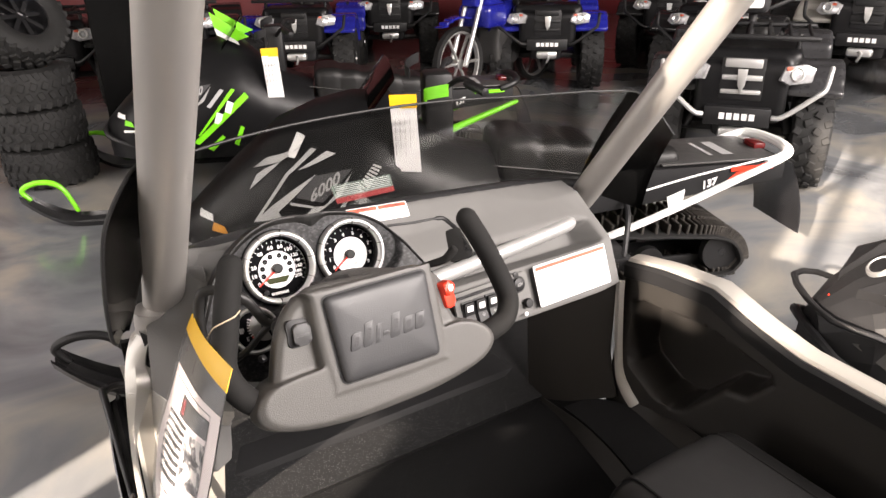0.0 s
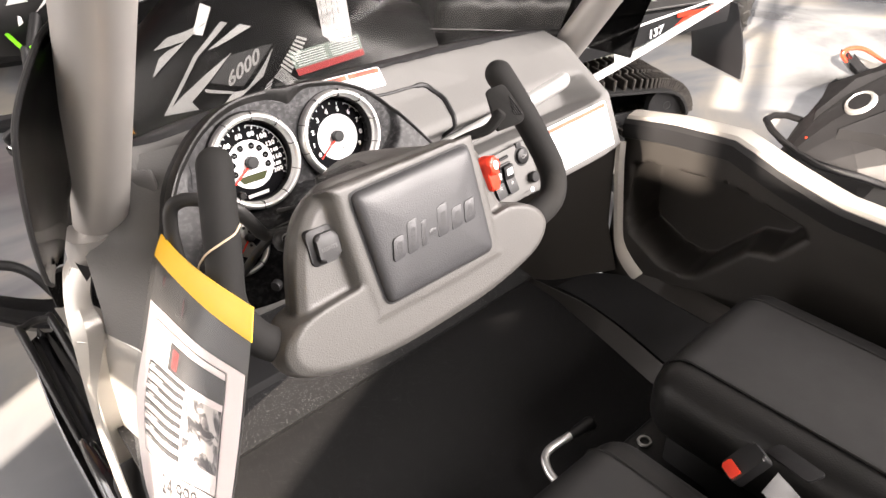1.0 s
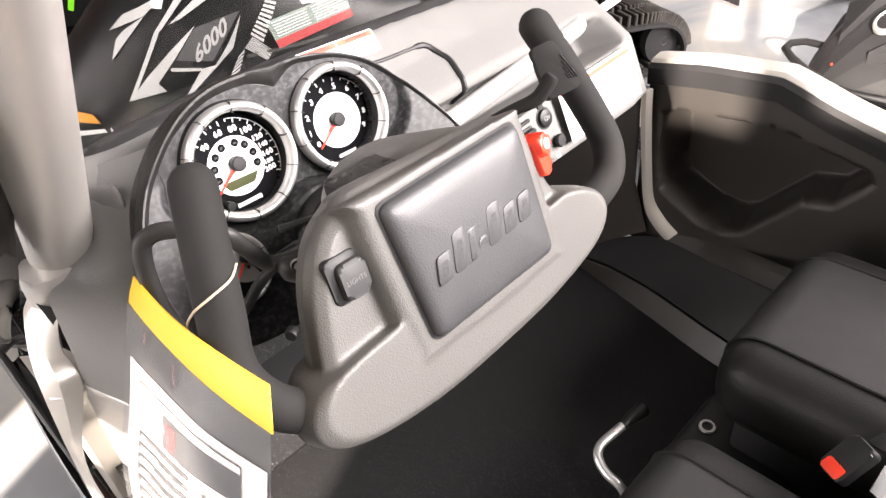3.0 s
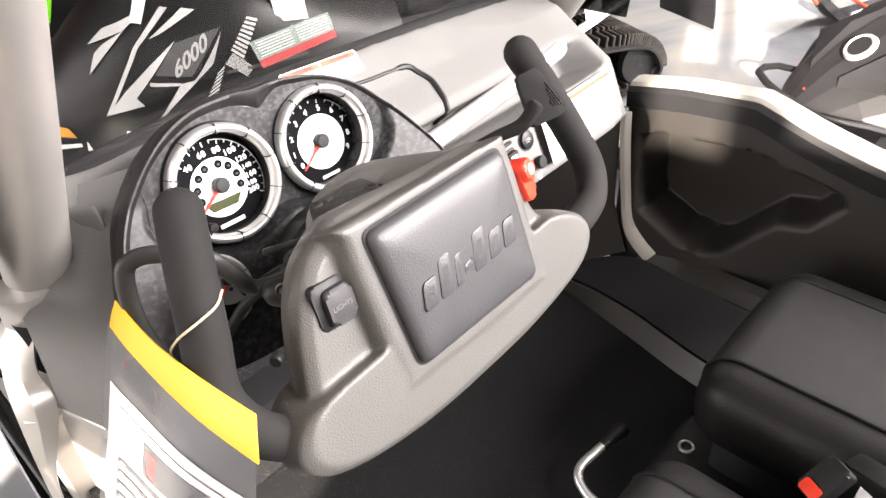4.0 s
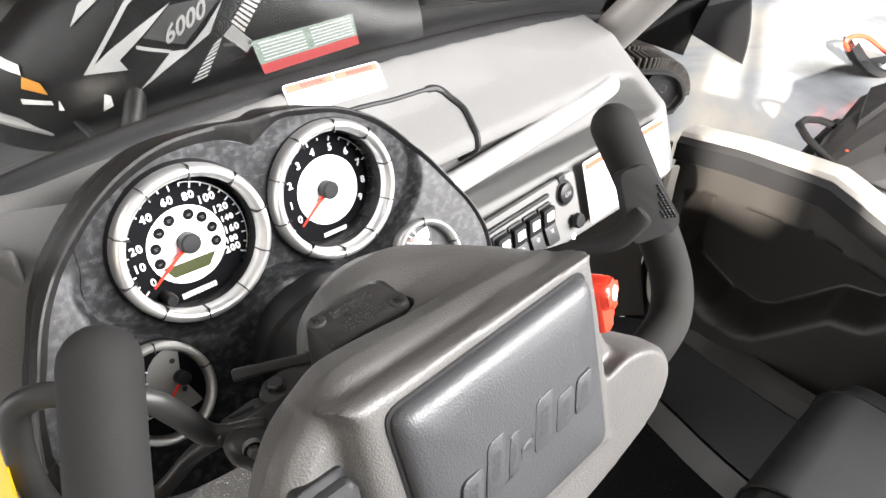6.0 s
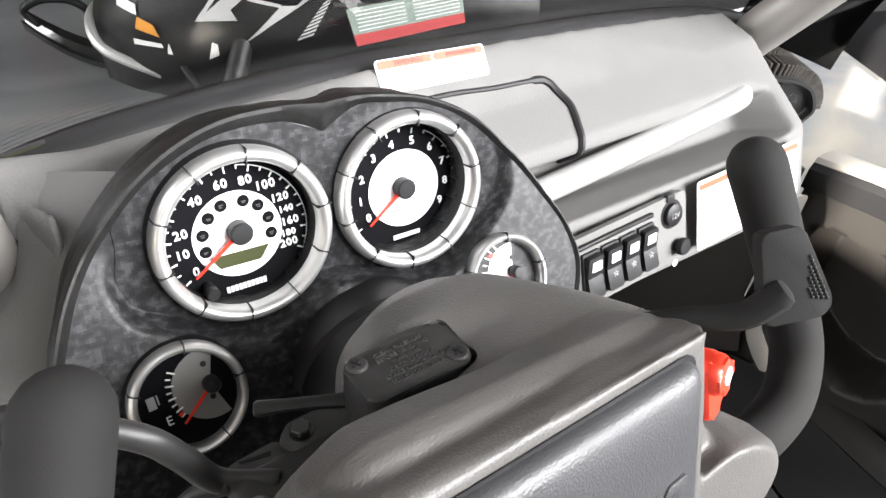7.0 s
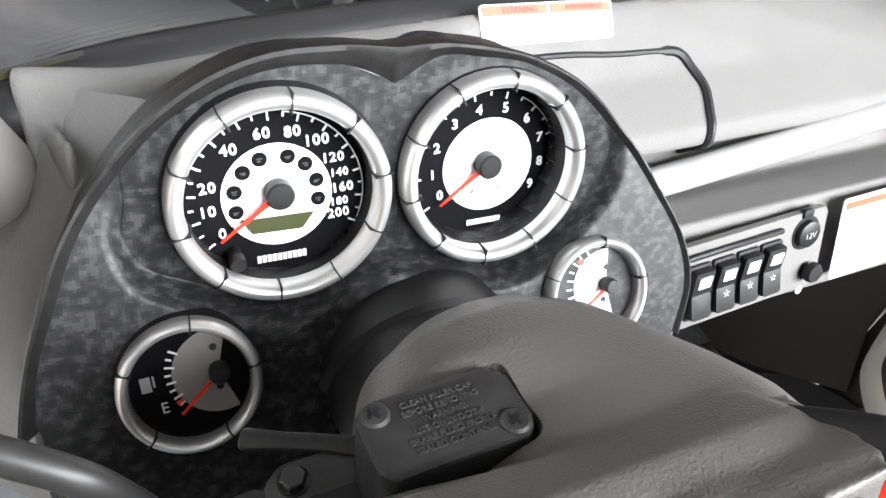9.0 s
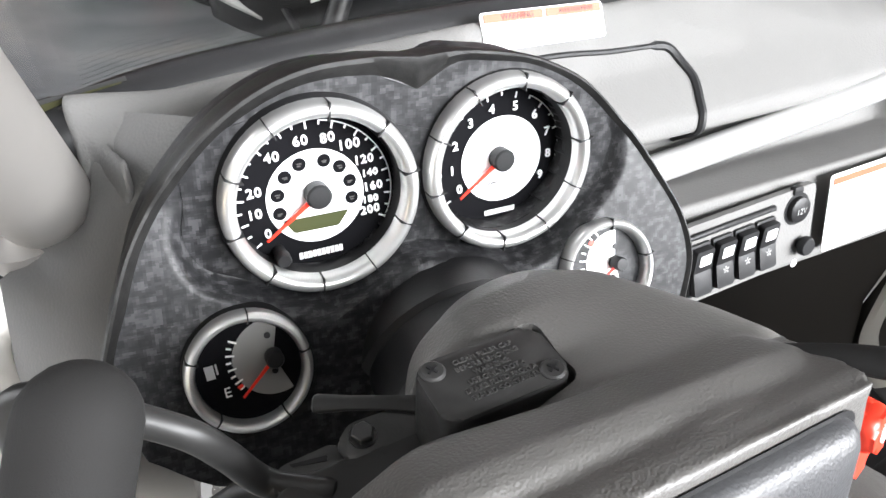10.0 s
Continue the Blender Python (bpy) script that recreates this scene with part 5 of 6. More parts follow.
def patch(s0, s1, d0, d1, off, n=10, thick=0.0):
    return sheet([[on_card(s0 + (s1 - s0) * i / n, d0 + (d1 - d0) * j / n, off) for i in range(n + 1)] for j in range(n + 1)], thick)


def photo_material():
    """A coarse printed picture: pale paper with dark scribbles."""
    m = surface("printed photo", (0.5, 0.49, 0.48), 0.5, vary=0.1)
    nt = m.node_tree
    n = nt.nodes.new("ShaderNodeTexNoise")
    n.inputs["Scale"].default_value, n.inputs["Detail"].default_value, n.inputs["Distortion"].default_value = 46, 5, 1.2
    nt.links.new(nt.nodes.new("ShaderNodeTexCoord").outputs["Object"], n.inputs["Vector"])
    col = ramp(nt, n.outputs["Fac"], [(0.42, (0.03, 0.03, 0.032)), (0.50, (0.22, 0.21, 0.21)), (0.55, (0.55, 0.52, 0.5))])
    nt.links.new(col, nt.nodes["Principled BSDF"].inputs["Base Color"])
    return m


PHOTO = photo_material()
part("header", patch(0, 1, 0, 0.185, 0.0012, 14, 0.001), YELLOW, card, "yellow card header")
bag = part("bag", patch(0.0, 1.0, 0.18, 1.0, 0.0022, 16), BAG, card, "clear plastic bag")
bag.visible_shadow = False
part("sheet", patch(0.03, 0.97, 0.31, 0.99, 0.0, 16, 0.0004), PINKPAPER, card, "pinkish white printed sheet")
# Dark sheet added for the darkness seen through the bag's empty gap.
part("see_through_dark", patch(0.02, 0.98, 0.18, 0.97, -0.0012, 14), DARKGREY, card)


def printed(s0, s1, d0, d1, off, n):
    return patch(s0, s1, 0.335 + (d0 - 0.40) * 0.8, 0.335 + (d1 - 0.40) * 0.8, off, n)


part("print_frame", joined(printed(0.14, 0.86, 0.40, 0.405, 0.0006, 6), printed(0.14, 0.86, 0.86, 0.864, 0.0006, 6), printed(0.14, 0.145, 0.40, 0.86, 0.0006, 6), printed(0.855, 0.86, 0.40, 0.86, 0.0006, 6)), INK, card)
part("dark_field", printed(0.36, 0.86, 0.43, 0.53, 0.0007, 6), INK, card)
part("red_mark", patch(0.18, 0.205, 0.215, 0.245, 0.001, 4), LABELRED, card)
part("red_mark", patch(0.44, 0.455, 0.22, 0.275, 0.001, 4), LABELRED, card)
part("red_mark", printed(0.40, 0.47, 0.445, 0.515, 0.001, 4), LABELRED, card)
part("maker_print", printed(0.17, 0.31, 0.43, 0.475, 0.0008, 4), GREYINK, card)
part("table_rows", joined(*(printed(0.15, 0.58, 0.545 + 0.036 * i, 0.563 + 0.036 * i, 0.0007, 5) for i in range(8))), INK, card)
part("table_words", joined(*(printed(0.17, 0.17 + 0.05 + 0.04 * ((i * 7) % 4), 0.551 + 0.036 * i, 0.557 + 0.036 * i, 0.0012, 3) for i in range(8)), *(printed(0.39, 0.5, 0.568 + 0.036 * i, 0.574 + 0.036 * i, 0.0012, 3) for i in range(7))), GREYINK, card)
part("photo", printed(0.60, 0.85, 0.56, 0.80, 0.0007, 6), PHOTO, card, "mottled grey printed photo")


def price_words():
    bm = words("24 999 $", 0.024, Matrix.Identity(4), 0.0)
    for v in bm.verts:
        v.co = on_card(0.62 + v.co.x / 0.21, 0.745 - v.co.y / 0.33, 0.0012)
    return bm


part("price", price_words(), INK, card)
part("cord", tube([(0.1625, 0.812, 1.073), (0.1635, 0.8085, 1.090), (0.1663, 0.7998, 1.1025), (0.1690, 0.7894, 1.1132), (0.1796, 0.7838, 1.1200), (0.1939, 0.7850, 1.1228), (0.204, 0.794, 1.124)], 0.0009, 5, 6), surface("cotton cord", (0.5, 0.40, 0.28), 0.8), card, "thin cotton cord")


# ---- snowmobiles ----
GRAPH = surface("silver decal", (0.44, 0.44, 0.44), 0.4, 0.0, vary=0.08)
SIDEPANEL = surface("satin black fairing", (0.007, 0.007, 0.0077), 0.36, vary=0.2, spec=0.25)


HOOD = {"tops": [0.70, 0.76, 0.95, 0.965, 0.93, 0.87, 0.71, 0.57, 0.49]}


def sled_side(x, z):
    """The fairing's outer half width at a length and height, and its top."""
    wide = float(np.interp(x, [-0.12, 0.1, 0.3, 0.7, 0.95, 1.1, 1.18], [0.27, 0.31, 0.35, 0.34, 0.28, 0.18, 0.08]))
    top = float(np.interp(x, [-0.12, 0.12, 0.25, 0.45, 0.61, 0.75, 0.95, 1.1, 1.18], HOOD["tops"]))
    k = max(0.0, min(1.0, (z - 0.28) / (top - 0.28)))
    return wide * (1 - k**4.5) ** 0.6 * (0.75 + 0.25 * min(1, k * 3)), top


def decal(pts, side=1):
    """A flat-edged print laid on the fairing, from a few corners in x, z."""
    bm = bmesh.new()
    n = 8
    (a, b, c, d) = [Vector((p[0], p[1])) for p in pts]
    vs = [[None] * (n + 1) for _ in range(n + 1)]
    for j in range(n + 1):
        for i in range(n + 1):
            p = a.lerp(b, i / n).lerp(d.lerp(c, i / n), j / n)
            w, _ = sled_side(p.x, p.y)
            vs[j][i] = bm.verts.new((p.x, side * (w + 0.006), p.y))
    for j in range(n):
        for i in range(n):
            bm.faces.new((vs[j][i], vs[j][i + 1], vs[j + 1][i + 1], vs[j + 1][i]))
    return bm


def snowmobile(label, accent, rail, loop, decals=True, skin=None, edge=50):
    s = new("snowmobile")
    tagged(s, label, "snowmobile", "snowmobiles on the showroom floor")
    rings = []
    for x in (-0.12, 0.0, 0.15, 0.3, 0.45, 0.6, 0.75, 0.9, 1.0, 1.08, 1.14, 1.18):
        ring, (_, top) = [], sled_side(x, 0.4)
        zs = [0.26 + (top - 0.26) * k for k in (0, 0.12, 0.3, 0.5, 0.65, 0.78, 0.87, 0.93, 0.97, 1.0)]
        ring = [(x, sled_side(x, z)[0], z) for z in zs] + [(x, -sled_side(x, z)[0], z) for z in reversed(zs[:-1])]
        rings.append(ring)
    body = part("fairing", loft(rings), skin or SIDEPANEL, s, "satin black fairing", edge)
    if decals:
        for side in (1, -1):
            for pts in ([(0.853, 0.723), (0.799, 0.762), (0.663, 0.807), (0.743, 0.758)], [(0.873, 0.653), (0.841, 0.705), (0.811, 0.726), (0.743, 0.758)], [(0.867, 0.538), (0.755, 0.552), (0.77, 0.578), (0.794, 0.6)], [(0.794, 0.6), (0.77, 0.578), (0.615, 0.717), (0.706, 0.663)], [(0.869, 0.537), (0.851, 0.545), (0.719, 0.714), (0.731, 0.717)], [(0.731, 0.717), (0.719, 0.714), (0.606, 0.8), (0.627, 0.804)], [(0.686, 0.73), (0.65, 0.739), (0.535, 0.784), (0.57, 0.794)], [(0.72, 0.617), (0.636, 0.599), (0.64, 0.591), (0.723, 0.607)], [(0.637, 0.596), (0.737, 0.495), (0.672, 0.541), (0.584, 0.598)]):
                part("decal", decal(pts, side), GRAPH, body)
            part("decal_field", decal([(0.584, 0.598), (0.672, 0.541), (0.531, 0.633), (0.482, 0.718)], side), GREYINK, body)
            part("decal_field", decal([(0.70, 0.635), (0.60, 0.61), (0.48, 0.73), (0.62, 0.71)], side), surface("dark decal", (0.05, 0.05, 0.052), 0.4), body)
            for pts, ink in (([(0.64, 0.37), (0.605, 0.355), (0.268, 0.645), (0.29, 0.675)], accent), ([(0.60, 0.42), (0.59, 0.415), (0.345, 0.69), (0.365, 0.70)], accent), ([(0.56, 0.325), (0.53, 0.305), (0.44, 0.40), (0.455, 0.415)], accent), ([(0.395, 0.35), (0.37, 0.335), (0.315, 0.46), (0.335, 0.475)], accent), ([(0.49, 0.50), (0.455, 0.485), (0.43, 0.55), (0.465, 0.565)], WHITE), ([(0.42, 0.565), (0.385, 0.55), (0.36, 0.615), (0.395, 0.63)], WHITE), ([(0.52, 0.60), (0.50, 0.59), (0.41, 0.69), (0.43, 0.70)], GRAPH)) if accent is GREEN else ():
                part("decal", decal(pts, side), ink, body)
            for p0, p1, p2, p3 in () if accent is GREEN else (((0.47, 0.66), (0.44, 0.63), (0.365, 0.735), (0.395, 0.746)), ((0.497, 0.626), (0.442, 0.575), (0.416, 0.60), (0.466, 0.653)), ((0.602, 0.501), (0.557, 0.517), (0.497, 0.626), (0.521, 0.61))):
                for i in range(9):
                    u, v = i / 9, (i + 0.6) / 9
                    mix = [tuple(a + (b - a) * k for a, b in zip(s, e)) for s, e, k in ((p0, p3, u), (p1, p2, u), (p1, p2, v), (p0, p3, v))]
                    part("decal", decal(mix, side), GRAPH, body)
            part("decal", decal([(1.04, 0.485), (0.972, 0.481), (0.985, 0.51), (1.03, 0.517)], side), surface("amber decal", (0.8, 0.33, 0.02), 0.4) if rail is WHITE else accent, body)
            part("decal", decal([(1.05, 0.44), (0.965, 0.453), (0.968, 0.464), (1.05, 0.456)], side), WHITE, body)
            part("decal", decal([(0.955, 0.44), (0.941, 0.44), (0.947, 0.469), (0.949, 0.469)], side), WHITE, body)
            part("decal", decal([(0.845, 0.43), (0.815, 0.447), (0.815, 0.48), (0.83, 0.485)], side), WHITE, body)
            part("decal", decal([(1.09, 0.525), (1.03, 0.52), (1.03, 0.545), (1.085, 0.55)], side), WHITE, body)
            part("decal", decal([(0.72, 0.775), (0.69, 0.77), (0.645, 0.84), (0.675, 0.85)], side), WHITE, body)
            if accent is RED:
                part("decal", decal([(0.5, 0.595), (0.24, 0.595), (0.24, 0.605), (0.5, 0.605)], side), DARKGREY, body)
        num = words("6000", 0.058, Matrix.Identity(4), 0.0, shear=0.2, bold=0.0015)
        for v in num.verts:
            x, z = 0.59 - v.co.x, 0.665 + v.co.y + v.co.x * 0.6
            v.co = (x, sled_side(x, z)[0] + 0.009, z)
        part("number_print", num, GREYINK, body)
    part("windscreen", sheet([[(0.40 - 0.1 * k, 0.26 * math.sin(a), 0.95 + 0.13 * k - 0.05 * (1 - math.cos(a))) for a in np.linspace(-1.3, 1.3, 14)] for k in (0, 0.5, 1.0)], 0.004), SIDESHIELD, s)
    part("seat", fused(joined(*(box(-0.15 - 0.13 * i - 0.16, -0.15 - 0.13 * i + 0.02, -0.19 + 0.006 * i, 0.19 - 0.006 * i, 0.46, 0.765 - 0.02 * i, 0.05, 3) for i in range(6))), 0.014, 6), SEAT, s, "black vinyl seat", 80)
    part("seat_line", tube([(-0.1, 0.194, 0.66), (-0.4, 0.19, 0.61), (-0.75, 0.165, 0.53)], 0.003, 5, 6), DARKGREY, s)
    tun = part("tunnel", joined(sheet([[(x, y, z + k * (0.3 - x)) for x in np.linspace(0.3, -1.42, 12)] for y, z, k in ((0.2, 0.32, 0.11), (0.205, 0.50, 0.03), (0.2, 0.59, 0), (-0.2, 0.59, 0), (-0.205, 0.50, 0.03), (-0.2, 0.32, 0.11))], 0.006)), BLACK, s, "black tunnel")
    part("tunnel_top", box(-1.40, -0.85, -0.185, 0.185, 0.596, 0.606, 0.003), DARKGREY, tun)
    part("top_print", bars([(-1.2, 0.0, 0.05, 0.2), (-1.12, 0, 0.02, 0.2)], T(0, 0, 0.607)), GREYINK, tun)
    for side in (1, -1):
        part("side_rail", tube([(-0.74, side * 0.215, 0.245), (-0.87, side * 0.225, 0.29), (-1.2, side * 0.222, 0.41), (-1.45, side * 0.2, 0.495)], [0.034, 0.03, 0.022, 0.016], 5, 10, 0.9) if rail is GREEN else tube([(-0.6, side * 0.215, 0.30), (-0.86, side * 0.215, 0.39), (-1.21, side * 0.212, 0.53), (-1.40, side * 0.2, 0.60)], 0.019, 5, 10, 0.9), rail, tun, "bright tunnel rail")
        part("accent_print", box(-1.36, -1.16, min(side * 0.206, side * 0.211), max(side * 0.206, side * 0.211), 0.562, 0.582), accent, tun)
        part("running_board", box(-0.65, 0.3, min(side * 0.2, side * 0.40), max(side * 0.2, side * 0.40), 0.27, 0.285, 0.004), BLACK, s)
        part("board_post", tube([(-0.62, side * 0.38, 0.28), (-0.66, side * 0.30, 0.42), (-0.68, side * 0.21, 0.47)], 0.012, 4, 8), BLACK, s)
    num = words("137", 0.047, pose(-1.06, 0.2135, 0.515, 90, 0, 180) @ pose(0, 0, 0, 0, 0, 16), 0.0006, shear=0.2, bold=0.0016)
    part("number_print", num, WHITE, tun)
    part("number_field", moved(prism([(-0.95, 0.425), (-0.89, 0.40), (-0.875, 0.465), (-0.955, 0.495)], 0.0, 0.004), pose(0, 0.2085, 0, 90)) if rail is WHITE else box(-0.95, -0.89, 0.205, 0.2125, 0.43, 0.50), WHITE, tun)
    if rail is WHITE:
        part("top_line", tube([(-0.75, 0.208, 0.50), (-1.0, 0.208, 0.555), (-1.36, 0.2, 0.612)], 0.0045, 4, 6), WHITE, tun)
        part("red_wedge", moved(prism([(-1.13, 0.505), (-1.19, 0.555), (-1.33, 0.592), (-1.30, 0.565)], 0.0, 0.004), pose(0, 0.2085, 0, 90)), RED, tun)
    part("rear_bumper", tube([(-1.34, 0.2, 0.585), (-1.45, 0.17, 0.62), (-1.48, 0.0, 0.63), (-1.45, -0.17, 0.62), (-1.34, -0.2, 0.585)], 0.022, 6, 10), BLACK if rail is GREEN else rail, s)
    part("tail_lamp", box(-1.42, -1.36, -0.05, 0.05, 0.60, 0.63, 0.01), surface("dark red lens", (0.10, 0.008, 0.008), 0.2), s, "dark red tail lamp")
    part("snow_flap", sheet([[(-1.46 - 0.06 * k - 0.06 * math.sin(k * 2), y * (0.2 - 0.02 * k), 0.58 - 0.36 * k) for y in np.linspace(-1, 1, 7)] for k in np.linspace(0, 1, 7)], 0.006), GLOSSBLACK, s, "black rubber snow flap")
    part("flap_print", bars([(0.045 * i - 0.11, 0, 0.03, 0.032) for i in range(6)], pose(-1.585, 0, 0.275, 90, 0, -90) @ pose(0, 0, 0, 8)), WHITE, s)
    # track: a closed belt with lugs
    loop_pts = smooth_line([(-1.30, 0, 0.14), (-1.22, 0, 0.225), (-1.0, 0, 0.26), (-0.2, 0, 0.33), (0.15, 0, 0.42), (0.28, 0, 0.36), (0.2, 0, 0.25), (-0.2, 0, 0.06), (-0.5, 0, 0.035), (-1.17, 0, 0.035), (-1.29, 0, 0.075)], 6, True)
    belt = [[(p.x, y, p.z) for p in loop_pts] for y in (-0.19, 0.19)]
    tr = part("track", sheet(belt, 0.012, True), RUBBER, s, "ribbed black rubber track")
    lugs = []
    for i in range(0, len(loop_pts)):
        p, q = loop_pts[i], loop_pts[(i + 1) % len(loop_pts)]
        d = (q - p).normalized()
        out = V(d.z, 0, -d.x)
        if out.dot(p - V(-0.5, 0, 0.19)) < 0:
            out = -out
        for k in (0.2, 0.7):
            c = p.lerp(q, k) + out * 0.012
            if c.z < 0.05:
                c.z = 0.036
            for y in (-0.12, 0.0, 0.12):
                lugs.append(moved(box(-0.007, 0.007, -0.045, 0.045, -0.016, 0.034, 0.004, 1), Matrix.Translation(c + V(0, y, 0)) @ d.to_track_quat("X", "Z").to_matrix().to_4x4()))
    tagged(part("lug_tread", joined(*lugs), surface("dusty rubber", (0.03, 0.026, 0.022), 0.8, vary=0.5, scale=40), tr), kind="stuff")
    for x, z, r in ((-1.21, 0.15, 0.095), (-0.85, 0.13, 0.07), (-0.45, 0.13, 0.07)):
        for side in (1, -1):
            part("idler_wheel", moved(lathe([(0, 0.02), (r * 0.3, 0.02), (r * 0.35, 0.008), (r * 0.8, 0.008), (r * 0.85, 0.018), (r, 0.018), (r, -0.018), (0, -0.018)], 28), pose(x, side * 0.14, z, 90, 0, 0)), BLACK, s)
            part("wheel_bolt", moved(lathe([(0, 0.012), (0.016, 0.012), (0.018, 0)], 12), pose(x, side * 0.16, z, 90 * side, 0, 0)), STEEL, s)
    part("slide_rail", joined(box(-1.25, 0.0, 0.08, 0.1, 0.06, 0.12, 0.006), box(-1.25, 0.0, -0.1, -0.08, 0.06, 0.12, 0.006)), BLACK, s)
    for side in (1, -1):
        sk = part("ski", moved(ski_mesh(0.16, 1.08), T(0.50, side * 0.56, 0.0)), GLOSSBLACK, s, "black plastic ski")
        part("ski_loop", tube([(x, side * 0.56, z) for x, z in ((1.30, 0.08), (1.345, 0.20), (1.40, 0.255), (1.48, 0.265), (1.55, 0.245), (1.575, 0.215), (1.54, 0.165))], [0.013, 0.014, 0.016, 0.016, 0.016, 0.015, 0.012], 4, 10), loop, sk, "ski handle loop")
        part("spindle", tube([(0.85, side * 0.56, 0.05), (0.84, side * 0.52, 0.2), (0.82, side * 0.46, 0.36)], [0.03, 0.025, 0.022], 4, 10), BLACK, s)
        part("wishbone", joined(tube([(0.82, side * 0.46, 0.34), (0.95, side * 0.2, 0.40)], 0.012, 2, 8), tube([(0.82, side * 0.46, 0.34), (0.65, side * 0.2, 0.40)], 0.012, 2, 8), tube([(0.84, side * 0.49, 0.22), (0.75, side * 0.15, 0.28)], 0.012, 2, 8)), accent if accent is GREEN else BLACK, s)
        part("shock", tube([(0.84, side * 0.47, 0.24), (0.72, side * 0.24, 0.55)], [0.03, 0.03], 3, 12), BLACK, s)
        part("hand_grip", tube([(0.02, side * 0.24, 1.01), (-0.02, side * 0.36, 1.0)], 0.018, 3, 10), BLACK, s)
        part("hand_guard", sheet([[(0.19 - 0.04 * a * a - 0.03 * a, side * (0.24 + 0.14 * (a + 1) / 2), 0.985 + h * 0.5 + 0.025 * a) for a in np.linspace(-1, 1, 6)] for h in (-0.03, 0.03, 0.06)], 0.004), GREEN if accent is RED and side == 1 else BLACK, s)
    part("handlebar", joined(tube([(-0.02, 0.36, 1.0), (0.03, 0.2, 1.02), (0.08, 0.06, 0.96), (0.08, -0.06, 0.96), (0.03, -0.2, 1.02), (-0.02, -0.36, 1.0)], 0.011, 5, 8), box(0.04, 0.16, -0.07, 0.07, 0.70, 1.02, 0.02)), BLACK, s)
    if accent is GREEN:
        for side in (1, -1):
            part("windscreen_flash", loft([[V(x, side * (0.11 + d + (0.46 - x) * 0.25), z) for x, z in ((0.46, 1.12), (0.27, 0.995), (0.235, 0.975), (0.31, 0.95), (0.44, 1.03))] for d in (-0.004, 0.004)]), GREEN, s)
            part("flash_edge", loft([[V(x, side * (0.112 + d + (0.46 - x) * 0.25), z) for x, z in ((0.44, 1.028), (0.31, 0.948), (0.30, 0.925), (0.43, 0.985))] for d in (-0.004, 0.004)]), WHITE, s)
    part("headlamp", box(0.56, 0.66, -0.17, 0.17, 0.73, 0.79, 0.015), GLOSSBLACK, s)
    part("front_bumper", tube([(1.0, 0.2, 0.34), (1.14, 0.17, 0.40), (1.19, 0.08, 0.44), (1.19, -0.08, 0.44), (1.14, -0.17, 0.40), (1.0, -0.2, 0.34)], 0.015, 5, 8), ALU if rail is WHITE else BLACK, s)
    return s


def hung_tag(name_place, yaw, label):
    """A paper tag with a yellow head, hung from a handlebar."""
    t = new("paper_tag")
    tagged(t, label, "tag", "tags on the snowmobiles")
    part("head", sheet([[(x, 0.002 * math.sin(z * 40), z) for x in np.linspace(-0.05, 0.05, 5)] for z in (0.0, -0.03, -0.05)], 0.001), YELLOW, t)
    part("sheet", sheet([[(x + 0.012 * k, 0.012 * math.sin(k * 3 + x * 12), -0.045 - 0.25 * k - 0.02 * x) for x in np.linspace(-0.048, 0.048, 6)] for k in np.linspace(0, 1, 8)], 0.0006), PAPER, t)
    part("print", joined(*(box(-0.033 + 0.018 * i, -0.0305 + 0.018 * i, -0.014, -0.006, -0.09 - 0.03 * j - 0.018, -0.09 - 0.03 * j) for i in range(4) for j in range(5 - i % 2))), GREYINK, t)
    part("string", tube([(0, 0, 0.0), (0.005, 0.0, 0.03), (0, 0.01, 0.05)], 0.002, 3, 6), BLACK, t)
    t.matrix_basis = pose(*name_place, 0, 0, yaw)
    return t


def heading(x, y, hx, hy):
    return pose(x, y, 0, 0, 0, math.degrees(math.atan2(hy, hx)))


near = snowmobile("black snowmobile with silver stripes, white rails and a red mark", RED, WHITE, BLACK)
near.matrix_basis = heading(1.62, 2.48, -0.928, 0.371)
green = snowmobile("black and lime green snowmobile with green ski loops", GREEN, GREEN, GREEN)
green.matrix_basis = heading(1.62, 4.47, -0.928, 0.371)
HOOD["tops"] = [0.74, 0.755, 0.76, 0.76, 0.75, 0.73, 0.67, 0.58, 0.50]
dark = snowmobile("plain black snowmobile with its nose by the vehicle", BLACK, BLACK, BLACK, False, surface("matt black fairing", (0.012, 0.012, 0.013), 0.5, vary=0.2, spec=0.3), 8)
part("emblem", moved(lathe([(0, 0.008), (0.031, 0.008), (0.034, 0.011), (0.039, 0.009), (0.042, 0.0)], 36), frame_of((1.03, 0.02, 0.645), (0.62, 0.0, 0.78), (-1, 0, 0))), CHROME, dark)
part("emblem_face", moved(lathe([(0, 0.0095), (0.029, 0.0095), (0.029, 0.006)], 36), frame_of((1.03, 0.02, 0.645), (0.62, 0.0, 0.78), (-1, 0, 0))), GLOSSBLACK, dark)
part("bumper_hoop", tube([(0.98, 0.21, 0.47), (1.10, 0.20, 0.52), (1.19, 0.15, 0.535), (1.21, 0.0, 0.535), (1.19, -0.15, 0.535), (1.10, -0.20, 0.52), (0.98, -0.21, 0.47)], 0.010, 2, 8), BLACK, dark)
part("hook_mark", box(1.13, 1.142, -0.015, -0.003, 0.50, 0.54, 0.003), RED, dark)
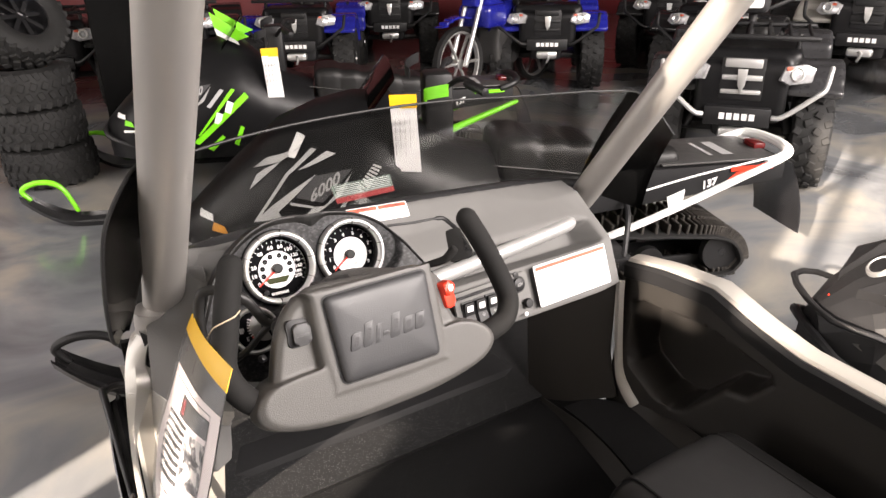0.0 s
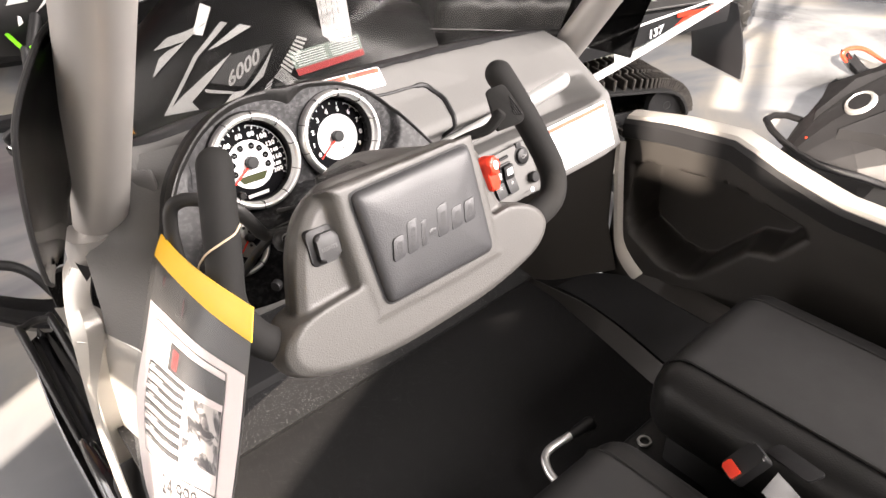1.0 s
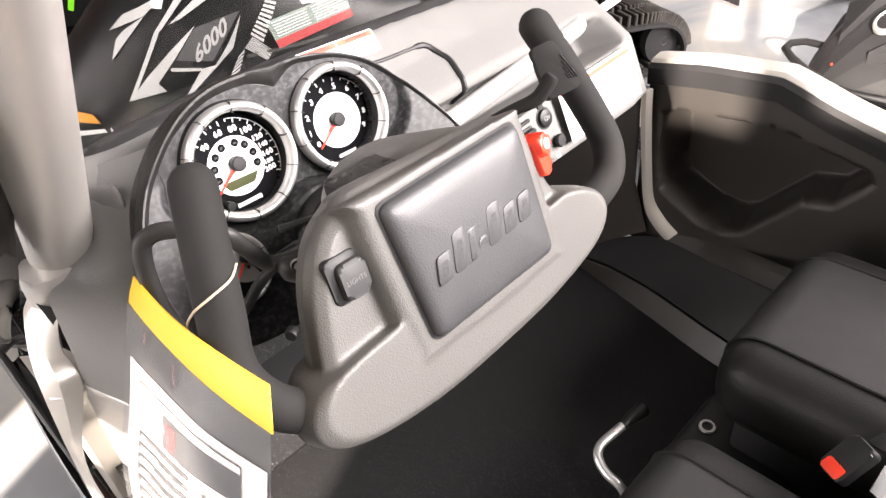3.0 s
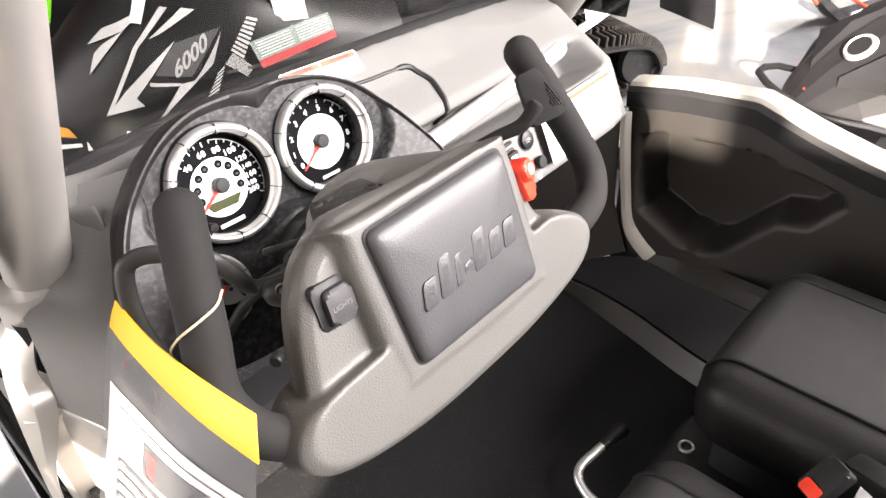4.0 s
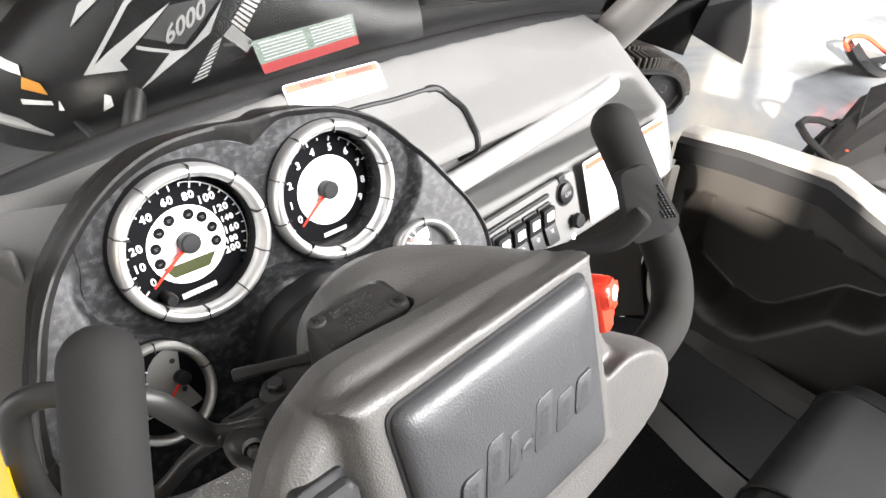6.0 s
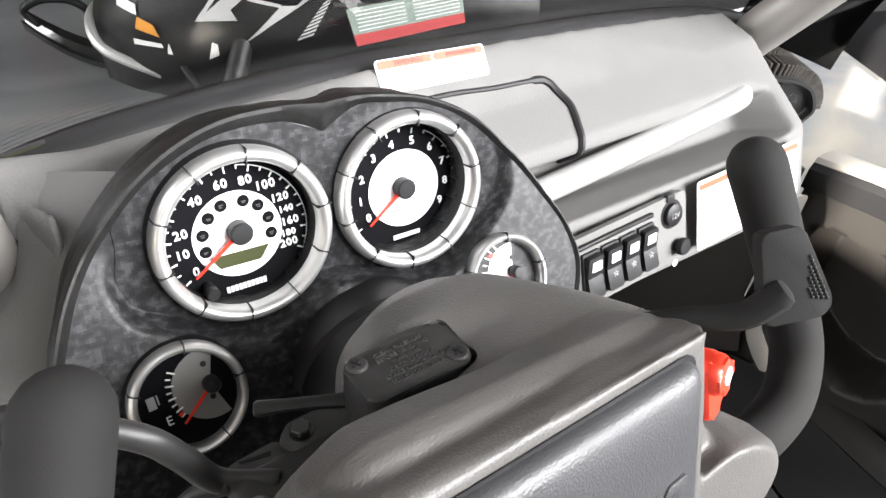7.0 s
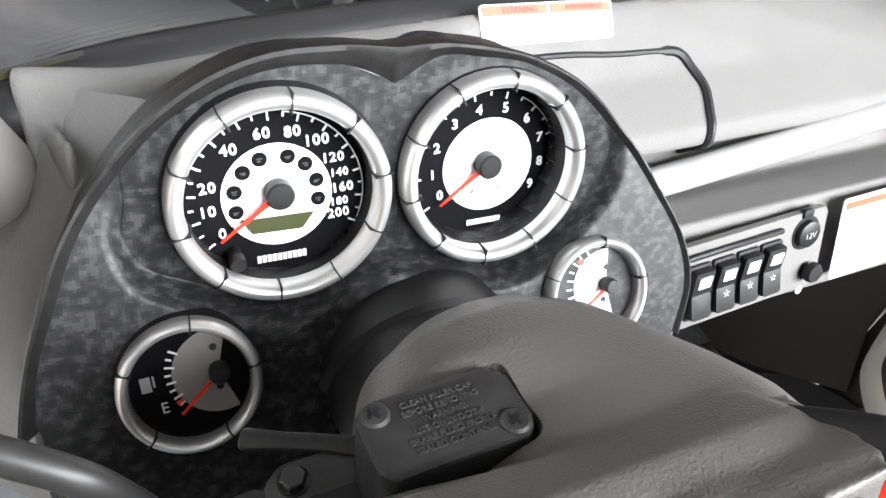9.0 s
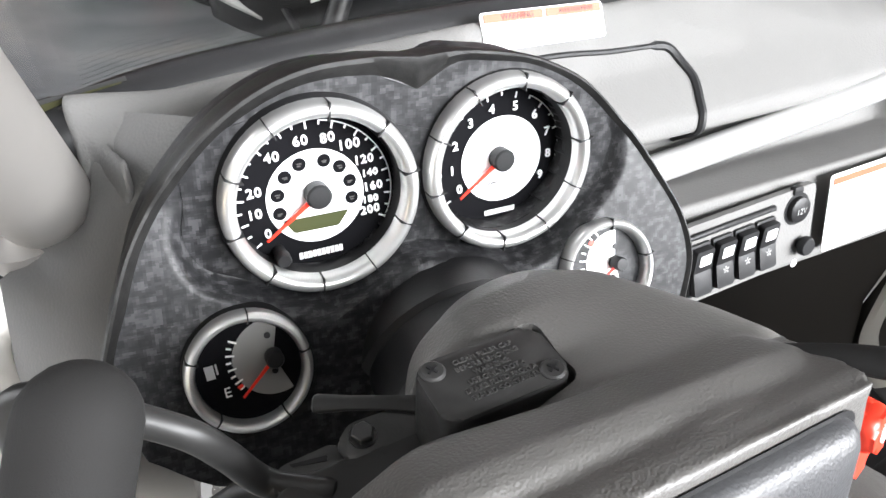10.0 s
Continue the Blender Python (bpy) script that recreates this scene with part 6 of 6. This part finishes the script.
for s in (1, -1):
    part("hood_plate", loft([[V(x, s * y, z + d) for x, y, z in ((1.10, 0.06, 0.575), (0.98, 0.10, 0.65), (0.5, 0.13, 0.765), (0.5, 0.25, 0.72), (1.0, 0.19, 0.60))] for d in (-0.03, 0.018)]), BLACK, dark, "angular black hood plate", 20)
    part("cheek_panel", loft([[V(x, s * (y + d), z) for x, y, z in ((1.12, 0.12, 0.46), (0.95, 0.25, 0.55), (0.7, 0.33, 0.62), (0.72, 0.335, 0.52), (1.05, 0.2, 0.42))] for d in (-0.02, 0.02)]), DARKGREY, dark, "dark grey cheek panel", 20)
dark.matrix_basis = heading(2.86, 0.30, -0.8, 0.6)
hung_tag((1.24, 2.28, 1.00), -29, "white paper tag with yellow head hanging from the handlebar")
hung_tag((1.40, 4.24, 0.92), -17, "white paper tag with yellow head hanging from the green sled")
loose = thing("loose_ski", (3.8, 1.7, 0.0), "black ski with a red handle loop", "ski")
part("ski", moved(ski_mesh(0.16, 1.0), heading(4.67, 1.19, -0.93, 0.37)), GLOSSBLACK, loose)
part("ski_loop", moved(ski_loop(1.0), heading(4.67, 1.19, -0.93, 0.37)), RED, loose, "red handle loop")


# ---- tyres ----
def tyre_mesh(r, w, knobs=26):
    bm = lathe([(r * 0.52, -w * 0.42), (r * 0.6, -w * 0.48), (r * 0.8, -w * 0.5), (r * 0.92, -w * 0.43), (r * 0.955, -w * 0.3), (r * 0.955, w * 0.3), (r * 0.92, w * 0.43), (r * 0.8, w * 0.5), (r * 0.6, w * 0.48), (r * 0.52, w * 0.42)], 40, True)
    ks = []
    for i in range(knobs):
        for j, z in enumerate((-0.36, -0.12, 0.12, 0.36)):
            a = 360 * (i + 0.5 * (j % 2)) / knobs
            ks.append(moved(box(-0.02 * r / 0.3, 0.02 * r / 0.3, -w * 0.1, w * 0.1, -0.03, 0.05 * r, 0.005, 1), pose(0, 0, 0, 0, 0, a) @ pose(r * 0.945 - (0.03 * r if abs(z) > 0.3 else 0), 0, z * w) @ pose(0, 0, 0, 90, 0, 90) @ pose(0, 0, 0, 0, 0, 25 * (1 if j % 2 else -1))))
    return bm, joined(*ks)


def rim_mesh(r, w):
    bm = lathe([(0, w * 0.2), (r * 0.12, w * 0.22), (r * 0.16, w * 0.1), (r * 0.44, w * 0.06), (r * 0.5, w * 0.4), (r * 0.54, w * 0.42), (r * 0.54, -w * 0.42), (r * 0.3, -w * 0.3), (0, -w * 0.3)], 32)
    sp = [moved(box(r * 0.1, r * 0.48, -r * 0.05, r * 0.05, w * 0.05, w * 0.3, 0.006), pose(0, 0, 0, 0, 0, 45 * i)) for i in range(8)]
    return joined(bm, *sp)


tyre = new("atv_tyre")
tagged(tyre, "knobbly black off-road tyre in a stack", "tyre", "stack of tyres")
carcass, knobs = tyre_mesh(0.30, 0.26)
tread = part("carcass", carcass, RUBBER, tyre)
tagged(part("tread_knobs", knobs, RUBBER, tread), kind="stuff")
part("rim", rim_mesh(0.30, 0.26), GLOSSBLACK, tyre)
tyre.matrix_basis = pose(0.16, 5.46, 0.135)
copy_thing(tyre, pose(0.14, 5.48, 0.395))
copy_thing(tyre, pose(0.12, 5.45, 0.655))
copy_thing(tyre, pose(0.16, 5.43, 1.06, 58, 0, 32))


# ---- dark board behind the tyres, added for an unidentified dark mass ----
panel = thing("dark_mass_board", (0.7, 6.2, 0.0), "tall black board standing in for a dark mass behind the stacked tyres", "panel")
part("board", box(0.66, 1.5, 6.18, 6.24, 0.04, 2.6, 0.01), surface("near-black board", (0.005, 0.005, 0.005), 0.9, vary=0.2, spec=0.1), panel)
for x in (0.74, 1.42):
    part("foot", box(x - 0.03, x + 0.03, 6.0, 6.42, 0.0, 0.045, 0.008), BLACK, panel)


# ---- quads ----
def quad(label, paint, rackmat):
    q = new("quad_bike")
    tagged(q, label, "quad bike", "quad bikes along the back")
    for sx, sy in ((0.62, 0.46), (0.62, -0.46), (-0.62, 0.46), (-0.62, -0.46)):
        wm = pose(sx, sy, 0.32, -90 if sy > 0 else 90, 0, 0)
        t = part("wheel", moved(rim_mesh(0.32, 0.24), wm), GLOSSBLACK, q)
        carcass, knobs = tyre_mesh(0.32, 0.24, 20)
        part("tyre", moved(carcass, wm), RUBBER, t)
        tagged(part("tread_knobs", moved(knobs, wm), RUBBER, t), kind="stuff")
    part("frame", joined(box(-0.7, 0.75, -0.16, 0.16, 0.3, 0.5, 0.04), box(-0.62, 0.62, -0.4, 0.4, 0.3, 0.36, 0.02)), BLACK, q)
    for s in (1, -1):
        part("front_fender", fused(joined(*(moved(box(-0.12, 0.12, -0.17, 0.17, -0.025, 0.025, 0.02), pose(0.62 + 0.34 * math.cos(a), s * 0.43, 0.34 + 0.40 * math.sin(a), 0, 90 - math.degrees(a), 0)) for a in np.linspace(1.0, 2.6, 8))), 0.016, 4), paint, q)
        part("rear_fender", fused(joined(*(moved(box(-0.12, 0.12, -0.18, 0.18, -0.025, 0.025, 0.02), pose(-0.62 + 0.34 * math.cos(a), s * 0.43, 0.34 + 0.42 * math.sin(a), 0, 90 - math.degrees(a), 0)) for a in np.linspace(0.6, 2.8, 8))), 0.016, 4), paint, q)
        lampf = frame_of((0.97, s * 0.31, 0.74), (0.9, s * 0.25, 0.2))
        h = part("headlamp", moved(prism([(-0.10, -0.03), (-0.04, -0.06), (0.09, -0.045), (0.11, 0.03), (0.05, 0.055), (-0.07, 0.04)], -0.05, 0.012, 0.01), lampf), surface("silver lamp lens", (0.42, 0.42, 0.43), 0.12, 0.3, vary=0.3, scale=30), q, "clear headlamp")
        part("lamp_bowl", moved(lathe([(0.0, -0.01), (0.02, 0.0), (0.035, 0.02), (0.042, 0.018), (0.042, -0.02)], 20), lampf @ T(0, 0, 0.006)), CHROME, h)
        part("indicator_lamp", moved(prism(round_rect(0.035, 0.02, 0.006), 0, 0.014, 0.004), lampf @ T(0.05 * -s, 0.03, 0.004)), ORANGE, h)
        part("guard_bar", tube([(1.02, s * 0.21, 0.50), (1.035, s * 0.27, 0.515), (1.01, s * 0.44, 0.635), (0.985, s * 0.485, 0.675), (0.94, s * 0.50, 0.78)], 0.015, 3, 10), rackmat, q)
        part("shock", tube([(0.62, s * 0.34, 0.34), (0.6, s * 0.2, 0.68)], 0.035, 3, 12), BLACK, q)
    part("front_panel", fused(joined(box(0.72, 0.98, -0.28, 0.28, 0.45, 0.80, 0.05, 3), box(0.5, 0.9, -0.34, 0.34, 0.72, 0.86, 0.05, 3)), 0.014, 4), SIDEPANEL, q)
    for i, (z, w, hgt, m) in enumerate(((0.79, 0.22, 0.05, rackmat), (0.71, 0.24, 0.03, rackmat), (0.63, 0.24, 0.025, rackmat))):
        part("grille_bar", box(0.97, 1.0, -w / 2, w / 2, z - hgt / 2, z + hgt / 2, 0.008), m, q)
    part("grille", box(0.965, 0.985, -0.13, 0.13, 0.58, 0.82, 0.008), BLACK, q)
    part("badge", moved(prism([(-0.03, 0.06), (0.03, 0.06), (0.022, -0.03), (0, -0.075), (-0.022, -0.03)], 0, 0.012, 0.004), frame_of((1.0, 0, 0.70), (1, 0, 0))), CHROME, q)
    part("bumper_plate", box(0.98, 1.03, -0.2, 0.2, 0.44, 0.55, 0.01), BLACK, q)
    part("maker_mark", joined(*(box(1.031, 1.033, -0.105 + 0.045 * i, -0.072 + 0.045 * i, 0.478, 0.515) for i in range(5))), WHITE, q)
    part("winch", joined(box(0.96, 1.04, -0.1, 0.1, 0.36, 0.43, 0.02), tube([(1.04, 0, 0.4), (1.07, 0.02, 0.38), (1.06, 0, 0.33)], 0.012, 4, 8)), CHROME, q)
    rack = [tube([(0.95, y, 0.93), (0.45, y, 0.94)], 0.012, 2, 8) for y in np.linspace(-0.36, 0.36, 7)] + [tube([(0.97, -0.4, 0.93), (0.97, 0.4, 0.93)], 0.015, 2, 8), tube([(0.45, -0.4, 0.94), (0.45, 0.4, 0.94)], 0.015, 2, 8), tube([(0.8, -0.3, 0.80), (0.8, -0.3, 0.93)], 0.015, 2, 8), tube([(0.8, 0.3, 0.80), (0.8, 0.3, 0.93)], 0.015, 2, 8)]
    for rb in rack:
        part("rack_bar", rb, BLACK, q)
    part("seat", fused(joined(box(-0.65, 0.1, -0.17, 0.17, 0.7, 0.86, 0.05, 3), box(-0.1, 0.35, -0.13, 0.13, 0.6, 0.92, 0.05, 3)), 0.016, 4), SEAT, q)
    part("handlebar", joined(tube([(0.22, 0.42, 1.08), (0.3, 0.25, 1.08), (0.36, 0.08, 1.02), (0.36, -0.08, 1.02), (0.3, -0.25, 1.08), (0.22, -0.42, 1.08)], 0.013, 5, 8), tube([(0.42, 0, 0.8), (0.36, 0, 1.02)], 0.03, 2, 10)), BLACK, q)
    part("lamp_pod", fused(joined(box(0.34, 0.48, -0.1, 0.1, 1.0, 1.14, 0.04, 3)), 0.012, 3), paint, q)
    part("pod_lamp", moved(prism(round_rect(0.12, 0.07, 0.02), 0, 0.02, 0.008), frame_of((0.475, 0, 1.07), (1, 0, 0.1))), DIALWHITE, q)
    return q


grey_q = quad("charcoal grey quad bike with silver guard bars", surface("charcoal paint", (0.03, 0.03, 0.032), 0.3, vary=0.15, coat=0.3), ALU)
grey_q.matrix_basis = heading(4.50, 3.20, -0.82, -0.572) @ Matrix.Diagonal((1.03, 0.92, 1.03, 1.0))
blue_q = quad("bright blue quad bike with black racks", BLUE, BLACK)
blue_q.matrix_basis = heading(5.28, 6.36, -0.62, -0.78)
copy_thing(blue_q, heading(3.1, 7.9, -0.5, -0.86))
white_q = quad("pale silver quad bike with black racks", SILVER, BLACK)
white_q.matrix_basis = heading(7.9, 4.1, -0.93, -0.36) @ Matrix.Scale(1.1, 4)
black_q = quad("black quad bike in the back row", GLOSSBLACK, BLACK)
black_q.matrix_basis = heading(7.3, 6.3, -0.8, -0.6)
for place in ((1.9, 8.6, -0.3, -0.95), (4.6, 8.7, -0.5, -0.86), (6.2, 8.2, -0.6, -0.8), (9.2, 5.4, -0.9, -0.4), (8.8, 7.6, -0.8, -0.6), (0.6, 8.4, -0.2, -0.97), (6.6, 4.9, -0.9, -0.4)):
    copy_thing(black_q, heading(*place))



# ---- dirt bike ----
def dirt_bike(label):
    b = new("dirt_bike")
    tagged(b, label, "motorcycle")
    for x, r in ((0.66, 0.35), (-0.66, 0.33)):
        w = part("wheel", moved(lathe([(r * 0.82, -0.02), (r * 0.86, -0.025), (r * 0.9, -0.02), (r * 0.9, 0.02), (r * 0.86, 0.025), (r * 0.82, 0.02)], 40, True), pose(x, 0, r, 90)), CHROME, b, "bright spoked wheel")
        part("tyre", moved(lathe([(r * 0.88, -0.03), (r * 0.95, -0.045), (r, -0.025), (r, 0.025), (r * 0.95, 0.045), (r * 0.88, 0.03)], 40, True), pose(x, 0, r, 90)), RUBBER, w)
        part("spokes", moved(joined(*(moved(box(0.03, r * 0.84, -0.012, 0.012, -0.012, 0.012, 0.004), pose(0, 0, 0, 0, 0, 60 * i)) for i in range(6)), lathe([(0, 0.03), (0.045, 0.03), (0.05, -0.03), (0, -0.03)], 20)), pose(x, 0, r, 90)), CHROME, w)
    for s in (1, -1):
        part("fork_leg", tube([(0.66, s * 0.09, 0.34), (0.5, s * 0.09, 0.72), (0.36, s * 0.09, 1.05)], [0.028, 0.022, 0.022], 4, 12), CHROME, b)
    part("front_fender", fused(joined(*(box(0.5 + 0.07 * i, 0.6 + 0.07 * i, -0.06, 0.06, 0.76 + 0.02 * i - 0.006 * i * i, 0.78 + 0.02 * i - 0.006 * i * i, 0.008) for i in range(6))), 0.012, 4), BLUE, b)
    part("tank", fused(joined(box(-0.1, 0.36, -0.13, 0.13, 0.72, 0.95, 0.06, 3), box(0.1, 0.44, -0.2, 0.2, 0.66, 0.88, 0.05, 3)), 0.014, 4), BLUE, b, "bright blue tank and shrouds")
    part("seat", fused(joined(box(-0.75, 0.05, -0.09, 0.09, 0.82, 0.93, 0.03, 3)), 0.014, 3), SEAT, b)
    part("engine", fused(joined(box(-0.2, 0.2, -0.14, 0.14, 0.28, 0.66, 0.05, 3), moved(lathe([(0, 0.16), (0.12, 0.16), (0.13, 0), (0.12, -0.16), (0, -0.16)], 20), pose(-0.05, 0, 0.4, 90))), 0.016, 3), DARKGREY, b)
    part("handlebar", tube([(0.24, 0.38, 1.12), (0.32, 0.2, 1.14), (0.36, 0, 1.08), (0.32, -0.2, 1.14), (0.24, -0.38, 1.12)], 0.012, 4, 8), BLACK, b)
    part("headlamp_mask", fused(joined(box(0.42, 0.5, -0.1, 0.1, 0.86, 1.08, 0.03, 3)), 0.012, 3), BLUE, b)
    part("swing_arm", tube([(-0.15, 0.1, 0.4), (-0.66, 0.1, 0.33)], 0.025, 2, 10), BLACK, b)
    return b


bike = dirt_bike("blue dirt bike with bright wheels and fork")
bike.matrix_basis = heading(4.45, 6.1, -0.95, -0.3)

# timber slats on the back wall
for i in range(14):
    slat = part("wall_slat", box(-2.8, -0.2, 10.44, 10.5, 0.55 + 0.2 * i, 0.72 + 0.2 * i, 0.006, 1), WOOD, bpy.data.objects["wall_north"])
